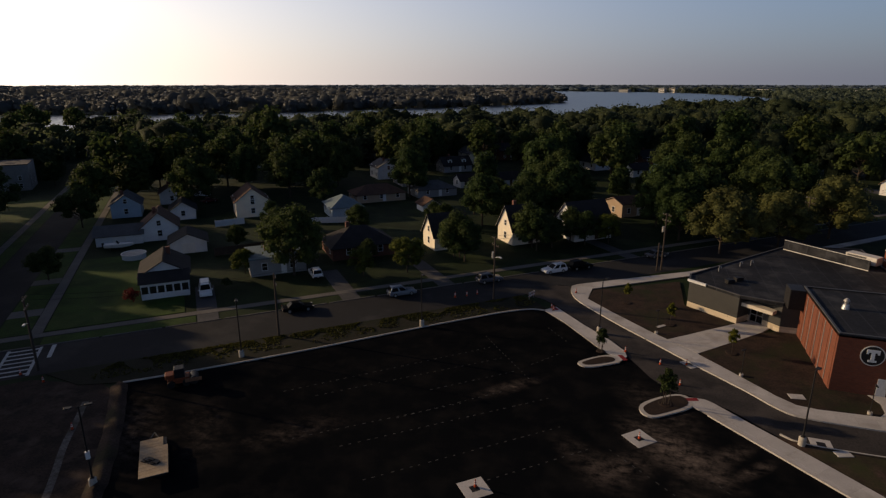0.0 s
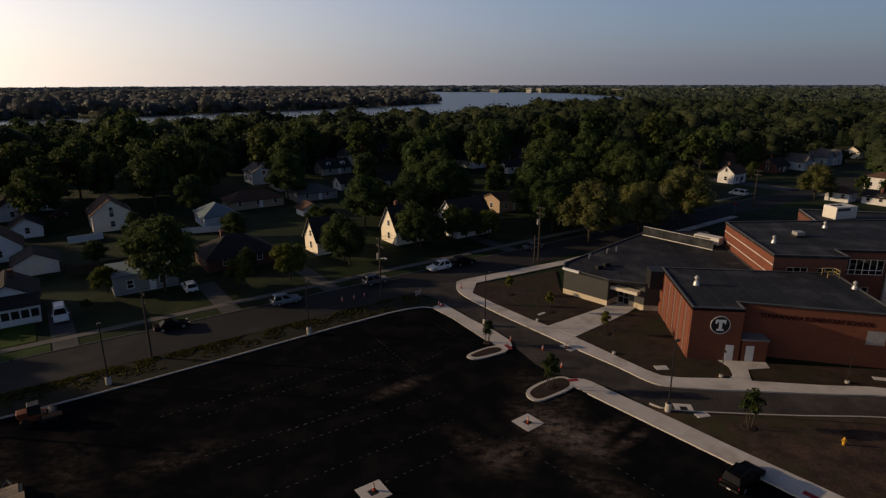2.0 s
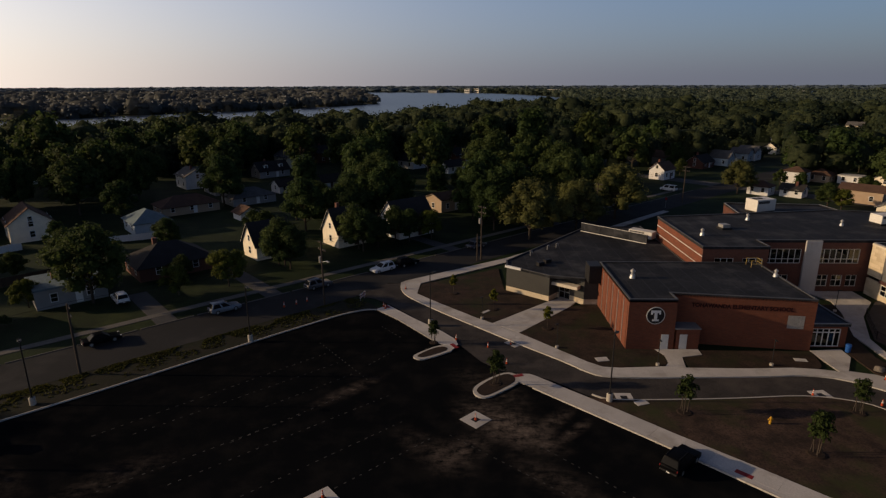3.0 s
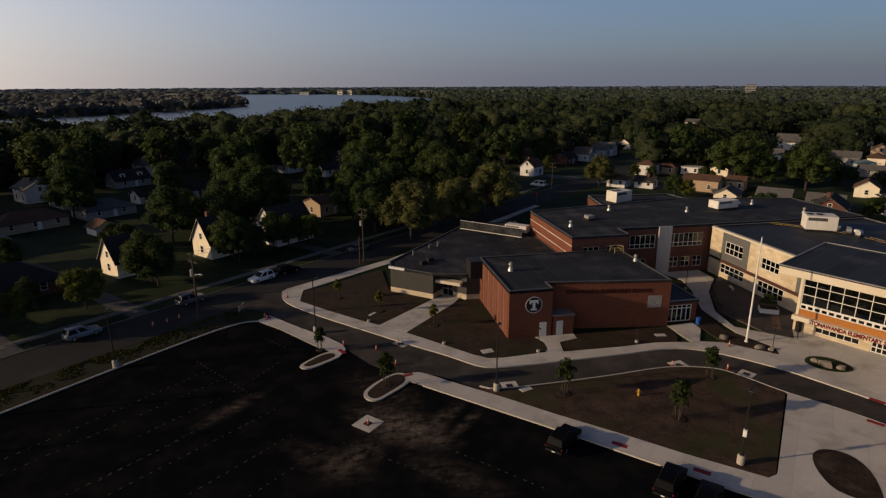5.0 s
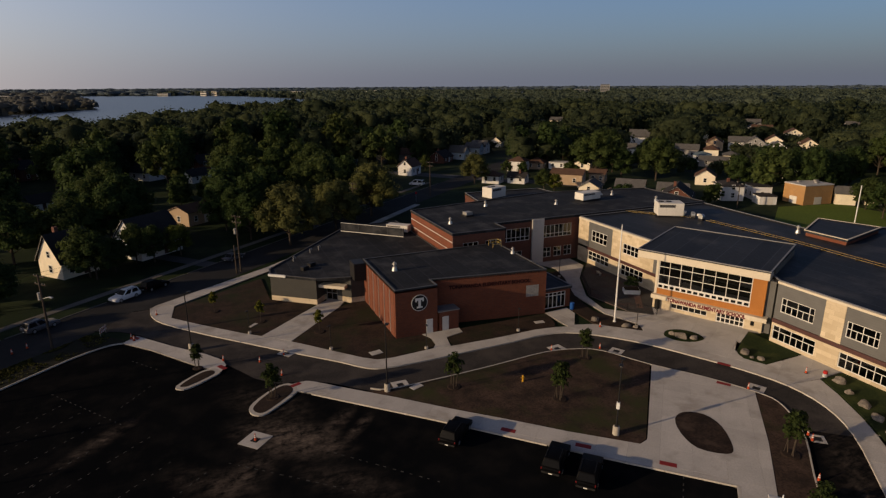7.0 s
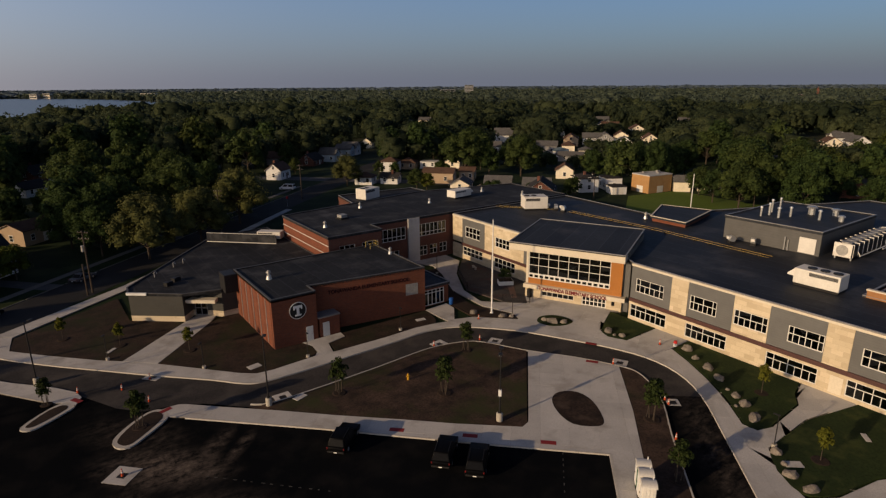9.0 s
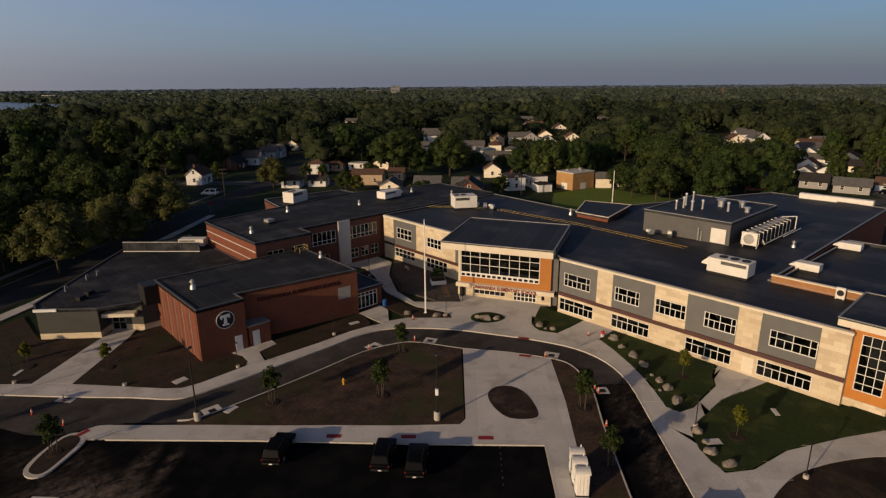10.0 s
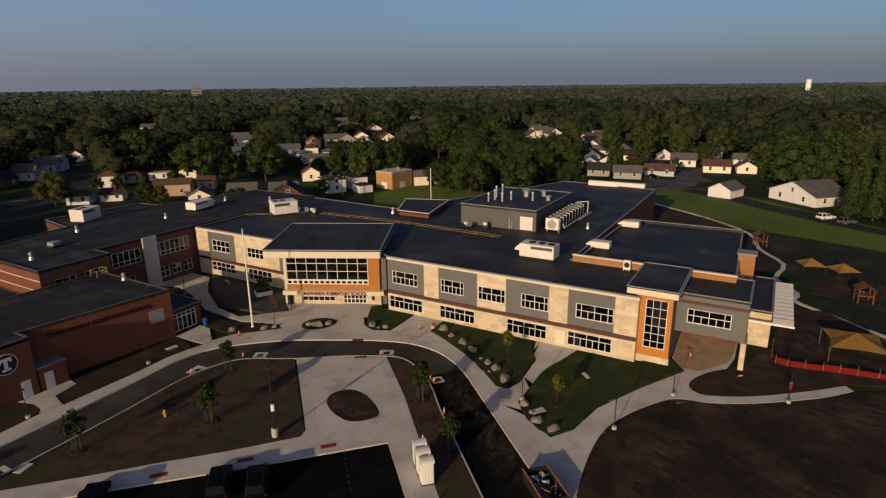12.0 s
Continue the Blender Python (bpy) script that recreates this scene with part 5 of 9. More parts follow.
part("low_cap", boxed(28.7, 32.0, 70.4, 72.7, 2.95, 3.08), COPING, gym)
GHOSTRED = surface("dull_letter_red", (0.035, 0.008, 0.008), None, 0.8, 1, 8, bump=0.0)
lettered("TONAWANDA ELEMENTARY SCHOOL", 0.74, 0.03, GHOSTRED, gym, pose(37.5, 71.71, 5.36, 90, 0, math.degrees(math.atan2(-2.5, 17.8))), 12.6, "sign_letters")
for x in (26.9, 29.35):
    y_ = 70.5 if x < 28 else 70.55
    d_ = part("door", boxed(x, x + 0.98, y_ - 0.05, y_ - 0.004, 0.12, 2.22, bevel=0.01), UNITWHITE, gym, "white painted steel door")
    part("handle", boxed(x + 0.82, x + 0.88, y_ - 0.11, y_ - 0.05, 1.0, 1.2), STEEL, d_)
part("louvre", pierced((43.2, 70.93), (45.2, 70.65), 3.0, 4.8, 0.05, []), UNITGREY, gym, "pale grey wall louvre")
part("badge", tubed(((25.9, 70.46, 4.9), (25.9, 70.40, 4.9), 1.20), n=40), UNITWHITE, gym, "white ring of the round badge")
part("badge_disc", tubed(((25.9, 70.44, 4.9), (25.9, 70.385, 4.9), 1.10), n=40), BLACKMETAL, gym, "black badge disc")
bm = bmesh.new()
for x0, x1, z0, z1 in ((-0.62, 0.62, 0.38, 0.72), (-0.18, 0.18, -0.62, 0.38), (-0.42, 0.42, -0.75, -0.52), (-0.62, -0.42, 0.18, 0.38), (0.42, 0.62, 0.18, 0.38)):
    box(bm, 25.9 + x0, 25.9 + x1, 70.345, 70.386, 4.9 + z0, 4.9 + z1)
part("badge_mark", bm, WHITE, gym, "white block mark on the badge")
roofed(gym, GYM, 7.0, ROOFOLD, 0.2, 0.12, DULLCOPING)
part("gutter_box", boxed(20.4, 22.3, 84.8, 87.6, 4.2, 7.0, bevel=0.05), BLACKMETAL, gym, "dark metal corner box")
annex = thing("school_annex", "low glazed entrance annex beside the gym", "school building")
part("wall", pierced((46.6, 71.6), (51.6, 71.6), 0, 3.2, 0.3, [(0.4, 4.2, 0.1, 2.7)]), BRICK, annex)
framed(annex, (46.6, 71.6), (51.6, 71.6), 0.4, 4.2, 0.1, 2.7, 5, (0.78,), 0.12, name="glazed_screen", outer=0.12)
part("wall", pierced((51.6, 71.92), (51.6, 86.0), 0, 3.2, 0.3, []), BRICK, annex)
part("back_wall", boxed(46.7, 51.4, 76, 76.2, 0, 3.2), ROOMWALL, annex)
roofed(annex, [(46.5, 71.4), (51.8, 71.4), (51.8, 86.0), (46.5, 86.0)], 3.35, ROOF, 0.15, 0.12)

# ---- low grey wing
low = thing("school_low_wing", "low dark grey school wing with pale stone base", "school building")
LP = [(8.5, 92.9), (14.9, 87.8), (16.6, 89.9), (18.6, 88.2), (20.2, 86.5), (22.4, 86.5), (22.4, 87.0), (39.0, 89.2), (39.2, 121), (27.2, 119.8), (9.0, 95.6)]
for i, (a, b) in enumerate(zip(LP, LP[1:] + LP[:1])):
    if i in (5, 6):
        continue
    hole = [(0.3, 2.3, 0.1, 2.4)] if i == 2 else []
    part("base_wall", pierced(a, b, 0, 0.95, 0.32, [(h[0], h[1], h[2], 2) for h in hole]), STONE, low, "pale stone base course")
    part("upper_wall", pierced(tuple(Vector(a)), tuple(Vector(b)), 0.95, 4.3, 0.28, [(h[0], h[1], 0.5, h[3]) for h in hole]), GREYDARK, low, "dark olive-grey panel wall")
    for h in hole:
        framed(low, a, b, *h, 2, (0.5,), 0.12, name="double_door", outer=0.12, material=COPING)
part("door_canopy", prism([(15.3, 88.4), (18.9, 85.6), (19.6, 86.6), (16.6, 89.4)], 2.75, 3.25, bottom=True), FASCIA, low, "cream canopy over the door")
part("gable_strip", prism([(8.3, 93.1), (8.2, 92.8), (10.6, 90.9), (10.8, 91.2)], 4.25, 4.6, bottom=True), WHITE, low, "white fascia strip")
roofed(low, [(8.4, 93.0), (14.9, 87.65), (17.4, 87.0), (20.2, 86.3), (22.3, 87.0), (39.0, 89.2), (39.2, 121), (27.2, 120), (8.7, 95.8)], 4.4, ROOFOLD, 0.25, 0.12, DULLCOPING)
part("room_back", boxed(19, 21, 91, 91.2, 0, 4), ROOMWALL, low)

# ---- brick wing behind
wing = thing("school_brick_wing", "two-storey brick wing with grey pier and ribbon windows", "school building")
upw = [(0.6, 7.6, 4.9, 7.4), (10.4, 17.2, 4.9, 7.4)]
lww = [(1.0, 3.0, 0.9, 2.9), (4.0, 6.0, 0.9, 2.9), (10.8, 12.6, 0.9, 2.9), (13.2, 15.0, 0.9, 2.9), (15.6, 17.4, 0.9, 2.9)]
WA, WB = (49.6, 93.4), (69.0, 93.4)
part("front_wall", pierced(WA, WB, 0, 8.7, 0.35, upw + lww), BRICK_OLD, wing, "dark red brick wall")
for h in upw:
    framed(wing, WA, WB, *h, 7, (0.3,), 0.09)
for h in lww:
    framed(wing, WA, WB, *h, 2, (0.55,), 0.08)
part("pier", boxed(57.6, 60.2, 93.0, 93.38, 0, 8.9, bevel=0.03), CONCRETE, wing, "pale grey pier")
part("front_wall", pierced((39.2, 89.3), (49.6, 89.3), 0, 8.7, 0.35, [(2.0, 5.0, 5.0, 7.0), (6.4, 9.6, 5.0, 7.0)]), BRICK_OLD, wing)
framed(wing, (39.2, 89.3), (49.6, 89.3), 2.0, 5.0, 5.0, 7.0, 3, (0.4,))
framed(wing, (39.2, 89.3), (49.6, 89.3), 6.4, 9.6, 5.0, 7.0, 3, (0.4,))
part("step_wall", pierced((49.6, 89.67), (49.6, 93.4), 0, 8.7, 0.3, []), BRICK_OLD, wing)
part("side_wall", pierced((39.2, 110.6), (39.2, 89.67), 0, 8.7, 0.35, []), BRICK, wing, "sunlit brick side wall")
for z in (5.6, 7.2):
    part("stone_band", boxed(39.12, 39.198, 89.3, 110.6, z, z + 0.14), CONCRETE, wing, "pale stone band")
part("rear_wall", pierced((101, 112), (39.2, 110.6), 0, 8.7, 0.35, []), BRICK_OLD, wing)
roofed(wing, [(39.1, 89.2), (49.7, 89.2), (49.7, 93.3), (101.2, 93.3), (101.2, 112), (76, 117), (39.1, 110.8)], 8.8, ROOFOLD, 0.18, 0.15, DULLCOPING)
part("room_back", boxed(50, 69, 98, 98.2, 0, 8.6), ROOMWALL, wing)
annexr = thing("school_rear_annex", "lower rear school block with flat roof", "school building")
part("wall", prism([(62, 117), (90, 117), (88, 140), (66, 142)], 0, 5.0), BRICK_OLD, annexr)
roofed(annexr, [(62, 117), (90, 117), (88, 140), (66, 142)], 5.1, ROOFOLD, 0.3, 0.25)


# ---------------------------------------------------------------- houses
HOUSEGLASS = surface("house_glass", (0.016, 0.018, 0.020), None, 0.08, 0.5, 4, spec=0.7, bump=0.0)
SIDINGS = {"white": ribbed("white_siding", (0.66, 0.65, 0.63), 0.18, 2, 0.6, 0.35), "cream": ribbed("cream_siding", (0.80, 0.71, 0.55), 0.18, 2, 0.6, 0.35),
           "blue": ribbed("blue_grey_siding", (0.40, 0.47, 0.52), 0.18, 2, 0.6, 0.35), "tan": ribbed("tan_siding", (0.40, 0.29, 0.19), 0.16, 2, 0.7, 0.3),
           "grey": ribbed("grey_house_siding", (0.27, 0.26, 0.25), 0.18, 2, 0.6, 0.35), "brick": BRICK_OLD, "ochre": coursed("ochre_brick", (0.44, 0.24, 0.085), (0.38, 0.20, 0.07), (0.36, 0.25, 0.14), 0.42, 0.14, 0.012)}
ROOFS = {"dark": surface("dark_shingles", (0.042, 0.038, 0.037), (0.028, 0.026, 0.026), 0.95, 0.5, 7, 1, 0.4, 0.5), "brown": surface("brown_shingles", (0.12, 0.07, 0.048), (0.085, 0.05, 0.036), 0.95, 0.5, 7, 1, 0.4, 0.5),
         "grey": surface("grey_shingles", (0.13, 0.125, 0.12), (0.095, 0.09, 0.088), 0.95, 0.5, 7, 1, 0.4, 0.5), "teal": surface("teal_roof", (0.16, 0.21, 0.23), (0.12, 0.16, 0.18), 0.8, 0.5, 7, 1, 0.3, 0.3),
         "white": surface("white_roof", (0.52, 0.51, 0.49), (0.40, 0.39, 0.38), 0.8, 0.5, 5, 1, 0.3, 0.2)}


def house_window(parent, face, s, z, w, d, ww=0.9, wh=1.3):
    """A window on one of the four faces of a w x d house; face 0 and 2 are long sides, 1 and 3 the gables."""
    ang = face * math.pi / 2
    reach = (d if face % 2 == 0 else w) / 2
    m = Matrix.Rotation(ang, 4, "Z") @ Matrix.Translation((s, -reach, z))
    bm = bmesh.new()
    for x0, x1, z0, z1 in ((-ww / 2 - .1, -ww / 2, 0, wh), (ww / 2, ww / 2 + .1, 0, wh), (-ww / 2 - .1, ww / 2 + .1, -.1, 0), (-ww / 2 - .1, ww / 2 + .1, wh, wh + .1), (-ww / 2, ww / 2, wh / 2 - .03, wh / 2 + .03)):
        box(bm, x0, x1, -0.06, -0.003, z0, z1)
    bm.transform(m)
    f = part("window", bm, WHITE, parent, "white window frame")
    bm = boxed(-ww / 2, ww / 2, -0.03, -0.002, 0, wh)
    bm.transform(m)
    part("pane", bm, HOUSEGLASS, f)


def build_house(label, m, w, d, wall_h, roof_h, siding="white", roofing="dark", hip=False, flat=False, chimney=False, dormers=0, porch=False, garage=False, category="house", group="houses of the neighbourhood", name="house", far=False):
    """Ridge along local x; gables at both ends of x."""
    h = thing(name, label, category, m, group)
    sm, rm = SIDINGS[siding], ROOFS[roofing]
    hw, hd = w / 2, d / 2
    bm = prism([(-hw, -hd), (hw, -hd), (hw, hd), (-hw, hd)], -0.1, wall_h)
    if not hip and not flat:
        for x in (-hw, hw):
            bm.faces.new([bm.verts.new(p) for p in ((x, -hd, wall_h), (x, hd, wall_h), (x, 0, wall_h + roof_h))])
    part("wall", bm, sm, h)
    o = 0.45
    drop = roof_h / hd * o
    if flat:
        part("roof", boxed(-hw - 0.1, hw + 0.1, -hd - 0.1, hd + 0.1, wall_h, wall_h + 0.3, bevel=0.03), rm, h)
    elif hip:
        r = max(hw - hd, 0.3)
        e = [(-hw - o, -hd - o), (hw + o, -hd - o), (hw + o, hd + o), (-hw - o, hd + o)]
        z0, z1 = wall_h - 0.02, wall_h + roof_h
        for c in ([(*e[0], z0), (*e[1], z0), (r, 0, z1), (-r, 0, z1)], [(*e[2], z0), (*e[3], z0), (-r, 0, z1), (r, 0, z1)], [(*e[1], z0), (*e[2], z0), (r, 0, z1)], [(*e[3], z0), (*e[0], z0), (-r, 0, z1)]):
            part("roof", roof_slab(c), rm, h)
    else:
        for sgn in (-1, 1):
            part("roof", roof_slab([(-hw - o, sgn * (hd + o), wall_h - drop), (hw + o, sgn * (hd + o), wall_h - drop), (hw + o, 0, wall_h + roof_h), (-hw - o, 0, wall_h + roof_h)]), rm, h)
            for x in () if far else (-hw - o, hw + o - 0.06):
                part("bargeboard", roof_slab([(x, sgn * (hd + o), wall_h - drop - 0.02), (x + 0.06, sgn * (hd + o), wall_h - drop - 0.02), (x + 0.06, 0, wall_h + roof_h - 0.02), (x, 0, wall_h + roof_h - 0.02)], 0.02), WHITE, h)
    levels = [1.0] if wall_h < 4 or far else [1.0, 3.4]
    if garage:
        for face in (0, 3):
            bm = boxed(-1.3, 1.3, -0.05, -0.003, 0, 2.1, bevel=0.01)
            bm.transform(Matrix.Rotation(face * math.pi / 2, 4, "Z") @ Matrix.Translation((0, -(hd if face == 0 else hw), 0)))
            part("garage_door", bm, UNITWHITE, h)
    else:
        for z in levels:
            for face in (0, 2):
                n = max(2, int(w / 4.6))
                for i in range(n):
                    house_window(h, face, -hw + w * (i + 0.5) / n, z, w, d)
            for face in (1, 3):
                n = 1 if d < 8.5 else 2
                for i in range(n):
                    house_window(h, face, -hd + d * (i + 0.5) / n, z, w, d)
        if not hip and not flat and roof_h > 2.4:
            for face in (1, 3):
                house_window(h, face, 0, wall_h + 0.35, w, d, 0.8, 1.1)
        bm = boxed(-0.5, 0.5, -0.06, -0.003, 0.1, 2.15, bevel=0.01)
        bm.transform(Matrix.Translation((0.9, -hd, 0)))
        part("door", bm, BELT if siding in ("white", "cream") else WHITE, h)
    if chimney:
        part("chimney", boxed(-hw * 0.3 - 0.35, -hw * 0.3 + 0.35, 0.4, 1.1, wall_h, wall_h + roof_h + 0.9), BRICK_OLD, h)
    for i in range(dormers):
        x = -hw + w * (i + 0.5) / dormers
        zz = wall_h + roof_h * 0.25
        dm = part("dormer", prism([(x - 0.8, -hd * 0.75), (x + 0.8, -hd * 0.75), (x + 0.8, 0), (x - 0.8, 0)], zz - 0.4, zz + 1.3), WHITE, h)
        for sgn in (-1, 1):
            part("dormer_roof", roof_slab([(x + sgn * 1.0, -hd * 0.85, zz + 1.25), (x, -hd * 0.85, zz + 1.9), (x, 0, zz + 1.9), (x + sgn * 1.0, 0, zz + 1.25)], 0.08), rm, dm)
        part("pane", boxed(x - 0.35, x + 0.35, -hd * 0.75 - 0.02, -hd * 0.75 - 0.003, zz, zz + 0.95), HOUSEGLASS, dm)
    if porch:
        pz = 2.7
        pw = part("porch", prism([(hw, -hd), (hw + 2.4, -hd), (hw + 2.4, hd), (hw, hd)], -0.1, pz), sm, h, "white enclosed porch")
        part("porch_roof", roof_slab([(hw + 2.8, -hd - 0.3, pz), (hw + 2.8, hd + 0.3, pz), (hw + 0.05, hd + 0.3, pz + 1.2), (hw + 0.05, -hd - 0.3, pz + 1.2)]), rm, pw)
        for i in range(6):
            y = -hd + d * (i + 0.5) / 6
            part("pane", boxed(hw + 2.4 + 0.003, hw + 2.43, y - d / 15, y + d / 15, 1.0, 2.2), HOUSEGLASS, pw)
    return h


HOUSE_AT, SEEN = [], []


def place_house(x, y, rz, *args, **kw):
    if x > 60 and y > 110 and x < 235:
        args = (args[0], args[1] * 0.78, args[2] * 0.78, args[3] * 0.86, args[4] * 0.86, *args[5:])
    if x < 0 and args[3] < 8 and "cottage" not in args[0]:
        args = (*args[:3], args[3] * 0.84, args[4] * 0.82, *args[5:])
    HOUSE_AT.append((x, y, max(args[1], args[2]) * 0.62))
    if "hidden" not in args[0] and not ("bungalow" in args[0] and int(x) % 2) and "under the trees" not in args[0]:
        SEEN.append((x, y, max(args[1], args[2]) * 0.5, (0.4 + 0.95 * args[3]) if x > 60 else 1.5 + 0.4 * args[3], x > 140 or x > -40 and y < 165 and x < 0))
    return build_house(args[0], pose(x, y, 0, rz=rz), *args[1:], **kw)


P = math.degrees(ST)
place_house(-76.6, 74.6, P - 90, "white house with glazed front porch and dark roof", 9, 7.2, 4.1, 2.6, "white", "dark", porch=True, chimney=True)
place_house(-107.6, 93.8, P, "long white garage with grey shingle roof", 9.0, 6, 2.7, 1.9, "white", "grey", garage=True, category="garage")
place_house(-103.4, 101.0, P + 90, "white barn-like house with brown roof", 9, 7.4, 3.6, 3.8, "white", "brown", chimney=True)
place_house(-131, 134, P + 90, "white house with red-brown gable roof", 9, 6.4, 3.8, 2.4, "white", "brown", chimney=True)
place_house(-113, 118.6, P + 90, "small white house with dark gable roof", 8, 6, 3.0, 2.4, "white", "dark")
place_house(-89.6, 94.4, P + 90, "white garage with dark gable roof", 7.4, 7, 2.7, 2.1, "white", "dark", garage=True, category="garage")
place_house(-129, 116, P + 90, "pale blue-grey house with gable roof", 9, 7, 4.0, 3.0, "blue", "grey", chimney=True)
place_house(-98.6, 127.8, P + 90, "cream two-storey house with brown gable roof", 10, 8.4, 5.0, 4.0, "cream", "brown")
place_house(-64.6, 89.4, P, "low flat-roofed grey building with chimney", 10, 9, 3.6, 0.5, "grey", "teal", flat=True, chimney=True)
place_house(-74.6, 134.6, P + 90, "house with pale teal hipped roof", 10, 8, 3.2, 3.0, "blue", "teal", hip=True)
place_house(-54.6, 104.2, P, "house with broad dark hipped roof", 13, 10, 2.8, 3.8, "brick", "dark", hip=True, chimney=True)
place_house(-38.8, 114.6, P, "cream cottage with steep dark gable roof", 8, 6.4, 3.2, 4.0, "cream", "dark")
place_house(-24.7, 123.6, P, "cream cottage with steep sunlit gable", 7, 6.6, 3.5, 4.6, "cream", "dark", chimney=True)
place_house(-11.6, 132.2, P, "white cottage half hidden behind trees", 10, 7.6, 4.0, 4.2, "white", "dark")
place_house(-3.0, 159.6, P, "tan brick house with low brown roof", 9, 6.8, 4.2, 1.6, "tan", "brown")
place_house(-90.4, 195.8, P + 90, "white two-storey house with grey gable roof", 10, 8, 5.0, 2.8, "white", "grey", dormers=1, chimney=True)
place_house(-71, 219.5, P, "dark house with two white dormers", 12, 8, 3.2, 3.6, "grey", "dark", dormers=2, chimney=True)
place_house(-56, 187, P, "small white house with dark gable roof", 7, 6, 2.8, 2.2, "white", "dark")
place_house(-44.6, 194, P, "white house with dark gable roof", 10, 6.5, 2.8, 2.4, "white", "dark")
place_house(-75, 156.6, P, "long low ranch house with brown hipped roof", 15, 9, 2.6, 2.8, "tan", "brown", hip=True)
place_house(-62, 169.4, P, "long low ranch house with grey hipped roof", 13, 9, 2.6, 2.6, "grey", "grey", hip=True)
place_house(-55, 147.4, P + 90, "small white shed with rust-brown roof", 5, 5, 2.2, 1.8, "white", "brown", garage=True, category="shed")
place_house(75.5, 214, P, "white two-storey house with brown gable roof", 10, 7.5, 4.2, 2.8, "white", "brown", chimney=True)
place_house(101, 243, P, "low dark house with broad roof", 13, 9, 3.0, 3.0, "brick", "dark", chimney=True)
place_house(113, 250, P + 90, "blue-grey gabled house with grey roof", 10, 8, 4.0, 3.2, "blue", "grey")
place_house(133, 268, P + 90, "grey-roofed house with a front porch", 10, 9, 4.2, 3.0, "white", "grey")
place_house(156, 292, P, "cream house far down the side street", 10, 8, 3.6, 2.6, "cream", "dark")
place_house(119, 205, P + 90, "white two-storey house with red-brown hipped roof", 9, 8, 4.6, 1.8, "white", "brown", hip=True)
place_house(129, 207, P + 90, "low house with red-brown roof", 9, 8, 3.0, 2.2, "tan", "brown", hip=True)
place_house(137, 203, P + 90, "white flat-roofed garage block", 9, 7, 3.0, 0.4, "white", "white", flat=True)
place_house(96, 183, P + 90, "white house with red-brown roof behind the school", 8, 7, 3.0, 1.8, "white", "brown", hip=True)
place_house(104, 179, P + 90, "white house with dark roof and tall chimney", 8, 6.5, 2.6, 1.8, "white", "dark", chimney=True)
place_house(119, 170, P + 90, "tan townhouse with brown roof", 14, 8, 4.4, 1.6, "tan", "brown")
place_house(131, 169, P + 90, "tan annex with brown roof", 7, 7, 3.8, 1.4, "tan", "brown")
place_house(127, 147, P + 90, "low grey house with pale gable roof", 11, 8, 2.8, 2.2, "grey", "grey")
place_house(116, 153, P, "low cream house behind the school", 10, 8, 2.6, 2.0, "cream", "grey")
place_house(134, 136, P + 90, "low house with pale grey roof", 11, 8, 2.8, 2.2, "cream", "grey")
place_house(162, 150, P, "cream house with a sunlit gable", 9, 8, 3.6, 2.4, "cream", "brown")
place_house(147, 127, 62, "white two-storey house with tall chimney", 10, 8, 5.0, 1.4, "white", "dark", hip=True, chimney=True)
place_house(156, 124, 62, "white two-storey wing with dark roof", 8, 7, 4.4, 0.5, "white", "dark", flat=True)
place_house(151, 117.5, 62, "white garage with wide door", 6.5, 6, 2.6, 0.4, "white", "dark", flat=True, garage=True)
place_house(181, 104, 40, "cream house half hidden by trees", 10, 8, 3.2, 2.2, "cream", "brown")
place_house(206, 70, 20, "red brick house half hidden by trees", 14, 8, 3.0, 2.2, "brick", "dark")
place_house(171, 107.5, P + 90, "small cream shed in the trees", 5, 4, 3.4, 1.6, "cream", "grey", garage=True)
place_house(215, 212, P + 90, "grey two-storey house with grey roof", 13, 9, 4.4, 2.4, "grey", "grey")
place_house(208, 196, P + 90, "white house with pale blue roof", 9, 8, 3.4, 1.6, "white", "teal", hip=True)
place_house(220, 191, P, "cream house with pale hipped roof", 9, 8, 3.2, 1.8, "cream", "grey", hip=True)
place_house(222, 204, P, "cream house with red-brown roof", 11, 8, 4.6, 2.0, "cream", "brown", hip=True)
place_house(200, 182, P + 90, "long grey terrace with slate roof", 14, 8, 3.0, 1.8, "grey", "grey")
place_house(251, 229, P, "tan house with red-brown roof", 11, 8, 4.0, 2.4, "tan", "brown")
place_house(326, 241, P, "cream house catching the evening sun", 12, 9, 5.0, 2.6, "cream", "brown")
place_house(253, 194, P, "narrow white gabled house", 7, 7, 4.6, 2.6, "white", "grey")
place_house(284, 201, P, "cream gabled house among trees", 11, 8, 4.0, 2.6, "cream", "brown")
place_house(262, 214, P, "grey gabled house among trees", 10, 9, 4.6, 3.0, "grey", "grey")
place_house(146, 198, P, "cream house under the trees", 10, 8, 3.4, 2.2, "cream", "dark")
place_house(340, 120, P, "white gabled house among trees", 11, 8, 4.8, 2.8, "white", "grey")
place_house(330, 128, P, "cream gabled house among trees", 8, 8, 4.4, 2.6, "cream", "brown")
ochre = build_house("ochre brick flat-roofed garage building on a lawn", pose(163.5, 113.5, 0, rz=-8), 10, 7.4, 5.4, 0.3, "ochre", "white", flat=True, garage=True, category="building")
HOUSE_AT.append((163.5, 113.5, 7))
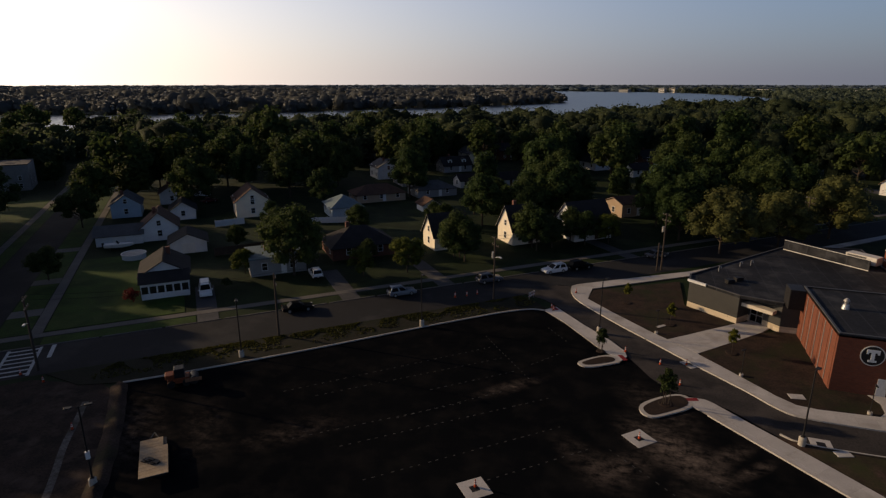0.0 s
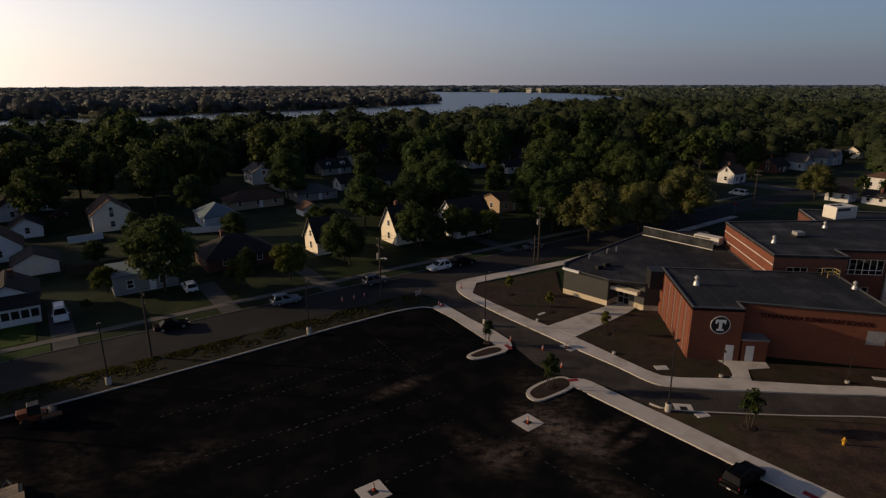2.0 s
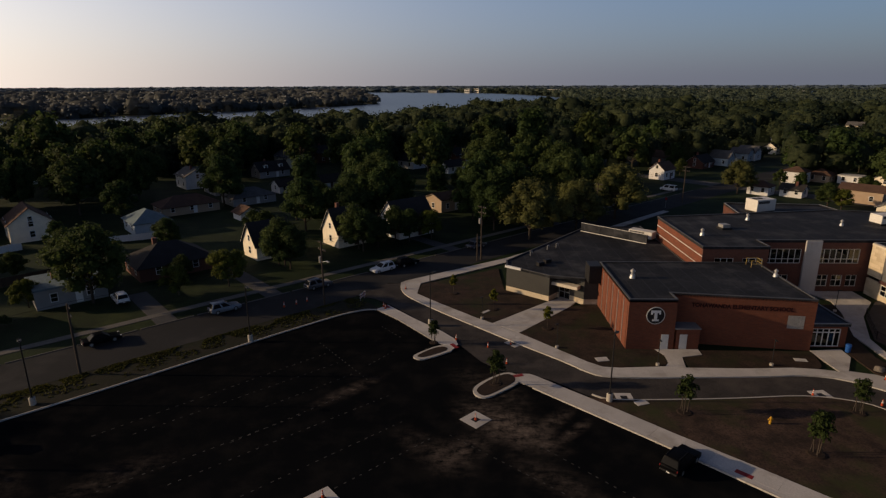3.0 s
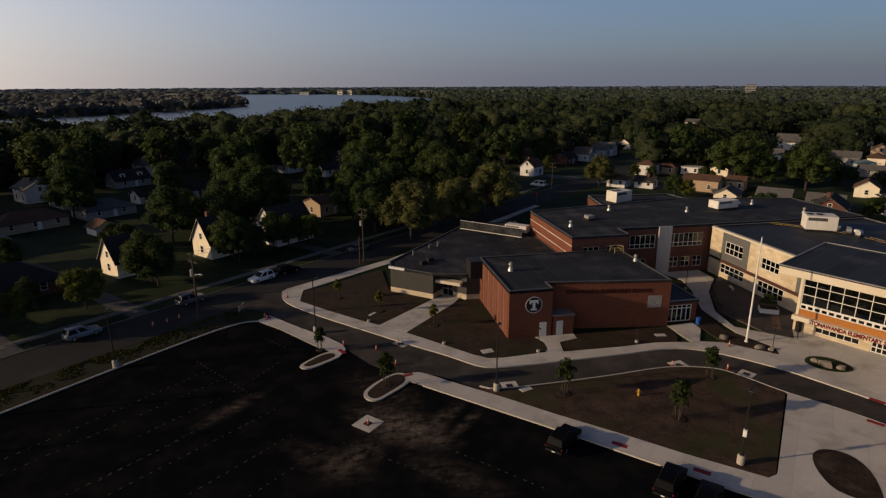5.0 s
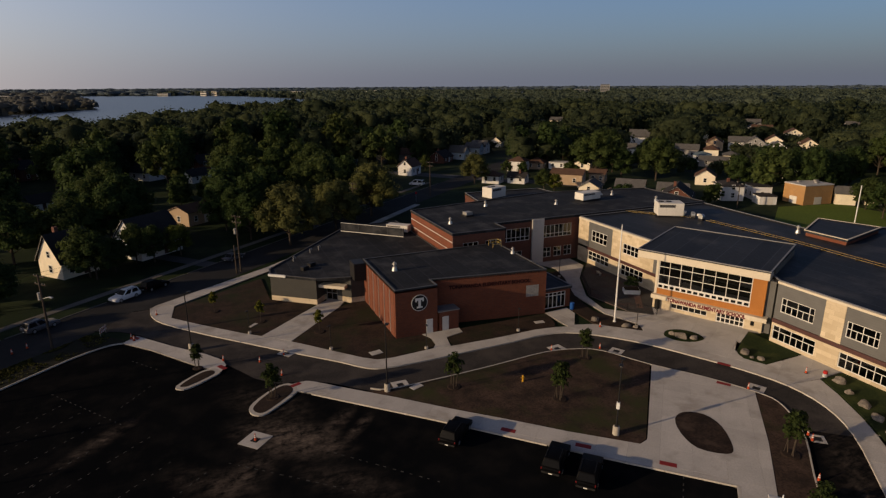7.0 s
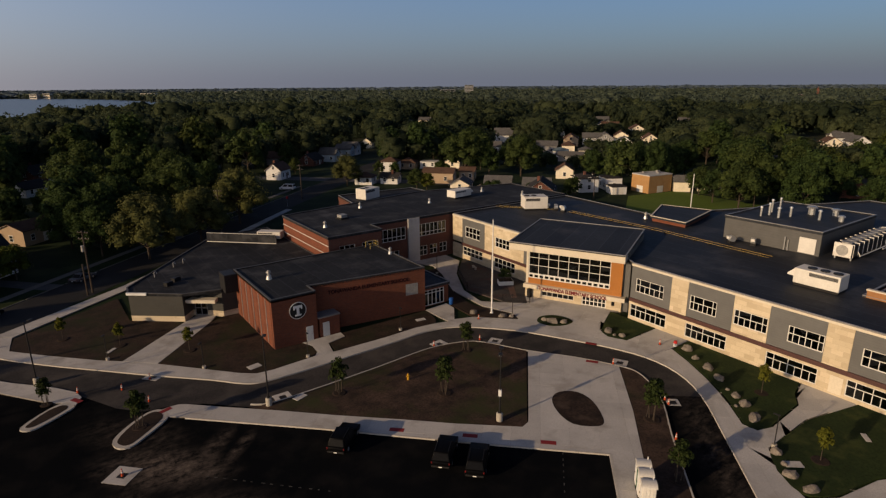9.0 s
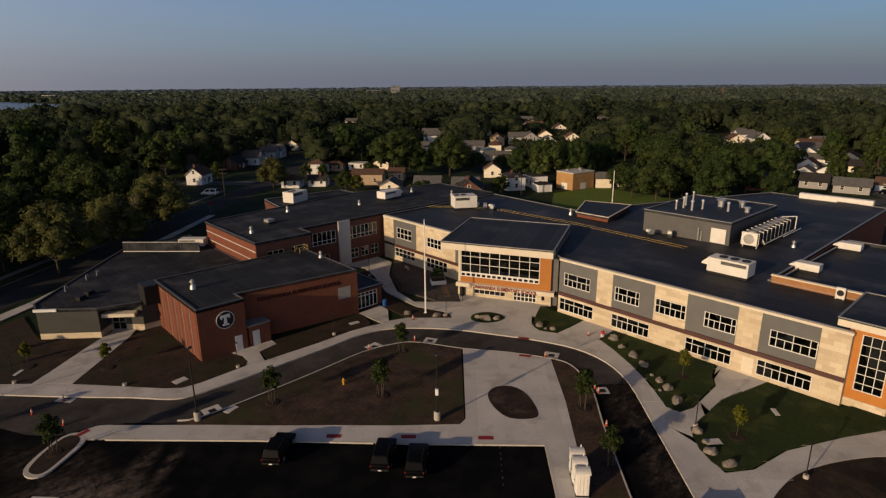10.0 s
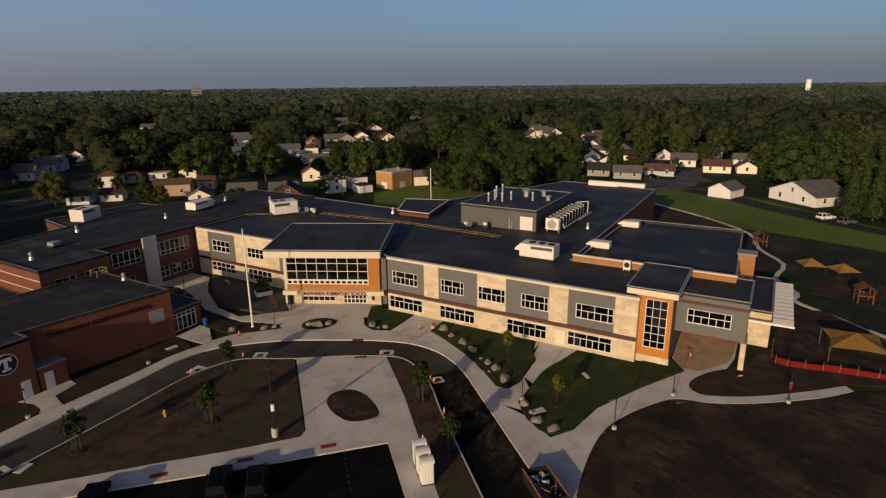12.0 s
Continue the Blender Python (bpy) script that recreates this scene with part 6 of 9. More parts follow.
for x_, y_ in ((-2.5, 1.2), (1.0, -1.6), (3.4, 1.0)):
    part("roof_box", boxed(x_, x_ + 1.1, y_, y_ + 0.9, 5.7, 6.2, bevel=0.03), UNITGREY, ochre)
place_house(-2, 230, P, "white house between tall trees", 9, 7, 3.2, 2.4, "white", "dark")
place_house(194.6, 12.4, -22, "small white outbuilding with grey roof", 8.4, 6.8, 2.6, 1.8, "white", "grey", garage=True, category="shed", name="outbuilding")
place_house(196.5, -9.2, -44, "long white hall with broad grey gable roof", 12.5, 16, 2.8, 3.2, "white", "grey", category="hall", name="village_hall")
def bungalow(x, y, rz, w, d, wall_h, roof_h, siding, roofing):
    colour = {"blue": "blue-grey"}.get(siding, siding)
    place_house(x, y, rz, colour + " bungalow with " + roofing + " roof beyond the field", w * 0.80, d * 0.84, wall_h - 0.7, roof_h * 0.9, siding, roofing)


bungalow(217.5, 47, 100, 12, 8, 3.2, 2.2, "grey", "grey")
bungalow(229.5, 38, 98, 13, 8, 2.8, 2.2, "blue", "brown")
bungalow(219.5, 58, 98, 10, 8, 3.2, 2.4, "grey", "dark")
bungalow(246, 61, 8, 13, 9, 3.2, 2.6, "white", "dark")
bungalow(240, 67, 8, 10, 8, 3.0, 2.2, "white", "grey")
bungalow(261, 72, 8, 10, 8, 3.2, 2.6, "white", "brown")
bungalow(250, 79, 8, 9, 8, 3.0, 2.2, "blue", "teal")
bungalow(260, 34, 98, 12, 9, 3.6, 2.4, "white", "grey")
bungalow(280, 45, 8, 10, 8, 3.2, 2.4, "white", "dark")
bungalow(293, 27, 98, 12, 9, 3.8, 2.6, "white", "grey")
bungalow(247, 20, 98, 12, 9, 3.4, 2.2, "cream", "brown")
bungalow(250, 10, 8, 10, 8, 3.2, 2.2, "cream", "grey")
bungalow(298, 67, 8, 10, 8, 3.4, 2.2, "cream", "brown")
bungalow(303, 84, 8, 10, 8, 3.6, 2.4, "white", "teal")
bungalow(270, 56, 98, 11, 8, 3.2, 2.2, "cream", "dark")
bungalow(276, 12, 98, 11, 8, 3.0, 2.2, "white", "grey")
bungalow(262, 2, 8, 9, 8, 3.0, 2.2, "cream", "brown")
bungalow(284, 74, 98, 11, 8, 3.2, 2.2, "white", "grey")
bungalow(312, 40, 8, 10, 8, 3.4, 2.4, "cream", "grey")
bungalow(233, 74, 98, 10, 8, 3.2, 2.2, "tan", "dark")

place_house(-203, 129.5, 47, "grey flat-roofed commercial building by the side street", 26, 15, 8.2, 0.4, "grey", "grey", flat=True, category="building", name="commercial_building")
for x, y, what in ((282, 424, "cream"), (249.5, 285.6, "cream"), (194, 229, "white"), (437, 278, "white"), (347.2, 92.1, "cream"), (308, 86.2, "white"), (263.2, 224.5, "white"), (366.4, 137.3, "white"), (399, 330, "white"), (236.9, 269.8, "white"), (128, 264.4, "blue")):
    place_house(x, y, P + 90, {"blue": "blue-grey"}.get(what, what) + " house with grey roof among tall trees", 10, 8, 4.2, 2.4, what, "grey", far=True)
LISTED = list(HOUSE_AT)

# further houses under the trees, alike in kind
rng = random.Random(11)
protos = [build_house("white house under tall trees", pose(-150, 205, 0, rz=P), 10, 7.5, 3.2, 2.6, "white", "dark", chimney=True), build_house("cream house under tall trees", pose(-176, 238, 0, rz=P), 11, 8, 4.6, 2.6, "cream", "grey"),
          build_house("grey house under tall trees", pose(-120, 245, 0, rz=P), 11, 8, 3.0, 2.6, "grey", "brown", hip=True), build_house("brick house under tall trees", pose(-60, 262, 0, rz=P), 10, 8, 4.4, 2.8, "brick", "dark", chimney=True)]
HOUSE_AT += [(-150, 205, 6.5), (-176, 238, 7), (-120, 245, 7), (-60, 262, 7)]
far_protos = [build_house("white house glimpsed between far trees", pose(96, 352, 0, rz=P), 11, 8, 3.4, 2.6, "white", "grey", far=True), build_house("cream house glimpsed between far trees", pose(232, 330, 0, rz=P + 90), 12, 8, 4.4, 2.4, "cream", "brown", far=True),
              build_house("grey house glimpsed between far trees", pose(330, 215, 0, rz=P), 11, 8, 3.2, 2.6, "grey", "dark", far=True)]
HOUSE_AT += [(96, 352, 7), (232, 330, 7), (330, 215, 7)]


def clear_of_houses(x, y, extra=0.0):
    return all((x - hx) ** 2 + (y - hy) ** 2 > (r + extra) ** 2 for hx, hy, r in HOUSE_AT)


SCHOOL = [(-14, 99), (8, 86), (20, 60), (64, -14), (100, -34), (134, -40), (160, -26), (196, 0), (206, 34), (152, 58), (166, 82), (168, 106), (150, 112), (122, 96), (104, 116), (88, 146), (62, 146), (24, 122)]


def street_sd(x, y):
    p = Vector((x, y)) - Vector((-63.2, 47.0))
    return p.dot(SD), p.dot(SN)


def open_ground(x, y, m=0.0):
    """True where neither road, school nor river lies."""
    s, d = street_sd(x, y)
    if -1.5 - m < d < 15 + m and -30 < s < 330:
        return False
    if d < 2 and s < 90 or -16 < d < 2 and s < 212:
        return False
    if -26 - m < s < -6 + m and d < 262:
        return False
    if 209 - m < s < 223 + m and -40 < d < 260:
        return False
    return not inside(SCHOOL, x, y) and not inside(RIVER, x, y)


def tallest(x, y, crown):
    """How high a tree may stand, cut to fit the camera's view: the seen houses show over it, and the sun on their west
    walls stays free.
    """
    top, far = 99.0, math.hypot(x, y)
    for hx, hy, r, z, sunny in SEEN:
        hd = math.hypot(hx, hy)
        if (hx > 60 or hx < -45 or hy > 140) and far < hd and hx * x + hy * y > 0 and abs(x * hy - y * hx) / hd < r * (0.85 if hx > 60 else 0.6) + crown * (0.55 if hx > 60 else 0.45):
            top = min(top, 34 - (34 - z) * far / hd)
        if sunny and 0 < hx - x < 70 and abs(y - hy) < r * 0.7 + crown * 0.5:
            top = min(top, z + (hx - x) * 0.25)
    return top


def in_sightline(x, y, reach=48):
    """True for a place that would hide one of the seen houses from the camera; trees there are left out to fit its
    view.
    """
    far = math.hypot(x, y)
    for i, (hx, hy, r) in enumerate(HOUSE_AT):
        hd = math.hypot(hx, hy)
        listed = i < len(LISTED)
        if hd - (reach if listed else 20) < far < hd and abs(x * hy - y * hx) / hd < r * (0.75 if listed else 0.6):
            return True
    return False


for s in range(-190, 560, 21):
    for d in (50, 82, 112, 152, 182, 230, 262, 330, -70, -105, -150, -230):
        x, y = street_xy(s + rng.uniform(-4, 4), d + rng.uniform(-4, 4))
        far = math.hypot(x, y)
        ang = math.degrees(math.atan2(x, y))
        if 165 < far < 560 and -60 < ang < 108 and open_ground(x, y, 6) and clear_of_houses(x, y, 11) and rng.random() < 0.42:
            HOUSE_AT.append((x, y, 7))
            copy_thing(rng.choice(far_protos if far > 290 else protos), pose(x, y, 0, rz=P + rng.choice((0, 90, 180, 270)) + rng.uniform(-3, 3)))

# ---------------------------------------------------------------- trees
NR = np.random.default_rng(5)


def mesh_of_shapes(name, shapes, material):
    """One mesh from (vertices, [face arrays], smooth) sets."""
    verts, loops, sizes, flags, k = [], [], [], [], 0
    for vs, faces, smooth in shapes:
        for f in faces:
            loops.append((f + k).ravel())
            sizes.append(np.full(len(f), f.shape[1]))
            flags.append(np.full(len(f), smooth))
        verts.append(vs)
        k += len(vs)
    verts, loops, sizes = np.concatenate(verts), np.concatenate(loops).astype(np.int32), np.concatenate(sizes)
    me = bpy.data.meshes.new(name)
    me.vertices.add(len(verts))
    me.vertices.foreach_set("co", verts.astype(np.float32).ravel())
    me.loops.add(len(loops))
    me.loops.foreach_set("vertex_index", loops)
    me.polygons.add(len(sizes))
    me.polygons.foreach_set("loop_start", np.concatenate([[0], np.cumsum(sizes)[:-1]]).astype(np.int32))
    me.polygons.foreach_set("use_smooth", np.concatenate(flags))
    me.update(calc_edges=True)
    me.materials.append(material)
    return me


def domes(centres, radii, seg, rings, rough):
    """Uneven rounded foliage masses, open below: one for each centre, with its three radii."""
    ev = np.linspace(-0.6, math.pi / 2, rings + 1)[:-1]
    az = np.linspace(0, 2 * math.pi, seg, endpoint=False)
    unit = np.array([(math.cos(e) * math.cos(a + 0.5 * i), math.cos(e) * math.sin(a + 0.5 * i), math.sin(e)) for i, e in enumerate(ev) for a in az] + [(0, 0, 1)])
    k, n = len(unit), len(centres)
    swell = 1 + rough * NR.normal(size=(n, k, 1)).clip(-1.6, 1.6)
    vs = centres[:, None, :] + unit[None] * swell * radii[:, None, :]
    quad = np.array([(r * seg + i, r * seg + (i + 1) % seg, (r + 1) * seg + (i + 1) % seg, (r + 1) * seg + i) for r in range(rings - 1) for i in range(seg)])
    tri = np.array([((rings - 1) * seg + i, (rings - 1) * seg + (i + 1) % seg, k - 1) for i in range(seg)])
    base = (np.arange(n) * k)[:, None, None]
    return vs.reshape(-1, 3), [(base + quad[None]).reshape(-1, 4), (base + tri[None]).reshape(-1, 3)], True


def cards(centres, normals, size):
    """Leaf sprays: one bent-free quad for each centre, facing roughly along its normal, spun at random."""
    k = len(centres)
    n = normals / np.maximum(np.linalg.norm(normals, axis=1, keepdims=True), 1e-6)
    ref = NR.normal(size=(k, 3))
    u = np.cross(n, ref)
    u /= np.maximum(np.linalg.norm(u, axis=1, keepdims=True), 1e-6)
    v = np.cross(n, u)
    s = np.broadcast_to(np.asarray(size, dtype=float), (k,))[:, None] * NR.uniform(0.6, 1.3, (k, 1))
    asp = NR.uniform(0.5, 0.9, (k, 1))
    vs = np.stack([centres + u * s, centres + v * s * asp + n * s * 0.12, centres - u * s, centres - v * s * asp + n * s * 0.12], 1).reshape(-1, 3)
    return vs, np.arange(4 * k).reshape(k, 4)


def crown_points(lobes, count):
    """Points in the outer shells of the lobes, thinner below."""
    w = np.array([r[0] * r[2] for c, r in lobes])
    pick = NR.choice(len(lobes), count, p=w / w.sum())
    d = NR.normal(size=(count, 3))
    d /= np.linalg.norm(d, axis=1, keepdims=True)
    d[:, 2] = np.where(d[:, 2] < -0.35, -d[:, 2], d[:, 2])
    c = np.array([l[0] for l in lobes])[pick]
    r = np.array([l[1] for l in lobes])[pick]
    return c + d * r * NR.uniform(0.62, 1.12, (count, 1)), d + NR.normal(size=(count, 3)) * 0.45 + np.array([0, 0, 0.25])


def tree_proto(name, label, m, height, radius, leaf, lobes_n, count, size, trunk_part=0.28, tall=1.0, stems=1, group="trees of the neighbourhood", category="tree", stretch=None):
    rr = random.Random(name + label)
    t = thing(name, label, category, m, group)
    base = height * trunk_part
    lobes = []
    for i in range(lobes_n):
        a = 2.4 * i + rr.uniform(-0.4, 0.4)
        f = (i + 0.5) / lobes_n
        z = base + (height - base) * (0.18 + 0.68 * f)
        fall = math.sqrt(max(0.05, 1 - (2 * f * 0.9 - 0.75) ** 2))
        out = radius * (0.62 if lobes_n < 15 else 0.74) * fall * rr.uniform(0.6, 1.12)
        r = radius * (rr.uniform(0.36, 0.52) if lobes_n < 15 else rr.uniform(0.22, 0.40))
        lobes.append(((out * math.cos(a), out * math.sin(a), z), (r, r, r * rr.uniform(0.75, 1.05) * tall)))
    lobes.append(((0, 0, height * 0.62), (radius * 0.5, radius * 0.5, height * 0.28)))
    legs = []
    for k in range(stems):
        off = (0.25 * math.cos(k * 2.1), 0.25 * math.sin(k * 2.1)) if stems > 1 else (0, 0)
        w = height * 0.020 / math.sqrt(stems)
        legs.append(((off[0], off[1], -0.1), (off[0] * 2.2, off[1] * 2.2, height * 0.45), w, w * 0.6))
        legs.append(((off[0] * 2.2, off[1] * 2.2, height * 0.45), (off[0] * 2.6, off[1] * 2.6, height * 0.85), w * 0.6, w * 0.15))
    for c, r in lobes[:-1]:
        z0 = max(base * 0.8, c[2] * 0.55)
        legs.append(((0, 0, z0), (c[0] * 0.85, c[1] * 0.85, c[2]), height * 0.008, height * 0.002))
    if height < 5:
        for k in range(stems):
            off = (0.25 * math.cos(k * 2.1), 0.25 * math.sin(k * 2.1)) if stems > 1 else (0, 0)
            part("stem" if stems > 1 else "trunk", tubed(((off[0], off[1], -0.05), (off[0] * 2.4, off[1] * 2.4, height * 0.8), height * 0.012, height * 0.004), n=6), BARK, t)
    else:
        part("trunk", tubed(*legs, n=6), BARK, t)
    p, n = crown_points(lobes, count)
    vs, qs = cards(p, n, size)
    # inner foliage mass, so that the crown is not see-through everywhere
    cores = domes(np.array([c for c, r in lobes]), np.array([r for c, r in lobes]) * (0.66 if height > 5 else 0.4), 8, 4, 0.18)
    crown = new("crown", mesh_of_shapes("crown", [(vs, [qs], False), cores], leaf))
    crown.parent = t
    return t


def put_tree(proto, x, y, height, rz=None, wide=1.0):
    k = height / proto["h"]
    return copy_thing(proto, pose(x, y, 0, rz=rng.uniform(0, 360) if rz is None else rz) @ Matrix.Diagonal((k * wide, k * wide, k, 1)))


TREES = {}
for key, label, leaf, hgt, rad, lob, cnt, siz, tall, at in (
        ("maple", "broad green maple in summer leaf", LEAF, 13, 6.6, 11, 4800, 0.26, 1.0, (-58.6, 86.4)), ("oak", "dark rounded street tree in full leaf", LEAFDARK, 13, 5.6, 9, 4200, 0.26, 1.1, (-36.0, 134)),
        ("poplar", "tall loose dark green tree", LEAFDARK, 16, 5.6, 12, 4200, 0.27, 1.3, (-17.0, 145.4)), ("cottonwood", "loose yellow-green cottonwood tree by the street", leafy("cottonwood_leaves", (0.062, 0.068, 0.026), (0.125, 0.122, 0.048), (0.084, 0.090, 0.034), through_light=0.4), 14, 7.2, 14, 4800, 0.24, 0.9, (16.5, 126.5)),
        ("lime", "small rounded yellow-green garden tree", LEAFYELLOW, 7, 3.4, 8, 2400, 0.19, 1.0, (-39.6, 94.6))):
    t = tree_proto("tree", label, pose(*at, 0), hgt, rad, leaf, lob * 2, int(cnt * 0.85), siz * 1.05, 0.10, tall)
    t["h"] = float(hgt)
    TREES[key] = t


for key, label, leaf, hgt, rad, lob, at in (("far_maple", "green maple among the roofs", LEAF, 13, 6.4, 11, (-140, 190)), ("far_oak", "dark tree among the roofs", LEAFDARK, 13, 5.8, 9, (60, 250)), ("far_poplar", "tall tree among the roofs", LEAF, 15, 5.4, 12, (150, 185)), ("far_lime", "pale green tree among the roofs", leafy("pale_green_leaves", (0.036, 0.050, 0.014), (0.072, 0.084, 0.024), (0.050, 0.062, 0.018), through_light=0.3), 11, 5.0, 9, (230, 90))):
    t = tree_proto("tree", label, pose(*at, 0), hgt, rad, leaf, lob + 5, 1250, 0.48, 0.1, 1.1)
    t["h"] = float(hgt)
    TREES[key] = t


def conifer(m):
    t = thing("conifer_tree", "dark pointed spruce tree by the hall", "tree", m, "trees of the neighbourhood")
    part("trunk", tubed(((0, 0, -0.1), (0, 0, 14), 0.28, 0.04), n=6), BARK, t)
    k = 1500
    z = NR.uniform(1.0, 14.2, k)
    a = NR.uniform(0, 2 * math.pi, k)
    r = (14.6 - z) * 0.25 * NR.uniform(0.55, 1.05, k) * (1 + 0.25 * np.sin(z * 4))
    p = np.stack([r * np.cos(a), r * np.sin(a), z], 1)
    vs, qs = cards(p, np.stack([np.cos(a), np.sin(a), np.full(k, 0.5)], 1) + NR.normal(size=(k, 3)) * 0.3, 0.42)
    cr = new("crown", mesh_of_shapes("crown", [(vs, [qs], False)], LEAFDARK))
    cr.parent = t
    t["h"] = 14.5
    return t


TREES["spruce"] = conifer(pose(178, -20, 0))
placed = []
NEIGHBOUR_TREES = [
    (-147.5, 134, 20, "far_maple"), (-149.7, 148.6, 16.5, "far_oak"), (-307.2, 226.4, 22.5, "far_maple"), (-298.1, 207.6, 19.2, "far_oak"), (-297.3, 241.9, 22.4, "far_poplar"), (-255.3, 181.9, 9.9, "far_maple"),
    (-141.1, 174.9, 21, "far_maple"), (-164.1, 188, 14.5, "far_oak"), (-114.8, 166.2, 19.1, "far_poplar"), (-114.2, 181.4, 17.2, "far_oak"), (-141.5, 198.9, 23.9, "far_maple"), (-67.1, 163.3, 14.8, "oak"),
    (-33.5, 110.8, 13.7, "poplar"), (-25.7, 136.2, 15.9, "maple"), (-17.4, 137.8, 16.8, "poplar"), (-11, 144.9, 13.8, "maple"), (-129, 260, 19.4, "far_maple"), (4.3, 146.4, 12.4, "oak"),
    (14, 207.8, 16.7, "far_oak"), (45.6, 160.6, 12.4, "cottonwood"), (62.1, 268.2, 11.1, "far_lime"), (-31.4, 194.6, 16.9, "far_oak"), (-60.8, 226.4, 21.1, "far_poplar"), (-86, 231.8, 19.2, "far_oak"),
    (-10.5, 214.1, 18.7, "far_maple"), (39.5, 260.5, 15.1, "far_oak"), (-205.9, 177, 14.5, "far_oak"), (-126.5, 221.8, 17.8, "far_oak"), (-232.3, 251.8, 18.2, "far_oak"), (-274.9, 259.1, 18.4, "far_maple"),
    (154.7, 214.7, 14, "far_maple"), (167.8, 190.9, 13, "far_oak"), (57.6, 253.2, 20.7, "far_lime"), (13.9, 251.4, 22.8, "far_poplar"), (34.1, 262.5, 23.2, "far_oak"), (139.2, 291.2, 18.6, "far_maple"),
    (179.9, 316.7, 15, "far_poplar"), (258.1, 173.8, 17.8, "far_maple"), (113.6, 192.3, 14.8, "far_oak"), (131.2, 187.5, 14.5, "far_maple"), (162.5, 125, 17.7, "far_maple"), (185.4, 77.1, 11.4, "far_oak"),
    (262.9, 79.2, 17.2, "far_maple"), (249.3, 50.1, 16.6, "far_lime"), (230.9, 3.8, 19.2, "far_poplar"), (353.9, 41.4, 16.1, "far_oak"),
]


def plant(kind_, *spots):
    for x, y, h in spots:
        h = min(h, tallest(x, y, h * 0.36))
        if h > 4:
            put_tree(TREES[kind_], x, y, h)
            placed.append((x, y))


plant("maple", (-33.0, 106.0, 9.5), (-16.8, 120.0, 6.5), (-80.5, 98.5, 5), (-48, 133, 11), (-37, 152, 13))
plant("lime", (-5.6, 127.5, 7.0), (-46.4, 90.2, 5.6), (-67.6, 84.2, 5.0), (106, 159, 6))
plant("maple", (-98.4, 69.6, 6.2), (-127.3, 100.8, 10), (-151.4, 139, 18), (-20.8, 118.6, 9.5), (-49.5, 98.5, 7.5), (-70, 99, 9), (-64, 122, 10), (-118, 128, 14), (-143, 118, 13), (-23, 169, 15))
plant("maple", (-101, 150, 16), (-132, 160, 18), (-100, 178, 16), (-76, 184, 13), (158, 81.4, 13), (168, 99.5, 9), (196, 84, 15), (186, 92, 15), (126, 178, 16), (135, 176, 18))
plant("maple", (151, 162, 16), (104, 162, 7), (176, 150, 14), (178, 122, 14), (206, 104, 16), (232, 82, 13), (272, 64, 14), (164, 206, 15), (30, 160, 16))
plant("maple", (12, 204, 18), (34, 186, 16), (218, -22, 16), (192, -44, 15), (178, -48, 14))
plant("oak", (-10.4, 124.4, 7.6), (-34.4, 106.8, 8.5), (-188.5, 142, 8.5), (-31, 139.5, 9.5), (11, 146, 14), (-31.5, 104.5, 8.5), (-62, 119, 10), (9.0, 135, 11), (-19.5, 142, 14), (-84, 116, 9), (-33, 167, 15))
plant("oak", (-85, 142, 11), (158.4, 65.5, 14.5), (172.5, 54.2, 13), (189, 68.4, 12), (161, 90.8, 10), (186, -26, 15), (142, 170, 17), (115, 138, 8), (125, 130, 8))
plant("oak", (139, 124, 8.5), (166, 140, 12), (186, 136, 15), (214, 92, 15), (228, 66, 12), (286, 60, 15), (88, 236, 11), (40, 171, 14), (8, 166, 16))
plant("oak", (22, 192, 15), (206, -34, 16), (230, -10, 15))
plant("cottonwood", (28.4, 134, 13), (41, 147.5, 14.6), (88.5, 182.5, 11))
plant("poplar", (-138, 172, 20), (-14.5, 146, 14), (6.5, 140, 12), (-27, 145.5, 13), (-118, 152, 16), (171.5, 118, 19), (180, 78, 13), (158, 170, 17), (192, 120, 15), (15, 152, 15))
for x, y, h in ((176.5, -17.4, 13.5), (175, -22.4, 15), (180.3, -25.8, 15.5), (184, -30, 14), (172, -27, 14)):
    put_tree(TREES["spruce"], x, y, h)
for x, y, h, k in ((-13.6, 125.0, 7.8, "maple"), (-19.5, 116.8, 9.0, "oak"), (183.7, 86.1, 10, "oak"), (196.5, 79.7, 11, "maple"), (227.9, 74.1, 14, "far_oak"), (237, 57, 8, "far_maple"), (254.9, 48.6, 14.5, "far_poplar"), (242, 4, 13, "far_maple"), (252, -4.2, 14, "far_oak"), (274, 38, 13, "far_lime"), (292, 23.7, 14.5, "far_maple"), (306.6, 76, 13, "far_oak"),
                   (307, 15.5, 14, "far_lime"), (262, 26, 9, "far_oak"), (268, 66, 12, "far_maple"), (290, 55, 13.5, "far_oak"), (213, 66, 9, "far_maple"), (281, 88, 14, "far_lime")):
    put_tree(TREES[k], x, y, h)
    placed.append((x, y))
for x, y, h, k in NEIGHBOUR_TREES:
    if all((x - a) ** 2 + (y - b) ** 2 > 30 for a, b in placed):
        plant(k, (x, y, h))
# unseen trees beyond the view's left edge, added only to shade the plots
for i in range(44):
    x, y = rng.uniform(-250, -112), rng.uniform(-60, 150)
    if math.degrees(math.atan2(x, y)) < -60 and all((x - a) ** 2 + (y - b) ** 2 > 60 for a, b in placed) and open_ground(x, y, 3):
        plant(rng.choice(("far_maple", "far_oak", "far_poplar")), (x, y, rng.uniform(12, 18)))
count = 0
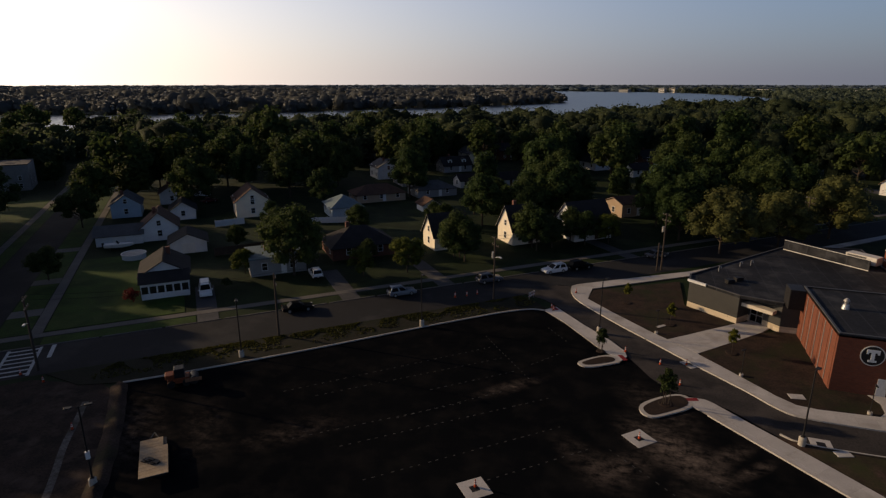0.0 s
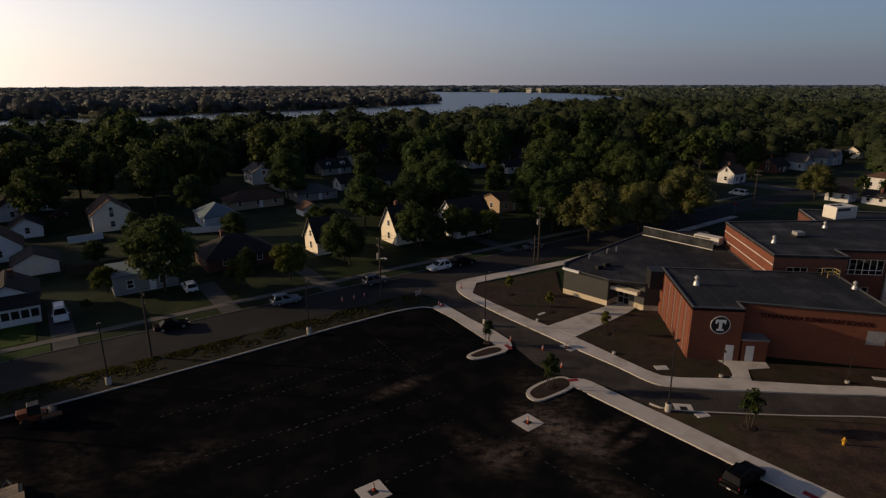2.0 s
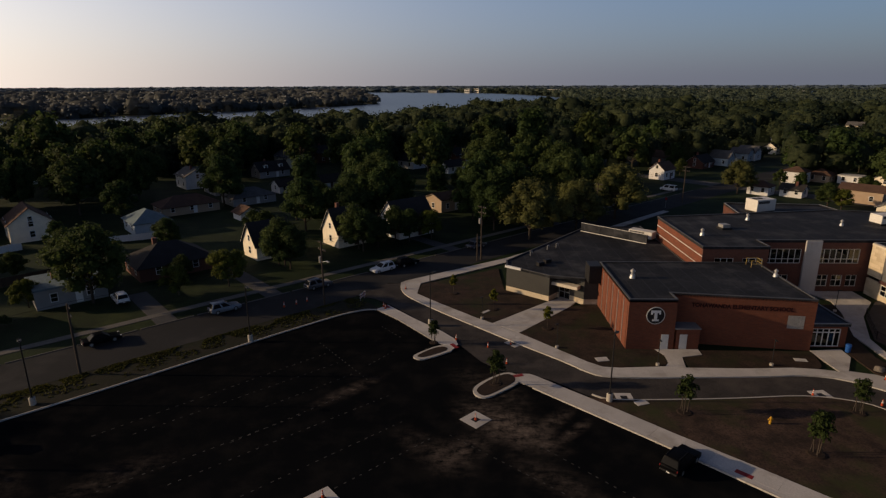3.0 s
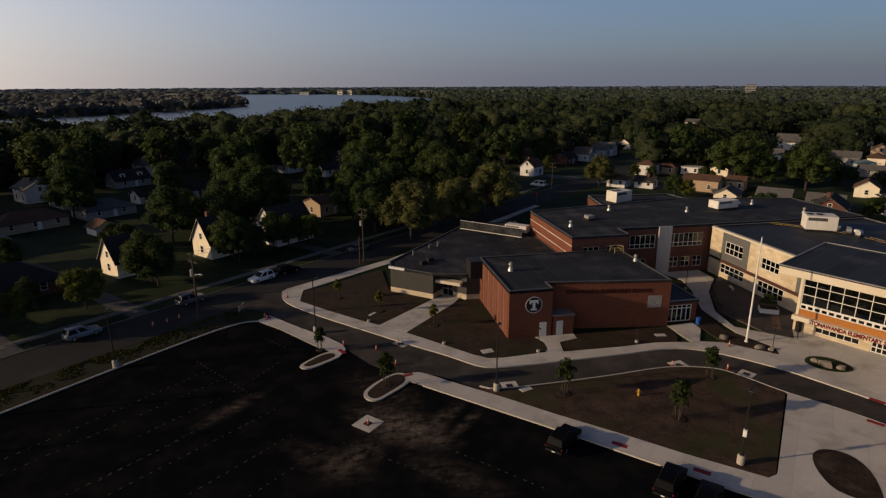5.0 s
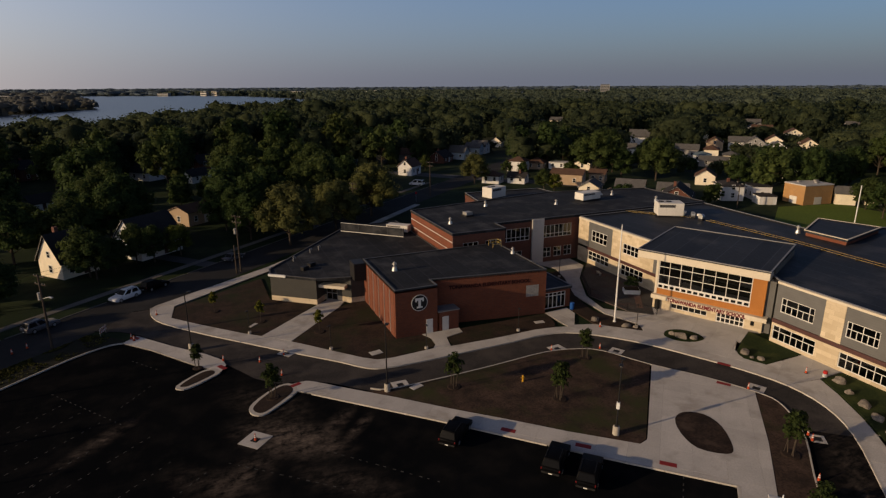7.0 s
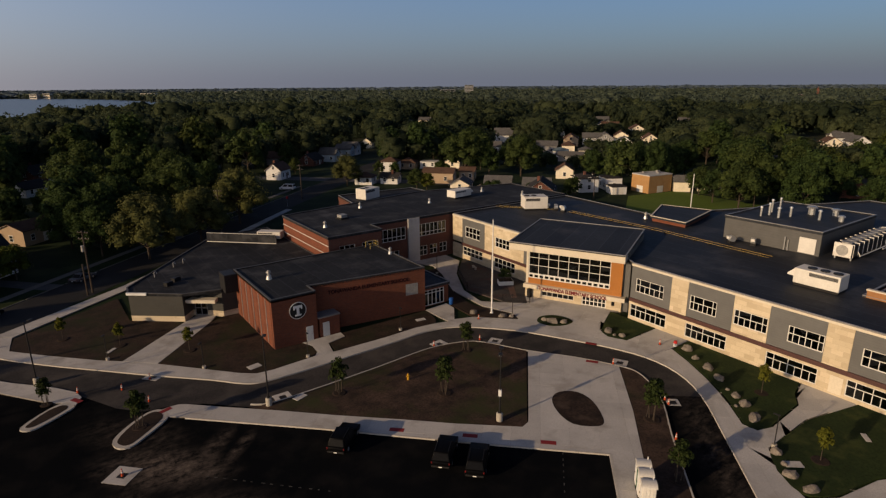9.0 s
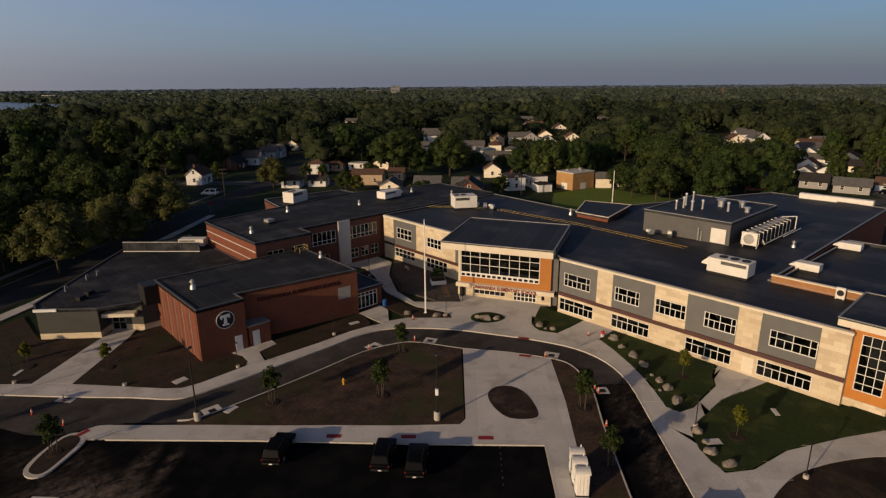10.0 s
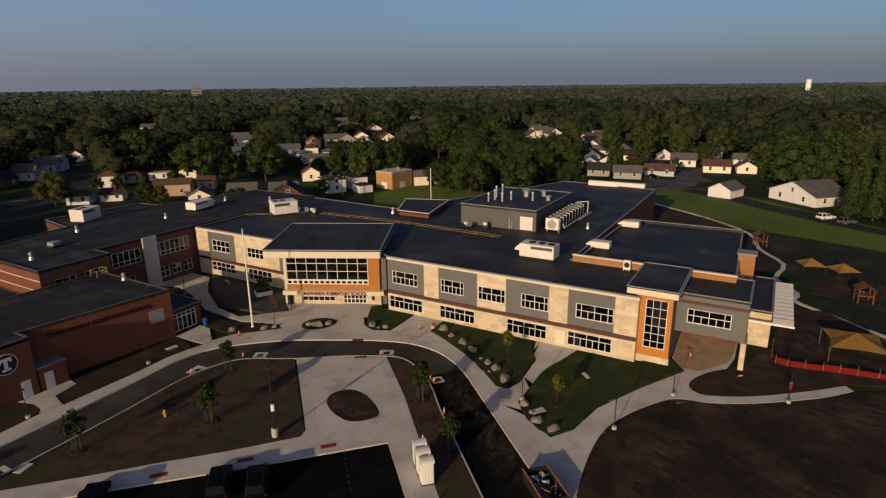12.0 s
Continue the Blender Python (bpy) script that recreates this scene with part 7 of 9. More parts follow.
while count < 125:
    far, ang = 100 + 190 * math.sqrt(rng.random()), rng.uniform(-60, 106)
    x, y = far * math.sin(radians(ang)), far * math.cos(radians(ang))
    if not open_ground(x, y, 2.5) or not clear_of_houses(x, y, 2.0) or any((x - a) ** 2 + (y - b) ** 2 < 42 for a, b in placed):
        count += 0.05
        continue
    high = min(rng.uniform(11.0, 18.5), tallest(x, y, 5.5))
    if in_sightline(x, y, 20 if x > 40 else 44) or high < 5:
        count += 0.05
        continue
    s, d = street_sd(x, y)
    if d < 34 and s < 130 and rng.random() < 0.8:
        count += 0.05
        continue
    kind_ = rng.choice(("maple", "maple", "maple", "oak", "oak", "poplar", "lime"))
    put_tree(TREES[kind_ if far < 135 else "far_" + kind_], x, y, high, wide=rng.uniform(0.85, 1.1))
    placed.append((x, y))
    count += 1

FAR_BANK = [(-1600, 60), (-900, 320), (-540, 488), (-424, 560), (-348, 668), (-230, 812), (-131, 1005), (-260, 1500), (-330, 2250), (-600, 5200), (-5000, 5200), (-5000, 0)]


# the wooded land beyond: too many trees to count
def woods(name, label, r0, r1, per, cards_each, size, hgt, rad, material, lobes=1, seg=6, rings=3, isle=False, core=0.58):
    step = math.sqrt(per)
    gx, gy = np.meshgrid(np.arange(-r1, r1, step), np.arange(-r1 * 0.3, r1, step))
    gx = gx + (np.arange(gx.shape[0]) % 2)[:, None] * step / 2
    xs, ys = (gx + NR.uniform(-0.36, 0.36, gx.shape) * step).ravel(), (gy + NR.uniform(-0.36, 0.36, gy.shape) * step).ravel()
    far, ang = np.hypot(xs, ys), np.degrees(np.arctan2(xs, ys))
    ring_ = (far > r0) & (far < r1) & (ang > -61) & (ang < 103)
    xs, ys = xs[ring_], ys[ring_]
    n = len(xs)
    keep = []
    for i in range(n):
        x, y = xs[i], ys[i]
        if r0 < 900:
            ok = open_ground(x, y, 3) and clear_of_houses(x, y, 0.5) and (r0 > 400 or not in_sightline(x, y, 20))
        else:
            ok = not inside(RIVER, x, y)
        ok = ok and inside(FAR_BANK, x, y) == isle
        # lanes and gardens leave gaps
        if ok and r0 < 2000:
            ok = noise.noise((x * 0.011, y * 0.011, 3.0)) > -0.2 and noise.noise((x * 0.034, y * 0.034, 9.0)) > -0.34
        keep.append(ok)
    keep = np.array(keep)
    xs, ys = xs[keep], ys[keep]
    n = len(xs)
    big = NR.uniform(0.55, 1.35, n) * (1 + 0.14 * NR.normal(size=n)).clip(0.7, 1.35)
    h, r = hgt * big ** 0.55 * NR.uniform(0.86, 1.14, n), rad * big * NR.uniform(0.8, 1.15, n)
    if r0 < 900 and not isle:
        room = np.array([tallest(xs[i], ys[i], r[i]) for i in range(n)])
        keep = room > 5
        xs, ys, r, h = xs[keep], ys[keep], (r * np.clip(room / h, 0.45, 1))[keep], np.minimum(h, room)[keep]
        n = len(xs)
    spin = NR.uniform(0, 2 * math.pi, n)
    lobe_c, lobe_r = [], []
    for k in range(lobes):
        out = 0.0 if k == 0 else 0.56
        a = spin + k * 2 * math.pi / max(lobes - 1, 1) + NR.normal(size=n) * 0.3
        lo = h * ((0.64 if lobes > 1 else 0.46) if k == 0 else 1) * (1 if k == 0 else NR.uniform(0.36, 0.62, n))
        w = r * ((0.84 if lobes > 1 else 1.1) if k == 0 else NR.uniform(0.42, 0.62, n))
        lobe_c.append(np.stack([xs + np.cos(a) * r * out, ys + np.sin(a) * r * out, lo], 1))
        lobe_r.append(np.stack([w, w, h * (0.33 if lobes > 1 else 0.48) if k == 0 else w * NR.uniform(0.8, 1.1, n)], 1))
    c, w = np.concatenate(lobe_c), np.concatenate(lobe_r)
    mass = domes(c, w * core, seg, rings, 0.28)
    per_lobe = max(1, cards_each // lobes)
    d = NR.normal(size=(len(c), per_lobe, 3))
    d /= np.linalg.norm(d, axis=2, keepdims=True)
    d[:, :, 2] = np.abs(d[:, :, 2]) * 1.1 - 0.25
    p = c[:, None, :] + d * w[:, None, :] * NR.uniform(0.66, 1.14, (len(c), per_lobe, 1))
    vs, qs = cards(p.reshape(-1, 3), (d + NR.normal(size=d.shape) * 0.75).reshape(-1, 3), size)
    # dark stems and undergrowth below the crowns
    q = 5
    az = np.linspace(0, 2 * math.pi, q, endpoint=False)
    ring = np.stack([np.cos(az), np.sin(az), np.zeros(q)], 1)
    foot = np.stack([xs, ys, np.zeros(n)], 1)[:, None, :] + ring[None] * (r * 0.35)[:, None, None]
    top = foot + np.array([0, 0, 1]) * (h * 0.5)[:, None, None]
    side = np.array([(i, (i + 1) % q, q + (i + 1) % q, q + i) for i in range(q)])
    stems = (np.concatenate([foot, top], 1).reshape(-1, 3), [((np.arange(n) * 2 * q)[:, None, None] + side[None]).reshape(-1, 4)], False)
    me = mesh_of_shapes(name, [(vs, [qs], False), mass, stems], material)
    ob = new(name, me)
    return tagged(ob, label, "woodland", kind="stuff")


woods("woodland_near", "dense green tree canopy between the houses", 245, 430, 165, 250, 0.66, 17.0, 9.6, LEAFFAR, 9, 6, 2)
woods("woodland_middle", "dense green tree canopy of the suburb", 425, 680, 250, 150, 0.98, 17.0, 11.4, LEAFFAR, 8, 5, 2)
woods("woodland_beyond", "dense tree canopy further off, haze in its leaf colour", 670, 1000, 300, 66, 1.5, 16.5, 12.6, LEAFMID, 5, 5, 2)
woods("woodland_island", "haze-greyed trees of the far river bank", 560, 1250, 420, 40, 1.7, 14.0, 14.5, LEAFISLE, 4, 6, 3, True, 0.8)
woods("woodland_island_far", "haze-paled trees further over the river", 1250, 2200, 620, 12, 2.4, 14.0, 16.0, LEAFISLE, 1, 6, 3, True, 0.85)
woods("woodland_far", "distant tree canopy, haze in its leaf colour", 990, 2200, 560, 16, 2.6, 14.5, 15.0, LEAFMID, 2, 5, 2)
woods("woodland_horizon", "far woods at the horizon, haze in their leaf colour", 2190, 4850, 3600, 2, 4.0, 14.0, 34.0, LEAFHAZE, 1, 5, 2)
woods("woodland_island_horizon", "island woods on the horizon, haze in their leaf colour", 2190, 4850, 3600, 2, 4.0, 14.0, 34.0, LEAFHAZE, 1, 5, 2, True)
# western trees added out of view; heights set by the shade they cast
for x, y, h, k in ((-100, 8, 16, "maple"), (-104, 22, 17, "oak"), (-98, 36, 15, "maple"), (-112, 30, 18, "poplar"), (-118, 12, 17, "maple"), (-122, 44, 17, "oak"), (-134, 56, 18, "maple"), (-128, 68, 15, "oak"), (-146, 64, 18, "poplar"), (-140, 84, 16, "maple"), (-92, -8, 16, "oak"), (-108, -6, 17, "maple"), (-150, 96, 16, "oak"), (-160, 80, 18, "maple"),
                   (-125, 58, 18, "poplar"), (-136, 71, 15, "poplar"), (-118, 51, 19, "oak"), (-164, 89, 27, "poplar"), (-176, 98, 27, "maple"), (-84, -18, 15, "maple"), (-76, -30, 16, "oak"), (-92, 22, 14, "maple"), (-110, 50, 15, "maple")):
    put_tree(TREES[k], x, y, h)

# ---------------------------------------------------------------- saplings in the new plots
SAP = {}
for key, label, leaf, hgt, rad, cnt, at, stems in (("green", "young multi-stem tree with dark green leaves", leafy("young_leaves", (0.016, 0.026, 0.008), (0.040, 0.054, 0.016), (0.028, 0.040, 0.012), through_light=0.25), 4.3, 1.1, 620, (24.4, 55.2), 3), ("gold", "young yellow-green tree in a mulch ring", leafy("gold_leaves", (0.085, 0.090, 0.014), (0.145, 0.135, 0.022), (0.105, 0.108, 0.016), through_light=0.35), 3.7, 0.72, 420, (63.0, 27.0), 1)):
    t = tree_proto("sapling", label, pose(*at, 0.12), hgt, rad, leaf, 9, cnt, 0.17, 0.30, 1.4, stems, "young trees of the school grounds", "sapling")
    bm = bmesh.new()
    tube(bm, (0, 0, 0.0), (0, 0, 0.07), 0.85, 0.7, n=14)
    part("mulch_ring", bm, MULCH, t, "dark mulch ring")
    if stems == 3:
        for k in range(3):
            a = k * 2.1
            part("stake", tubed(((0.55 * math.cos(a), 0.55 * math.sin(a), 0), (0.4 * math.cos(a), 0.4 * math.sin(a), 1.5), 0.03), n=5), POLEWOOD, t)
    t["h"] = hgt
    SAP[key] = t
for x, y, h, k in ((-3.0, 72.0, 3.2, "green"), (4.7, 61.0, 4.2, "green"), (34.1, 48.1, 4.5, "green"), (42.8, 55.4, 4.0, "green"), (48.5, 31.0, 4.6, "green"), (42.0, 23.7, 4.0, "green"),
                   (-0.4, 91.2, 3.4, "gold"), (5.8, 84.2, 3.5, "gold"), (13.1, 77.0, 3.5, "gold"), (55.1, 17.6, 3.7, "gold")):
    s_ = SAP[k]
    f = h / s_["h"]
    copy_thing(s_, pose(x, y, 0.15, rz=rng.uniform(0, 360)) @ Matrix.Diagonal((f, f, f, 1)))
for x, y, r_, leaf, lab in ((-75.6, 66.0, 1.3, REDLEAF, "red-leaved garden shrub before the house"), (-66, 77, 0.9, LEAF, "green garden shrub by the house wall"), (-50.2, 98.0, 0.9, LEAF, "green garden shrub by the house wall")):
    tree_proto("shrub", lab, pose(x, y, 0), r_ * 1.7, r_ * 1.2, leaf, 7, 260, 0.2, 0.1, 0.8, 3, "garden shrubs", "shrub")

# rough grass on the verge: tufts past counting
DRYGRASS = leafy("dry_grass_blades", (0.040, 0.043, 0.012), (0.075, 0.068, 0.018), (0.052, 0.052, 0.014), through_light=0.3)
tv, td = [], []
for i in range(9000):
    s_ = rng.uniform(1, 68)
    d_ = -0.3 - abs(rng.gauss(0, 1.0)) if rng.random() < 0.7 else rng.uniform(-4.5, -0.4)
    x_, y_ = street_xy(s_, d_)
    if inside(ASPHALT, x_ + 0.4, y_ - 0.4) or not inside([street_xy(-4, -0.2), street_xy(62, -0.2), (-15.0, 88.0)] + LOT_KERB[::-1], x_, y_):
        continue
    if noise.noise((x_ * 0.35, y_ * 0.35, 7.0)) < -0.12:
        continue
    tv.append((x_, y_, 0.08))
    td.append((rng.uniform(-1, 1), rng.uniform(-1, 1), 0.35))
vs_, qs_ = cards(np.array(tv), np.array(td), 0.16)
tagged(new("rough_grass", mesh_of_shapes("rough_grass", [(vs_, [qs_], False)], DRYGRASS)), "rough dry grass tufts along the verge", "grass", kind="stuff")
# low bank of pushed-up soil beside the car park's unfinished end
bm = bmesh.new()
bank = smooth_line([(-55.4, 45.0), (-51.5, 41.0), (-47.7, 36.9), (-43.3, 31.6), (-40, 27)], 6)
rows_ = []
for p_ in bank:
    rows_.append([bm.verts.new((p_[0] + o_ * 0.75 + rng.uniform(-0.1, 0.1), p_[1] + o_ * 0.65, z_ * rng.uniform(0.7, 1.3))) for o_, z_ in ((-1.0, -0.03), (-0.5, 0.22), (0.0, 0.42), (0.45, 0.24), (0.9, -0.03))])
for r0, r1 in zip(rows_, rows_[1:]):
    for i in range(4):
        bm.faces.new((r0[i], r0[i + 1], r1[i + 1], r1[i]))
tagged(part("soil_bank", bm, SOIL, smooth=True), "low bank of pushed-up brown soil", "soil bank", kind="structure")
slab("ground_gravel_strip", ribbon(smooth_line([(-56, 41), (-53.5, 37.8), (-50.6, 34.0), (-47.0, 30.0), (-42, 24)], 4), 0.3, 0.35), -0.012, surface("crushed_stone", (0.20, 0.18, 0.16), (0.07, 0.06, 0.05), 0.95, 0.5, 3.0, 1, 0.5, 0.8), "pale strip of crushed stone in the dirt")

# ---------------------------------------------------------------- street lamps, poles, cables
CONCBASE = surface("lamp_base_concrete", (0.42, 0.38, 0.32), (0.36, 0.33, 0.28), 0.9, 0.8, 8, 1, 0.2, 0.2)
LENS_ = surface("lamp_lens", (0.55, 0.55, 0.52), None, 0.3, 1, 8)


def lamp_post(m, heads=1, boxed_on=False):
    t = thing("lamp_post", "tall black car park lamp on a concrete base", "lamp post", m, "car park lamps")
    bm = bmesh.new()
    tube(bm, (0, 0, -0.05), (0, 0, 0.85), 0.34, 0.34, n=16)
    tube(bm, (0, 0, 0.85), (0, 0, 0.95), 0.34, 0.26, n=16)
    part("base", bm, CONCBASE, t, "pale round concrete base")
    part("pole", tubed(((0, 0, 0.95), (0, 0, 8.0), 0.085, 0.065), n=10), BLACKMETAL, t)
    part("flange", boxed(-0.18, 0.18, -0.18, 0.18, 0.95, 1.0, bevel=0.01), BLACKMETAL, t)
    for k in range(heads):
        s = 1 if k == 0 else -1
        arm = part("arm", tubed(((0, 0, 7.85), (s * 0.55, 0, 7.95), 0.035), n=6), BLACKMETAL, t)
        head = boxed(min(s * 0.45, s * 1.05), max(s * 0.45, s * 1.05), -0.2, 0.2, 7.92, 8.04, bevel=0.03)
        hd_ = part("head", head, BLACKMETAL, t)
        part("lens", boxed(min(s * 0.55, s * 1.0), max(s * 0.55, s * 1.0), -0.14, 0.14, 7.90, 7.92), LENS_, hd_)
    if boxed_on:
        part("camera_box", boxed(-0.16, 0.16, -0.16, 0.16, 2.9, 3.6, bevel=0.02), WHITE, t, "white box strapped to the pole")
    return t


one = lamp_post(pose(-46.6, 55.7, 0, rz=-48))
for x, y, rz in ((-28.1, 72.2, -48), (-3.7, 78.0, 40), (17.0, 57.4, 60)):
    copy_thing(one, pose(x, y, 0.1, rz=rz))
two = lamp_post(pose(35.5, 40.2, 0.1, rz=45), 2, True)
copy_thing(two, pose(-42.8, 30.6, 0, rz=45))


def path_light(m, h=3.4):
    t = thing("path_light", "slim black path light on a pale footing", "path light", m, "path lights")
    part("footing", tubed(((0, 0, -0.05), (0, 0, 0.3), 0.24), n=12), CONCBASE, t)
    part("pole", tubed(((0, 0, 0.3), (0, 0, h), 0.05), n=8), BLACKMETAL, t)
    part("head", boxed(-0.12, 0.5, -0.1, 0.1, h, h + 0.09, bevel=0.02), BLACKMETAL, t)
    return t


pl = path_light(pose(53.2, 10.9, 0.1, rz=60))
for x, y, rz in ((62.9, 6.8, 60), (67.3, -4.4, 20), (53.9, 21.2, 100), (39.2, 66.1, -90), (25.1, 65.9, -90), (55.6, 60.6, 200), (3.9, 80.4, 225), (13.4, 70.7, 220), (58.0, 84, 0)):
    copy_thing(pl, pose(x, y, 0.12, rz=rz))


def utility_pole(x, y, h, arms=2, transformer=False, light=False):
    t = thing("utility_pole", "weathered wooden utility pole with crossarms", "utility pole", pose(x, y, 0, rz=math.degrees(ST) + 90), "utility poles of the street")
    part("pole", tubed(((0, 0, -0.1), (0, 0, h), 0.17, 0.11), n=10), POLEWOOD, t)
    for k in range(arms):
        z = h - 0.4 - k * 1.1
        a = part("crossarm", boxed(-1.1, 1.1, -0.17, -0.06, z, z + 0.12), POLEWOOD, t)
        for x_ in (-0.95, -0.4, 0.4, 0.95):
            part("insulator", tubed(((x_, -0.11, z + 0.12), (x_, -0.11, z + 0.3), 0.04, 0.03), n=6), COPING, a)
    if transformer:
        part("transformer", tubed(((0.42, 0, h - 3.6), (0.42, 0, h - 2.6), 0.27), n=14), UNITGREY, t, "grey transformer can")
    if light:
        part("lamp_arm", tubed(((0, 0, h - 3.4), (-1.6, 0, h - 2.9), 0.04), n=6), STEEL, t)
        part("lamp_head", boxed(-2.2, -1.5, -0.14, 0.14, h - 3.0, h - 2.85, bevel=0.03), STEEL, t)
    return t


UP = [(-68.0, 44.6, 9.6), (-45.7, 62.6, 9.2), (-21.0, 86.2, 10.5), (5.0, 111.2, 10.9), (34, 138.5, 10.8), (66, 168, 10.8)]
for i, (x, y, h) in enumerate(UP):
    utility_pole(x, y, h, 2, i in (2, 3), i in (0, 2))
stub = thing("pole_stub", "short cut-off wooden pole beside the utility pole", "pole", pose(4.2, 110.4, 0))
part("pole", tubed(((0, 0, -0.1), (0, 0, 5.4), 0.15, 0.13), n=10), POLEWOOD, stub)
for i, (a, b) in enumerate(zip(UP, UP[1:])):
    for k, off in enumerate((-0.95, 0.95)):
        bm = bmesh.new()
        n2 = SN * off
        p = [Vector((a[0] + n2.x, a[1] + n2.y, a[2] - 0.1)), Vector((b[0] + n2.x, b[1] + n2.y, b[2] - 0.1))]
        prev = p[0]
        for q in range(1, 9):
            f = q / 8
            cur = p[0].lerp(p[1], f) - Vector((0, 0, 4 * f * (1 - f) * 0.7))
            tube(bm, prev, cur, 0.016, n=4, cap=False)
            prev = cur
        tagged(part("power_cable", bm, BLACKMETAL), "thin black overhead power cable", "cable", group="overhead cables")

flag = thing("flagpole", "tall white flagpole without a flag", "flagpole", pose(53.9, 63.4, 0.13))
part("pole", tubed(((0, 0, 0), (0, 0, 14.6), 0.14, 0.07), n=12), WHITE, flag)
part("ball", tubed(((0, 0, 14.6), (0, 0, 14.75), 0.10, 0.06), n=10), COPING, flag)
part("collar", tubed(((0, 0, 0), (0, 0, 0.12), 0.26, 0.2), n=12), WHITE, flag)
for x, y, h, lab in ((138, 115.5, 6.6, "white pole behind the school"), (149.5, 90.4, 9.4, "pale tall pole behind the school")):
    t = thing("pole", lab + " roofs", "pole", pose(x, y, 0))
    part("shaft", tubed(((0, 0, -0.1), (0, 0, h), 0.14, 0.1), n=8), POLEWOOD if h < 7 else WHITE, t)
t = thing("pole", "brown wooden pole beyond the lawn", "pole", pose(163, 79.7, 0))
part("shaft", tubed(((0, 0, -0.1), (0, 0, 8.4), 0.15, 0.1), n=8), POLEWOOD, t)

# ---------------------------------------------------------------- cones, drains, hydrant
CONEORANGE = surface("cone_orange", (0.46, 0.065, 0.02), (0.36, 0.05, 0.02), 0.5, 1, 8)
REFLECT = surface("reflective_band", (0.72, 0.70, 0.66), None, 0.35, 1, 8)


def cone(m):
    t = thing("traffic_cone", "orange traffic cone with white bands", "traffic cone", m, "traffic cones")
    part("base", boxed(-0.22, 0.22, -0.22, 0.22, 0, 0.04, bevel=0.01), BLACKMETAL, t)
    part("cone", tubed(((0, 0, 0.04), (0, 0, 0.95), 0.17, 0.045), n=14), CONEORANGE, t)
    for z0, z1 in ((0.42, 0.56), (0.66, 0.78)):
        r = lambda z: 0.17 - (z - 0.04) * 0.1374 + 0.006
        part("band", tubed(((0, 0, z0), (0, 0, z1), r(z0), r(z1)), n=14), REFLECT, t)
    return t


c0 = cone(pose(-27.1, 84.8, 0.04))
for x, y, z in ((-25.5, 86.1, 0.04), (-24.1, 87.4, 0.04), (-11.4, 85.0, 0.15), (-11.0, 84.2, 0.15), (0.05, 72.9, 0.15), (4.3, 70.9, 0), (6.4, 66.2, 0), (7.4, 71.8, 0.02), (-8.6, 93.2, 0.15), (2.1, 53.5, 0.03), (-11.3, 41.4, 0.03), (40.2, 59.1, 0.03), (46.4, 57.0, 0.03),
                (55.2, 41.4, 0.16), (53.1, 32.6, 0.03), (52.6, 31.8, 0.03), (64.8, 41.4, 0.15), (-64.5, 42.6, 0.0), (-68.8, 43.0, 0.0), (-52.5, 36.5, 0), (34.2, 21.2, 0.15), (50.7, 62.6, 0.15), (73.6, 6.4, 0.15), (47.3, 27.4, 0.12)):
    copy_thing(c0, pose(x, y, z, rz=rng.uniform(0, 90)) @ Matrix.Diagonal((0.82, 0.82, 0.82, 1)))
copy_thing(c0, pose(70.6, 1.0, 0.35, 90, 0, 40))
RWBIN = thing("barrel", "small red and white barrel at the lawn's edge", "barrel", pose(66.0, 39.9, 0.15))
part("lower", tubed(((0, 0, 0), (0, 0, 0.4), 0.26), n=14), REFLECT, RWBIN)
part("upper", tubed(((0, 0, 0.4), (0, 0, 0.75), 0.26, 0.22), n=14), surface("barrel_red", (0.5, 0.03, 0.03), None, 0.5, 1, 8), RWBIN)


def drain(x, y, rz, size=2.2, hole=0.8, dark=True):
    t = thing("drain_surround", "pale concrete square around a drain inlet", "drain", pose(x, y, 0.0, rz=rz), "drain surrounds")
    bm = bmesh.new()
    o, i_ = size / 2, hole / 2
    for x0, x1, y0, y1 in ((-o, o, -o, -i_), (-o, o, i_, o), (-o, -i_, -i_, i_), (i_, o, -i_, i_)):
        box(bm, x0, x1, y0, y1, -0.02, 0.03)
    part("surround", bm, CONCRETE, t)
    part("grate", boxed(-i_, i_, -i_, i_, -0.02, 0.012), BLACKMETAL if dark else DIRT, t, "dark iron grate")


for a in ((2.1, 53.6, 45, 2.4), (-11.3, 41.2, 42, 2.4), (41.2, 59.2, 8, 2.0), (47.9, 55.5, -60, 1.7), (56.4, 41.3, -62, 1.8), (18.9, 58.3, 0, 1.9), (8.0, 72.3, -50, 2.0), (53.4, 31.8, -40, 1.4)):
    drain(*a)
for x, y, z, a, w, d in ((20.4, 57.0, 0.12, 20, 1.5, 0.9), (18.6, 67.4, 0.12, 10, 1.6, 1.1), (4.6, 83.2, 0.12, 45, 1.5, 0.5), (52.5, 18.8, 0.17, -40, 1.6, 0.9), (43.6, 67.6, 0.12, -8, 1.5, 0.8), (62.6, 16.6, 0.17, 40, 1.4, 0.5)):
    t = tagged(part("access_cover", boxed(-w / 2, w / 2, -d / 2, d / 2, 0, 0.05, bevel=0.015), CONCRETE), "pale concrete access cover in the soil", "access cover", group="access covers")
    t.matrix_world = pose(x, y, z, rz=a)
hy = thing("fire_hydrant", "yellow fire hydrant in the bare soil", "fire hydrant", pose(32.4, 53.2, 0.12))
HYD = surface("hydrant_yellow", (0.62, 0.33, 0.03), None, 0.5, 1, 8)
part("barrel", tubed(((0, 0, 0), (0, 0, 0.62), 0.13, 0.12), n=12), HYD, hy)
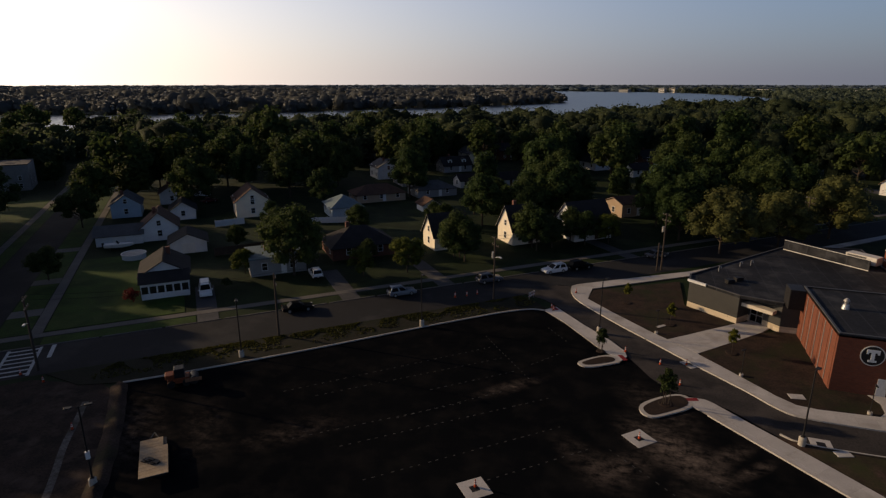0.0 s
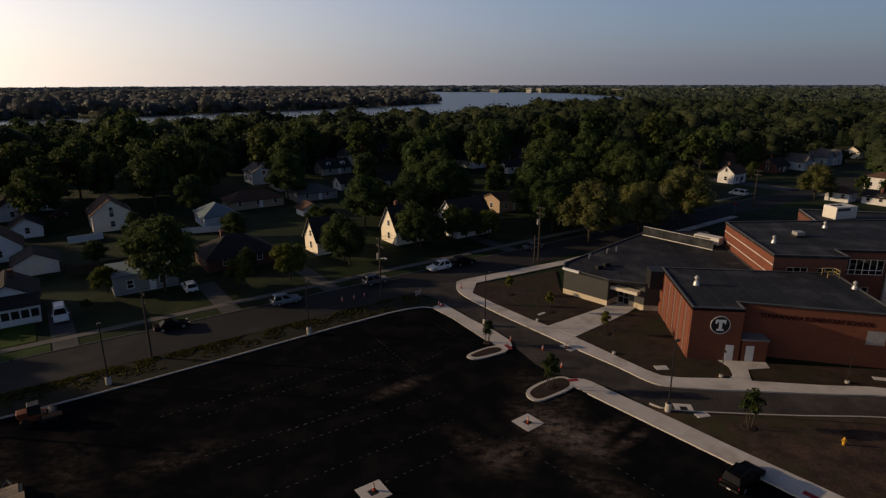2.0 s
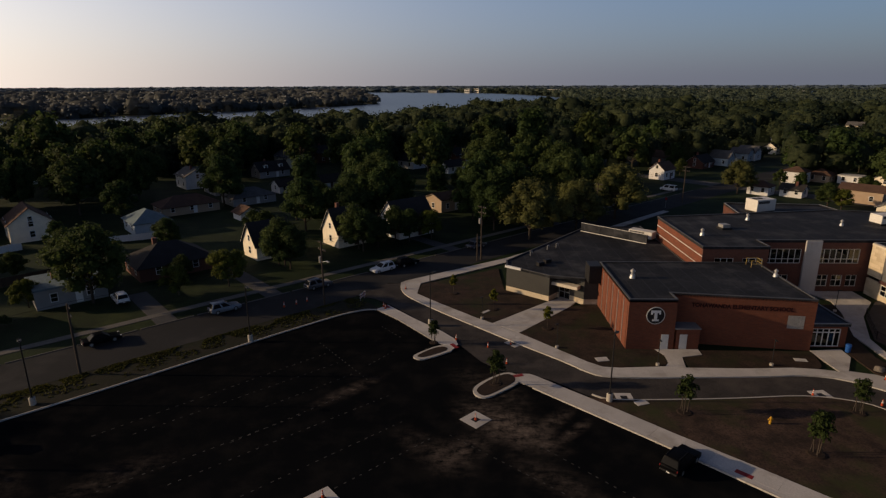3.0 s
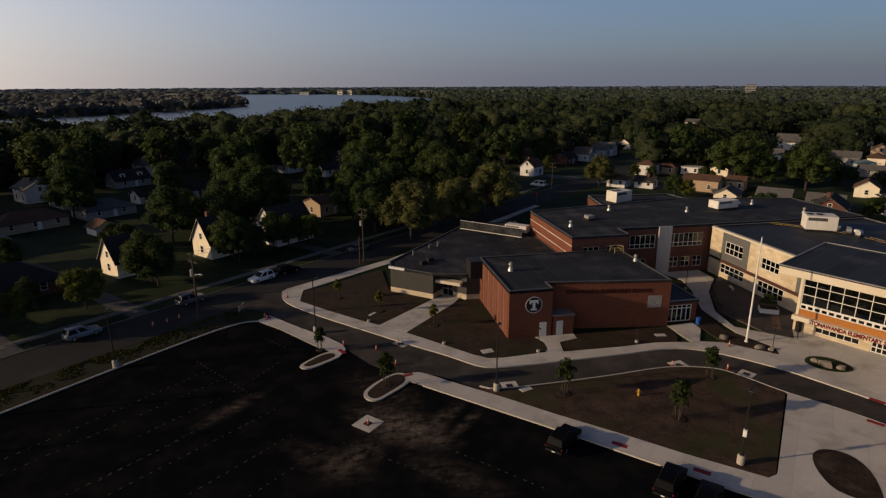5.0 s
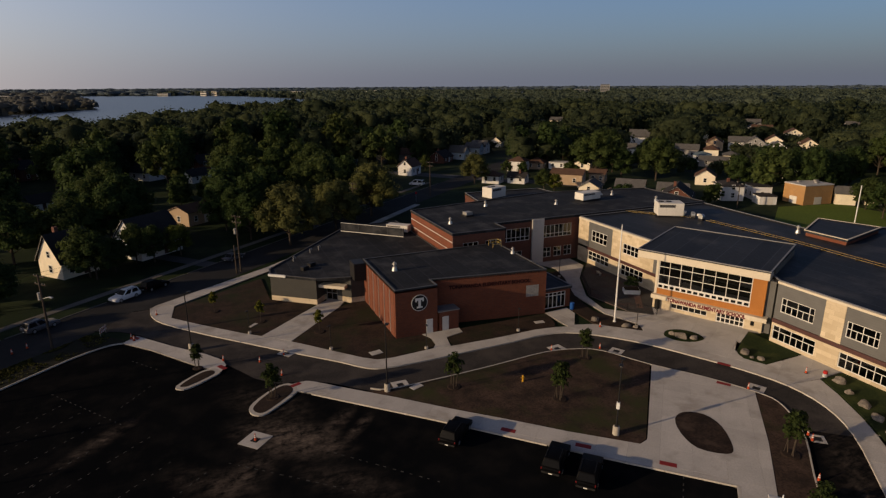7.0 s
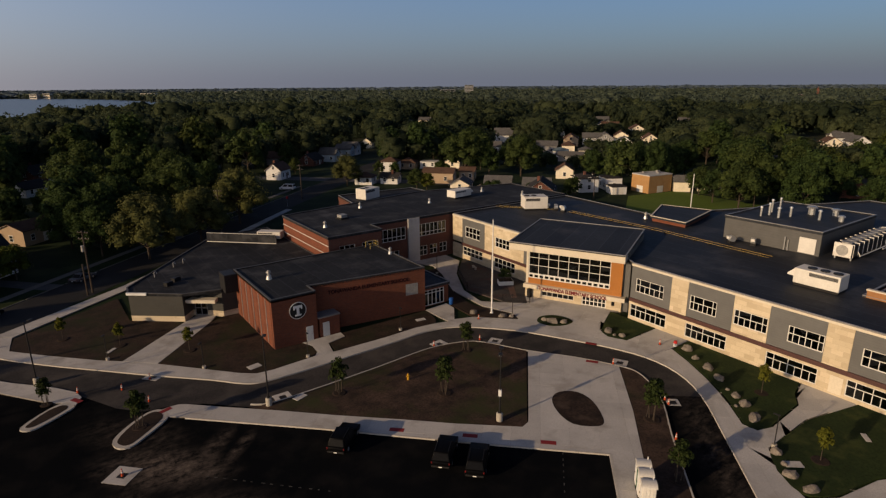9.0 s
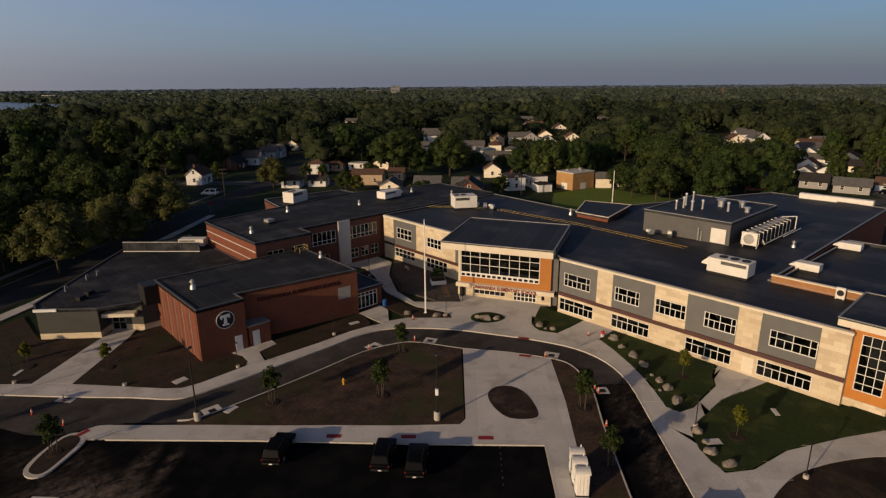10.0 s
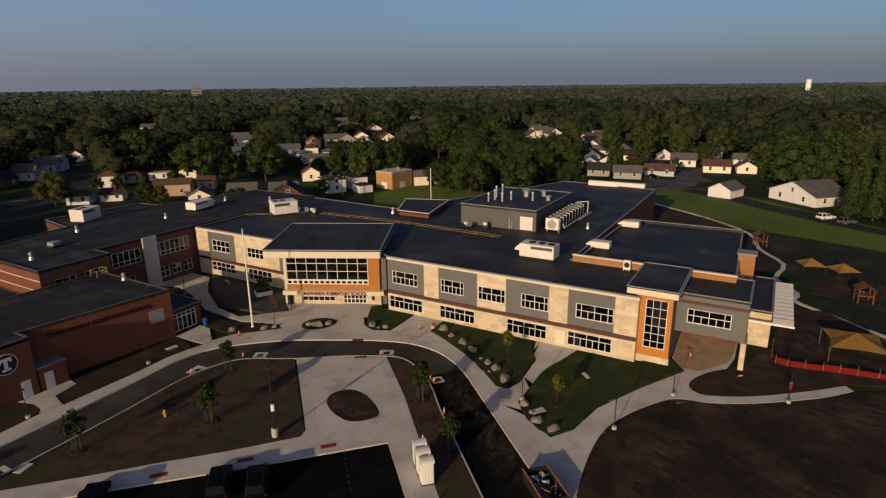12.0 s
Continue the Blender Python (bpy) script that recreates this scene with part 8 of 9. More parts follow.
part("bonnet", tubed(((0, 0, 0.62), (0, 0, 0.82), 0.15, 0.05), n=12), HYD, hy)
for s in (-1, 1):
    part("nozzle", tubed(((0, 0, 0.48), (s * 0.25, 0, 0.48), 0.07), n=8), HYD, hy)

# ---------------------------------------------------------------- vehicles
PAINT = {}


def paint(name, colour, metal=0.3):
    if name not in PAINT:
        m, n, l, b = shader("car_paint_" + name, 0.36 if max(colour) < 0.01 else 0.28, metal, 0.04 if max(colour) < 0.01 else 0.14)
        at = n.new("ShaderNodeTexCoord").outputs["Object"]
        l.new(mixed(n, l, ramp(n, l, noise_at(n, l, at, 3.0, 5), 0.3, 0.8), colour, tuple(c * 0.75 for c in colour)), b.inputs["Base Color"])
        b.inputs["Coat Weight"].default_value = 0.0
        PAINT[name] = m
    return PAINT[name]


TYRE = surface("tyre", (0.018, 0.018, 0.018), None, 0.9, 2, 12)
TAIL = surface("tail_lamp", (0.16, 0.012, 0.012), None, 0.3, 2, 12, spec=0.4)


def car(label, m, colour, kind="suv", category="car"):
    """Nose towards +x."""
    c = thing("parked_car", label, category, m, "parked vehicles")
    L, W, H = {"suv": (4.7, 1.86, 1.70), "sedan": (4.7, 1.82, 1.45), "pickup": (5.6, 1.95, 1.85), "van": (5.2, 1.95, 2.0)}[kind]
    h = L / 2
    lower = [(-h, 0.42), (-h, 0.85 * H / 1.7), (-h + 0.1, 0.98 * H / 1.7), (h - 1.35, 0.98 * H / 1.7), (h - 0.25, 0.84 * H / 1.7), (h, 0.70), (h, 0.38), (h - 0.3, 0.26), (-h + 0.3, 0.28)]
    zb = 0.96 * H / 1.7
    cab = {"suv": [(-h + 0.12, zb), (-h + 0.45, H), (h - 2.35, H), (h - 1.4, zb)], "sedan": [(-h + 0.75, zb), (-h + 1.45, H), (h - 2.2, H), (h - 1.35, zb)],
           "pickup": [(-0.9, zb), (-0.72, H), (h - 2.3, H), (h - 1.5, zb)], "van": [(-h + 0.1, zb), (-h + 0.25, H), (h - 1.7, H), (h - 0.8, zb)]}[kind]

    def shell(profile, w0, w1, z0, z1):
        bm = bmesh.new()
        rows = []
        for sgn in (-1, 1):
            rows.append([bm.verts.new((x, sgn * (w0 + (w1 - w0) * (z - z0) / max(z1 - z0, 0.01)) / 2, z)) for x, z in profile])
        k = len(profile)
        for i in range(k):
            j = (i + 1) % k
            bm.faces.new((rows[0][i], rows[0][j], rows[1][j], rows[1][i]))
        bm.faces.new(rows[0][::-1])
        bm.faces.new(rows[1])
        bmesh.ops.bevel(bm, geom=bm.edges[:], offset=0.05, segments=2, affect="EDGES", profile=0.6)
        return bm

    body = part("body", shell(lower, W, W * 0.97, 0.3, zb), colour, c, smooth=True)
    part("cabin", shell(cab, W * 0.93, W * 0.74, zb, H), colour, c, smooth=True)
    g = 0.012
    x0, x1, x2, x3 = cab[0][0], cab[1][0], cab[2][0], cab[3][0]
    zl, zh = zb + 0.05, H - 0.09
    f = lambda z: (W * 0.93 + (W * 0.74 - W * 0.93) * (z - zb) / (H - zb)) / 2
    for sgn in (-1, 1):
        for u0, u1 in ((0.04, 0.49), (0.53, 0.94)):
            lo0, lo1 = x0 + (x3 - x0) * u0 + 0.1, x0 + (x3 - x0) * u1 - 0.12
            hi0, hi1 = x1 + (x2 - x1) * u0 + 0.05, x1 + (x2 - x1) * u1
            bm = bmesh.new()
            q = [bm.verts.new(p) for p in ((lo0, sgn * (f(zl) + g), zl), (lo1, sgn * (f(zl) + g), zl), (hi1, sgn * (f(zh) + g), zh), (hi0, sgn * (f(zh) + g), zh))]
            bm.faces.new(q)
            r = bmesh.ops.extrude_face_region(bm, geom=bm.faces[:])
            bmesh.ops.translate(bm, verts=[v for v in r["geom"] if isinstance(v, bmesh.types.BMVert)], vec=(0, -sgn * 0.02, 0))
            part("side_window", bm, DARKGLASS, c)
    for name, xa, xb, sg in (("windscreen", x3, x2, 1), ("rear_window", x0, x1, -1)):
        bm = bmesh.new()
        xa_, xb_ = xa + (xb - xa) * 0.10, xa + (xb - xa) * 0.86
        za, zc = zb + (H - zb) * 0.10, zb + (H - zb) * 0.86
        q = [bm.verts.new(p) for p in ((xa_ + sg * g * 2, -f(za) + 0.09, za + g), (xa_ + sg * g * 2, f(za) - 0.09, za + g), (xb_ + sg * g * 2, f(zc) - 0.09, zc + g), (xb_ + sg * g * 2, -f(zc) + 0.09, zc + g))]
        bm.faces.new(q)
        r = bmesh.ops.extrude_face_region(bm, geom=bm.faces[:])
        bmesh.ops.translate(bm, verts=[v for v in r["geom"] if isinstance(v, bmesh.types.BMVert)], vec=(-sg * 0.02, 0, -0.015))
        part(name, bm, DARKGLASS, c)
    for x in (-h + 0.95, h - 0.95):
        for sgn in (-1, 1):
            y = sgn * (W / 2 - 0.02)
            w = part("wheel", tubed(((x, y - sgn * 0.2, 0.34), (x, y + sgn * 0.03, 0.34), 0.34), n=18), TYRE, c)
            part("rim", tubed(((x, y + sgn * 0.02, 0.34), (x, y + sgn * 0.045, 0.34), 0.21), n=12), STEEL, w)
    for sgn in (-1, 1):
        part("headlight", boxed(h - 0.22, h + 0.01, sgn * 0.72 - 0.17, sgn * 0.72 + 0.17, 0.62, 0.74, bevel=0.02), LENS_, c)
        part("tail_light", boxed(-h - 0.012, -h + 0.12, sgn * 0.82 - 0.06, sgn * 0.82 + 0.06, 0.74, 0.93, bevel=0.02), TAIL, c)
        part("mirror", boxed(x3 - 0.25, x3 - 0.1, sgn * (W / 2 + 0.08) - 0.09, sgn * (W / 2 + 0.08) + 0.09, zb - 0.02, zb + 0.14, bevel=0.02), colour, c)
    part("bumper", boxed(-h - 0.05, -h + 0.1, -W / 2 + 0.1, W / 2 - 0.1, 0.38, 0.56, bevel=0.03), STEEL if kind == "pickup" else BLACKMETAL, c)
    part("number_plate", boxed(-h - 0.062, -h - 0.051, -0.16, 0.16, 0.42, 0.52), WHITE, c)
    if kind == "pickup":
        part("load_bed", boxed(-h + 0.15, -1.0, -W / 2 + 0.18, W / 2 - 0.18, zb - 0.05, zb + 0.035, bevel=0.01), BLACKMETAL, c)
    if kind in ("suv", "van"):
        for sgn in (-1, 1):
            part("roof_rail", boxed(x1 + 0.2, x2 - 0.1, sgn * W * 0.33 - 0.02, sgn * W * 0.33 + 0.02, H, H + 0.05), BLACKMETAL, c)
    return c


black, silver, whitep, greyp, bluep = paint("black", (0.0035, 0.0035, 0.004), 0.0), paint("silver", (0.19, 0.215, 0.25)), paint("white", (0.70, 0.70, 0.69), 0.0), paint("grey", (0.10, 0.10, 0.11)), paint("blue", (0.03, 0.045, 0.08))
DARKGLASS = surface("tinted_car_glass", (0.004, 0.004, 0.005), None, 0.4, 0.5, 4, spec=0.08, bump=0.0)
car("black SUV parked nose-in at the walk", pose(20.7, 46.4, 0, rz=44), black, "suv")
car("black estate SUV parked nose-in at the walk", pose(27.5, 38.8, 0, rz=44), black, "suv")
car("black SUV parked beside another black SUV", pose(29.2, 36.0, 0, rz=45), black, "suv")
SDEG = math.degrees(ST)
car("black sedan parked at the street kerb", pose(*street_xy(27.6, 8.2), 0, rz=SDEG), black, "sedan")
car("silver-blue SUV parked at the street kerb", pose(*street_xy(44.6, 8.2), 0, rz=SDEG), silver, "suv")
car("dark grey SUV parked at the street kerb", pose(*street_xy(61.0, 8.2), 0, rz=SDEG), greyp, "suv")
car("white SUV parked at the street kerb", pose(*street_xy(74.5, 8.0), 0, rz=SDEG + 180), whitep, "suv")
car("black SUV parked behind a white car", pose(*street_xy(80.3, 8.0), 0, rz=SDEG), black, "suv")
car("grey sedan parked at the far kerb", pose(*street_xy(99, 8.0), 0, rz=SDEG), greyp, "sedan")
car("white SUV in a house driveway", pose(-54.6, 87.2, 0, rz=SDEG + 90), whitep, "suv")
car("white jeep in a house driveway", pose(-67.2, 73.2, 0, rz=SDEG - 90), whitep, "van")
car("white sedan on a back lot", pose(-127.9, 143, 0, rz=20), whitep, "sedan")
car("dark red sedan on a back lot", pose(-119.5, 136, 0, rz=70), paint("red", (0.12, 0.02, 0.02)), "sedan")
car("white SUV by the long white hall", pose(171.4, -12.4, 0, rz=-45), whitep, "suv")
car("grey SUV by the long white hall", pose(168.4, -16.6, 0, rz=-45), greyp, "suv")
car("black sedan by a bungalow", pose(221, 38.6, 0, rz=-60), black, "sedan")
car("white van on the back street", pose(69, 188, 0, rz=SDEG + 90), whitep, "van")
car("white sedan beside the fenced yard", pose(212, 182, 0, rz=-10), whitep, "sedan")

# small wheeled loader and the plank-covered trailer on the dirt
PLANKDULL = surface("dull_tan_board", (0.26, 0.13, 0.07), None, 0.8, 1, 6)
ld = thing("skid_loader", "orange and black compact loader on fresh asphalt", "loader", pose(-49.0, 47.6, 0, rz=42))
LOADER = surface("loader_orange", (0.20, 0.055, 0.02), (0.10, 0.03, 0.015), 0.6, 1, 6)
part("chassis", boxed(-1.3, 1.1, -0.7, 0.7, 0.35, 1.0, bevel=0.06), LOADER, ld)
part("engine_hood", boxed(-1.5, -0.5, -0.65, 0.65, 1.0, 1.5, bevel=0.08), LOADER, ld)
part("cab", boxed(-0.5, 0.6, -0.6, 0.6, 1.0, 2.1, bevel=0.06), BLACKMETAL, ld)
part("roller", tubed(((1.55, -0.85, 0.5), (1.55, 0.85, 0.5), 0.5), n=20), BLACKMETAL, ld)
part("side_board", boxed(0.6, 2.4, -1.2, -1.05, 0.6, 1.0, bevel=0.02), PLANKDULL, ld, "tan side board")
for x in (-0.9, 0.7):
    for s in (-1, 1):
        part("wheel", tubed(((x, s * 0.65, 0.42), (x, s * 0.95, 0.42), 0.42), n=16), TYRE, ld)
PLANK = surface("pale_plank", (0.42, 0.33, 0.22), (0.34, 0.26, 0.17), 0.85, 1.2, 9, 1, 0.3, 0.3, vary=0.15)
tr = thing("flatbed_trailer", "flatbed trailer with a pale plank deck", "trailer", pose(-40.3, 34.9, 0, rz=134))
part("frame", boxed(-3.0, 3.0, -1.1, 1.1, 0.55, 0.75, bevel=0.03), BLACKMETAL, tr)
for i in range(12):
    part("plank", boxed(-3.05 + i * 0.51, -2.56 + i * 0.51, -1.2 + (0.4 if i > 8 else 0), 1.2, 0.75, 0.81, bevel=0.01), PLANK, tr)
for x in (-0.8, 0.4):
    for s in (-1, 1):
        part("wheel", tubed(((x, s * 1.0, 0.38), (x, s * 1.22, 0.38), 0.38), n=14), TYRE, tr)
part("drawbar", tubed(((3.0, 0.5, 0.6), (4.6, 0, 0.5), 0.07), ((3.0, -0.5, 0.6), (4.6, 0, 0.5), 0.07), n=6), BLACKMETAL, tr)
dk = thing("rubble_pile", "dark scrap pieces on the trailer deck", "scrap", pose(-40.0, 34.3, 0.81))
bm = bmesh.new()
for i in range(5):
    box(bm, -0.7 + i * 0.25, -0.2 + i * 0.3, -0.5 + 0.17 * (i % 3), 0.1 + 0.12 * (i % 2), 0, 0.12 + 0.06 * (i % 3), bevel=0.02)
part("scrap", bm, BLACKMETAL, dk)
skip = thing("open_skip", "open dark steel skip full of site scrap", "skip", pose(40.7, 13.7, 0, rz=45))
part("floor", boxed(-2.1, 2.1, -1.2, 1.2, 0.12, 0.22), BLACKMETAL, skip)
for s in (-1, 1):
    part("side", boxed(-2.1, 2.1, min(s * 1.2, s * 1.12), max(s * 1.2, s * 1.12), 0.22, 1.15, bevel=0.01), BLACKMETAL, skip)
    part("end", boxed(min(s * 2.1, s * 2.02), max(s * 2.1, s * 2.02), -1.12, 1.12, 0.22, 1.15, bevel=0.01), BLACKMETAL, skip)
    part("rim", boxed(-2.15, 2.15, min(s * 1.25, s * 1.08), max(s * 1.25, s * 1.08), 1.15, 1.24, bevel=0.02), PLANKDULL, skip, "rusty tan rim")
    part("skid", boxed(-2.0, 2.0, s * 0.8 - 0.06, s * 0.8 + 0.06, 0, 0.12), BLACKMETAL, skip)
heap = thing("scrap_heap", "mixed pipes and torn packaging in the skip", "scrap", pose(40.7, 13.7, 0.22, rz=45))
for i in range(26):
    x_, y_, z_ = rng.uniform(-1.8, 1.8), rng.uniform(-0.95, 0.95), rng.uniform(0.25, 0.75)
    if i % 3:
        bm = tubed(((-0.5, 0, 0), (0.5, 0.1, 0.12), 0.05), n=6)
    else:
        bm = boxed(-0.28, 0.28, -0.2, 0.2, -0.14, 0.14, bevel=0.03)
    bm.transform(pose(x_, y_, z_, rng.uniform(-30, 30), rng.uniform(-30, 30), rng.uniform(0, 180)))
    part("piece", bm, (BLACKMETAL, UNITGREY, PLANKDULL, UNITWHITE, STEEL)[i % 5], heap)
part("filling", prism([(-2.0, -1.1), (2.0, -1.1), (2.0, 1.1), (-2.0, 1.1)], 0.0, 0.3), MULCH, heap)

# portable toilets
def toilet(m, colour, label):
    t = thing("portable_toilet", label, "portable toilet", m, "portable toilets")
    part("cabin", boxed(-0.55, 0.55, -0.55, 0.55, 0.05, 2.15, bevel=0.05), colour, t)
    d_ = part("door", boxed(-0.60, -0.551, -0.38, 0.38, 0.15, 1.95, bevel=0.02), WHITE, t)
    part("handle", boxed(-0.64, -0.60, 0.22, 0.3, 1.0, 1.12), BLACKMETAL, d_)
    arch = [(0.62 * math.cos(math.pi * i / 8), 2.15 + 0.26 * math.sin(math.pi * i / 8)) for i in range(9)]
    bm = bmesh.new()
    ends = [[bm.verts.new((y_, x_, z_)) for x_, z_ in arch] for y_ in (-0.62, 0.62)]
    for i in range(8):
        bm.faces.new((ends[0][i], ends[0][i + 1], ends[1][i + 1], ends[1][i]))
    for e in ends:
        bm.faces.new(e)
    bm.faces.new((ends[0][0], ends[0][-1], ends[1][-1], ends[1][0]))
    part("roof", bm, UNITWHITE, t, "arched white roof")
    for y_ in (-0.3, 0.0, 0.3):
        for s_ in (-1, 1):
            part("side_rib", boxed(y_ - 0.05, y_ + 0.05, min(s_ * 0.55, s_ * 0.575), max(s_ * 0.55, s_ * 0.575), 0.2, 2.0, bevel=0.01), colour, t)
    part("skid", boxed(-0.6, 0.6, -0.6, 0.6, 0.0, 0.06), BLACKMETAL, t)
    part("vent_pipe", tubed(((0.4, 0.4, 2.2), (0.4, 0.4, 2.6), 0.05), n=8), WHITE, t)


PGREEN = surface("toilet_green", (0.03, 0.12, 0.06), None, 0.5, 1, 8)
toilet(pose(38.9, 25.2, 0.15, rz=-46), PGREEN, "green portable toilet with white roof")
toilet(pose(38.0, 24.3, 0.15, rz=-46), UNITWHITE, "white portable toilet in a row")
toilet(pose(37.0, 23.3, 0.15, rz=-46), UNITWHITE, "white portable toilet at the row's end")

# boulders
ROCK = surface("boulder", (0.25, 0.215, 0.18), (0.15, 0.13, 0.11), 0.9, 1.5, 7, 1, 0.35, 0.8, vary=0.12)


def boulder(x, y, z, r):
    bm = bmesh.new()
    bmesh.ops.create_icosphere(bm, subdivisions=2, radius=1.0)
    k = Vector((rng.uniform(-50, 50), rng.uniform(-50, 50), 0))
    sx, sy, sz = r * rng.uniform(0.9, 1.35), r * rng.uniform(0.7, 1.0), r * rng.uniform(0.6, 0.85)
    for v in bm.verts:
        f = 1 + 0.38 * noise.noise(v.co * 1.2 + k) + 0.2 * noise.noise(v.co * 3 + k)
        v.co = Vector((v.co.x * sx * f, v.co.y * sy * f, max(v.co.z * f, -0.35) * sz + 0.3 * sz))
    ob = tagged(part("boulder", bm, ROCK), "rough tan landscape boulder in a bed", "boulder", group="boulders of the beds")
    ob.matrix_world = pose(x, y, z, rz=rng.uniform(0, 360))


for x, y, r in ((66.2, 38.2, .85), (64.8, 36.2, .65), (63.6, 33.8, .75), (62.2, 31.6, .65), (59.9, 28.3, .65), (58.9, 26.7, .8), (57.2, 24.8, .85), (60.6, 29.6, .3), (53.0, 20.6, .7), (50.7, 18.2, .8), (51.8, 19.3, .4), (50.1, 16.2, .85),
                (58.2, 56.4, .55), (58.6, 55.2, .85), (59.9, 54.2, .7), (62.6, 48.2, .8), (62.9, 46.1, .6), (62.3, 46.9, .3), (51.5, 64.9, .75), (54.2, 61.2, .65), (55.2, 60.4, .4), (58.0, 27.2, .35)):
    boulder(x, y, 0.13, r * 0.82)

# ---------------------------------------------------------------- roof-top plant
def roof_unit(x, y, z, l, w, h, rz=0, hood=True, fans=0, label="white rooftop air unit", name="rooftop_unit"):
    t = thing(name, label, "air unit", pose(x, y, z, rz=rz), "rooftop units")
    part("kerb", boxed(-l / 2 + 0.1, l / 2 - 0.1, -w / 2 + 0.1, w / 2 - 0.1, -0.02, 0.35), BLACKMETAL, t, "dark roof kerb")
    part("casing", boxed(-l / 2, l / 2, -w / 2, w / 2, 0.35, h, bevel=0.03), UNITWHITE, t)
    k = max(2, int(l / 1.3))
    for i in range(k):
        x0 = -l / 2 + l * i / k
        for sgn in (-1, 1):
            part("panel", boxed(x0 + 0.06, x0 + l / k - 0.06, min(sgn * w / 2, sgn * (w / 2 + 0.02)), max(sgn * w / 2, sgn * (w / 2 + 0.02)), 0.45, h - 0.12), UNITWHITE, t)
    if hood:
        bm = bmesh.new()
        q = [(l / 2, h * 0.95), (l / 2 + 0.8, h * 0.62), (l / 2 + 0.8, h * 0.52), (l / 2, h * 0.5)]
        rows = [[bm.verts.new((px, sgn * w * 0.45, pz)) for px, pz in q] for sgn in (-1, 1)]
        for i in range(4):
            bm.faces.new((rows[0][i], rows[0][(i + 1) % 4], rows[1][(i + 1) % 4], rows[1][i]))
        bm.faces.new(rows[0])
        bm.faces.new(rows[1][::-1])
        part("hood", bm, UNITWHITE, t)
    for i in range(fans):
        part("fan_guard", tubed(((-l / 2 + 0.8 + i * 1.5, 0, h), (-l / 2 + 0.8 + i * 1.5, 0, h + 0.14), 0.55), n=16), BLACKMETAL, t, "dark fan guard")
    for y0, y1 in ((-w / 2 - 0.03, -w / 2 - 0.021), (w / 2 + 0.021, w / 2 + 0.03)) if h > 1.6 else ():
        lv = part("louvre", boxed(-l / 2 + 0.25, -l / 2 + l * 0.66, y0, y1, h * 0.70, h * 0.90), BLACKMETAL, t, "dark intake louvre")
        for i in range(4):
            z_ = h * (0.72 + 0.048 * i)
            part("blade", boxed(-l / 2 + 0.28, -l / 2 + l * 0.65, y0 - 0.012, y1 + 0.012, z_, z_ + 0.03), UNITGREY, lv)
    return t


roof_unit(79.9, 29.4, Z_ROOF, 5.4, 2.6, 2.3, 90, True, 3, "large white rooftop air unit with fans")
roof_unit(85.2, 87.0, Z_ROOF, 4.9, 3.6, 2.8, -30, False, 2, "boxy white rooftop air unit")
roof_unit(90.6, 22.9, 8.0, 3.0, 1.7, 1.35, 90, True, 0, "small white rooftop air unit")
roof_unit(107.0, 23.0 - 1.2, 8.0, 3.0, 1.7, 1.35, 90, True, 0, "small white rooftop air unit")
roof_unit(79.2, 105.4, 8.8, 5.4, 2.6, 1.9, 10, True, 0, "white rooftop air unit on the brick wing")
roof_unit(70.4, 133.4, 5.1, 5.4, 3.4, 3.0, 20, False, 2, "white rooftop air unit on the rear block")
roof_unit(36.6, 111.2, 4.4, 4.8, 2.0, 1.7, -42, False, 0, "long white air unit beside the brick wall")
mini = thing("condenser", "small white condenser by the parapet", "condenser", pose(79.9, 16.4, Z_ROOF, rz=90))
part("casing", boxed(-0.5, 0.5, -0.2, 0.2, 0.1, 1.5, bevel=0.03), UNITWHITE, mini)
part("fan_guard", tubed(((0, 0.2, 0.85), (0, 0.24, 0.85), 0.38), n=16), BLACKMETAL, mini)
for s in (-1, 1):
    part("foot", boxed(s * 0.4 - 0.05, s * 0.4 + 0.05, -0.2, 0.2, 0, 0.1), STEEL, mini)
# chiller beside the plant room
ch = thing("chiller", "long chiller with pale pipes on steel legs", "chiller", pose(95.6, 33.0, Z_ROOF))
part("frame", boxed(0, 16.5, -1.3, 1.2, 0.5, 2.4, bevel=0.05), BLACKMETAL, ch, "dark coil bank")
part("end_panel", boxed(-0.12, 0.0, -1.25, 1.15, 0.5, 2.5, bevel=0.02), UNITWHITE, ch)
part("end_fan", tubed(((-0.2, 0, 1.5), (-0.12, 0, 1.5), 0.8), n=18), UNITGREY, ch)
for i in range(9):
    part("fan", tubed(((1.2 + i * 1.75, 0, 2.4), (1.2 + i * 1.75, 0, 2.65), 0.7), n=14), UNITGREY, ch)
    part("rib", boxed(0.28 + i * 1.75, 0.40 + i * 1.75, -1.36, 1.26, 0.5, 2.5, bevel=0.02), UNITWHITE, ch, "pale frame rib")
for i in range(6):
    for s in (-1.1, 1.0):
        part("leg", boxed(0.4 + i * 3.1, 0.6 + i * 3.1, s - 0.08, s + 0.08, 0, 0.5), STEEL, ch)
part("pipe", tubed(((2, -1.7, 0.6), (16, -1.7, 0.6), 0.09), ((16, -1.7, 0.6), (16, -1.7, 2.9), 0.09), ((16, -1.7, 2.9), (14, 0.0, 2.9), 0.09), ((2, -1.7, 0.6), (2, -1.2, 1.4), 0.08), ((10, -1.9, 0.4), (18.5, -1.9, 0.4), 0.07), n=10), UNITWHITE, ch, "pale lagged pipes")
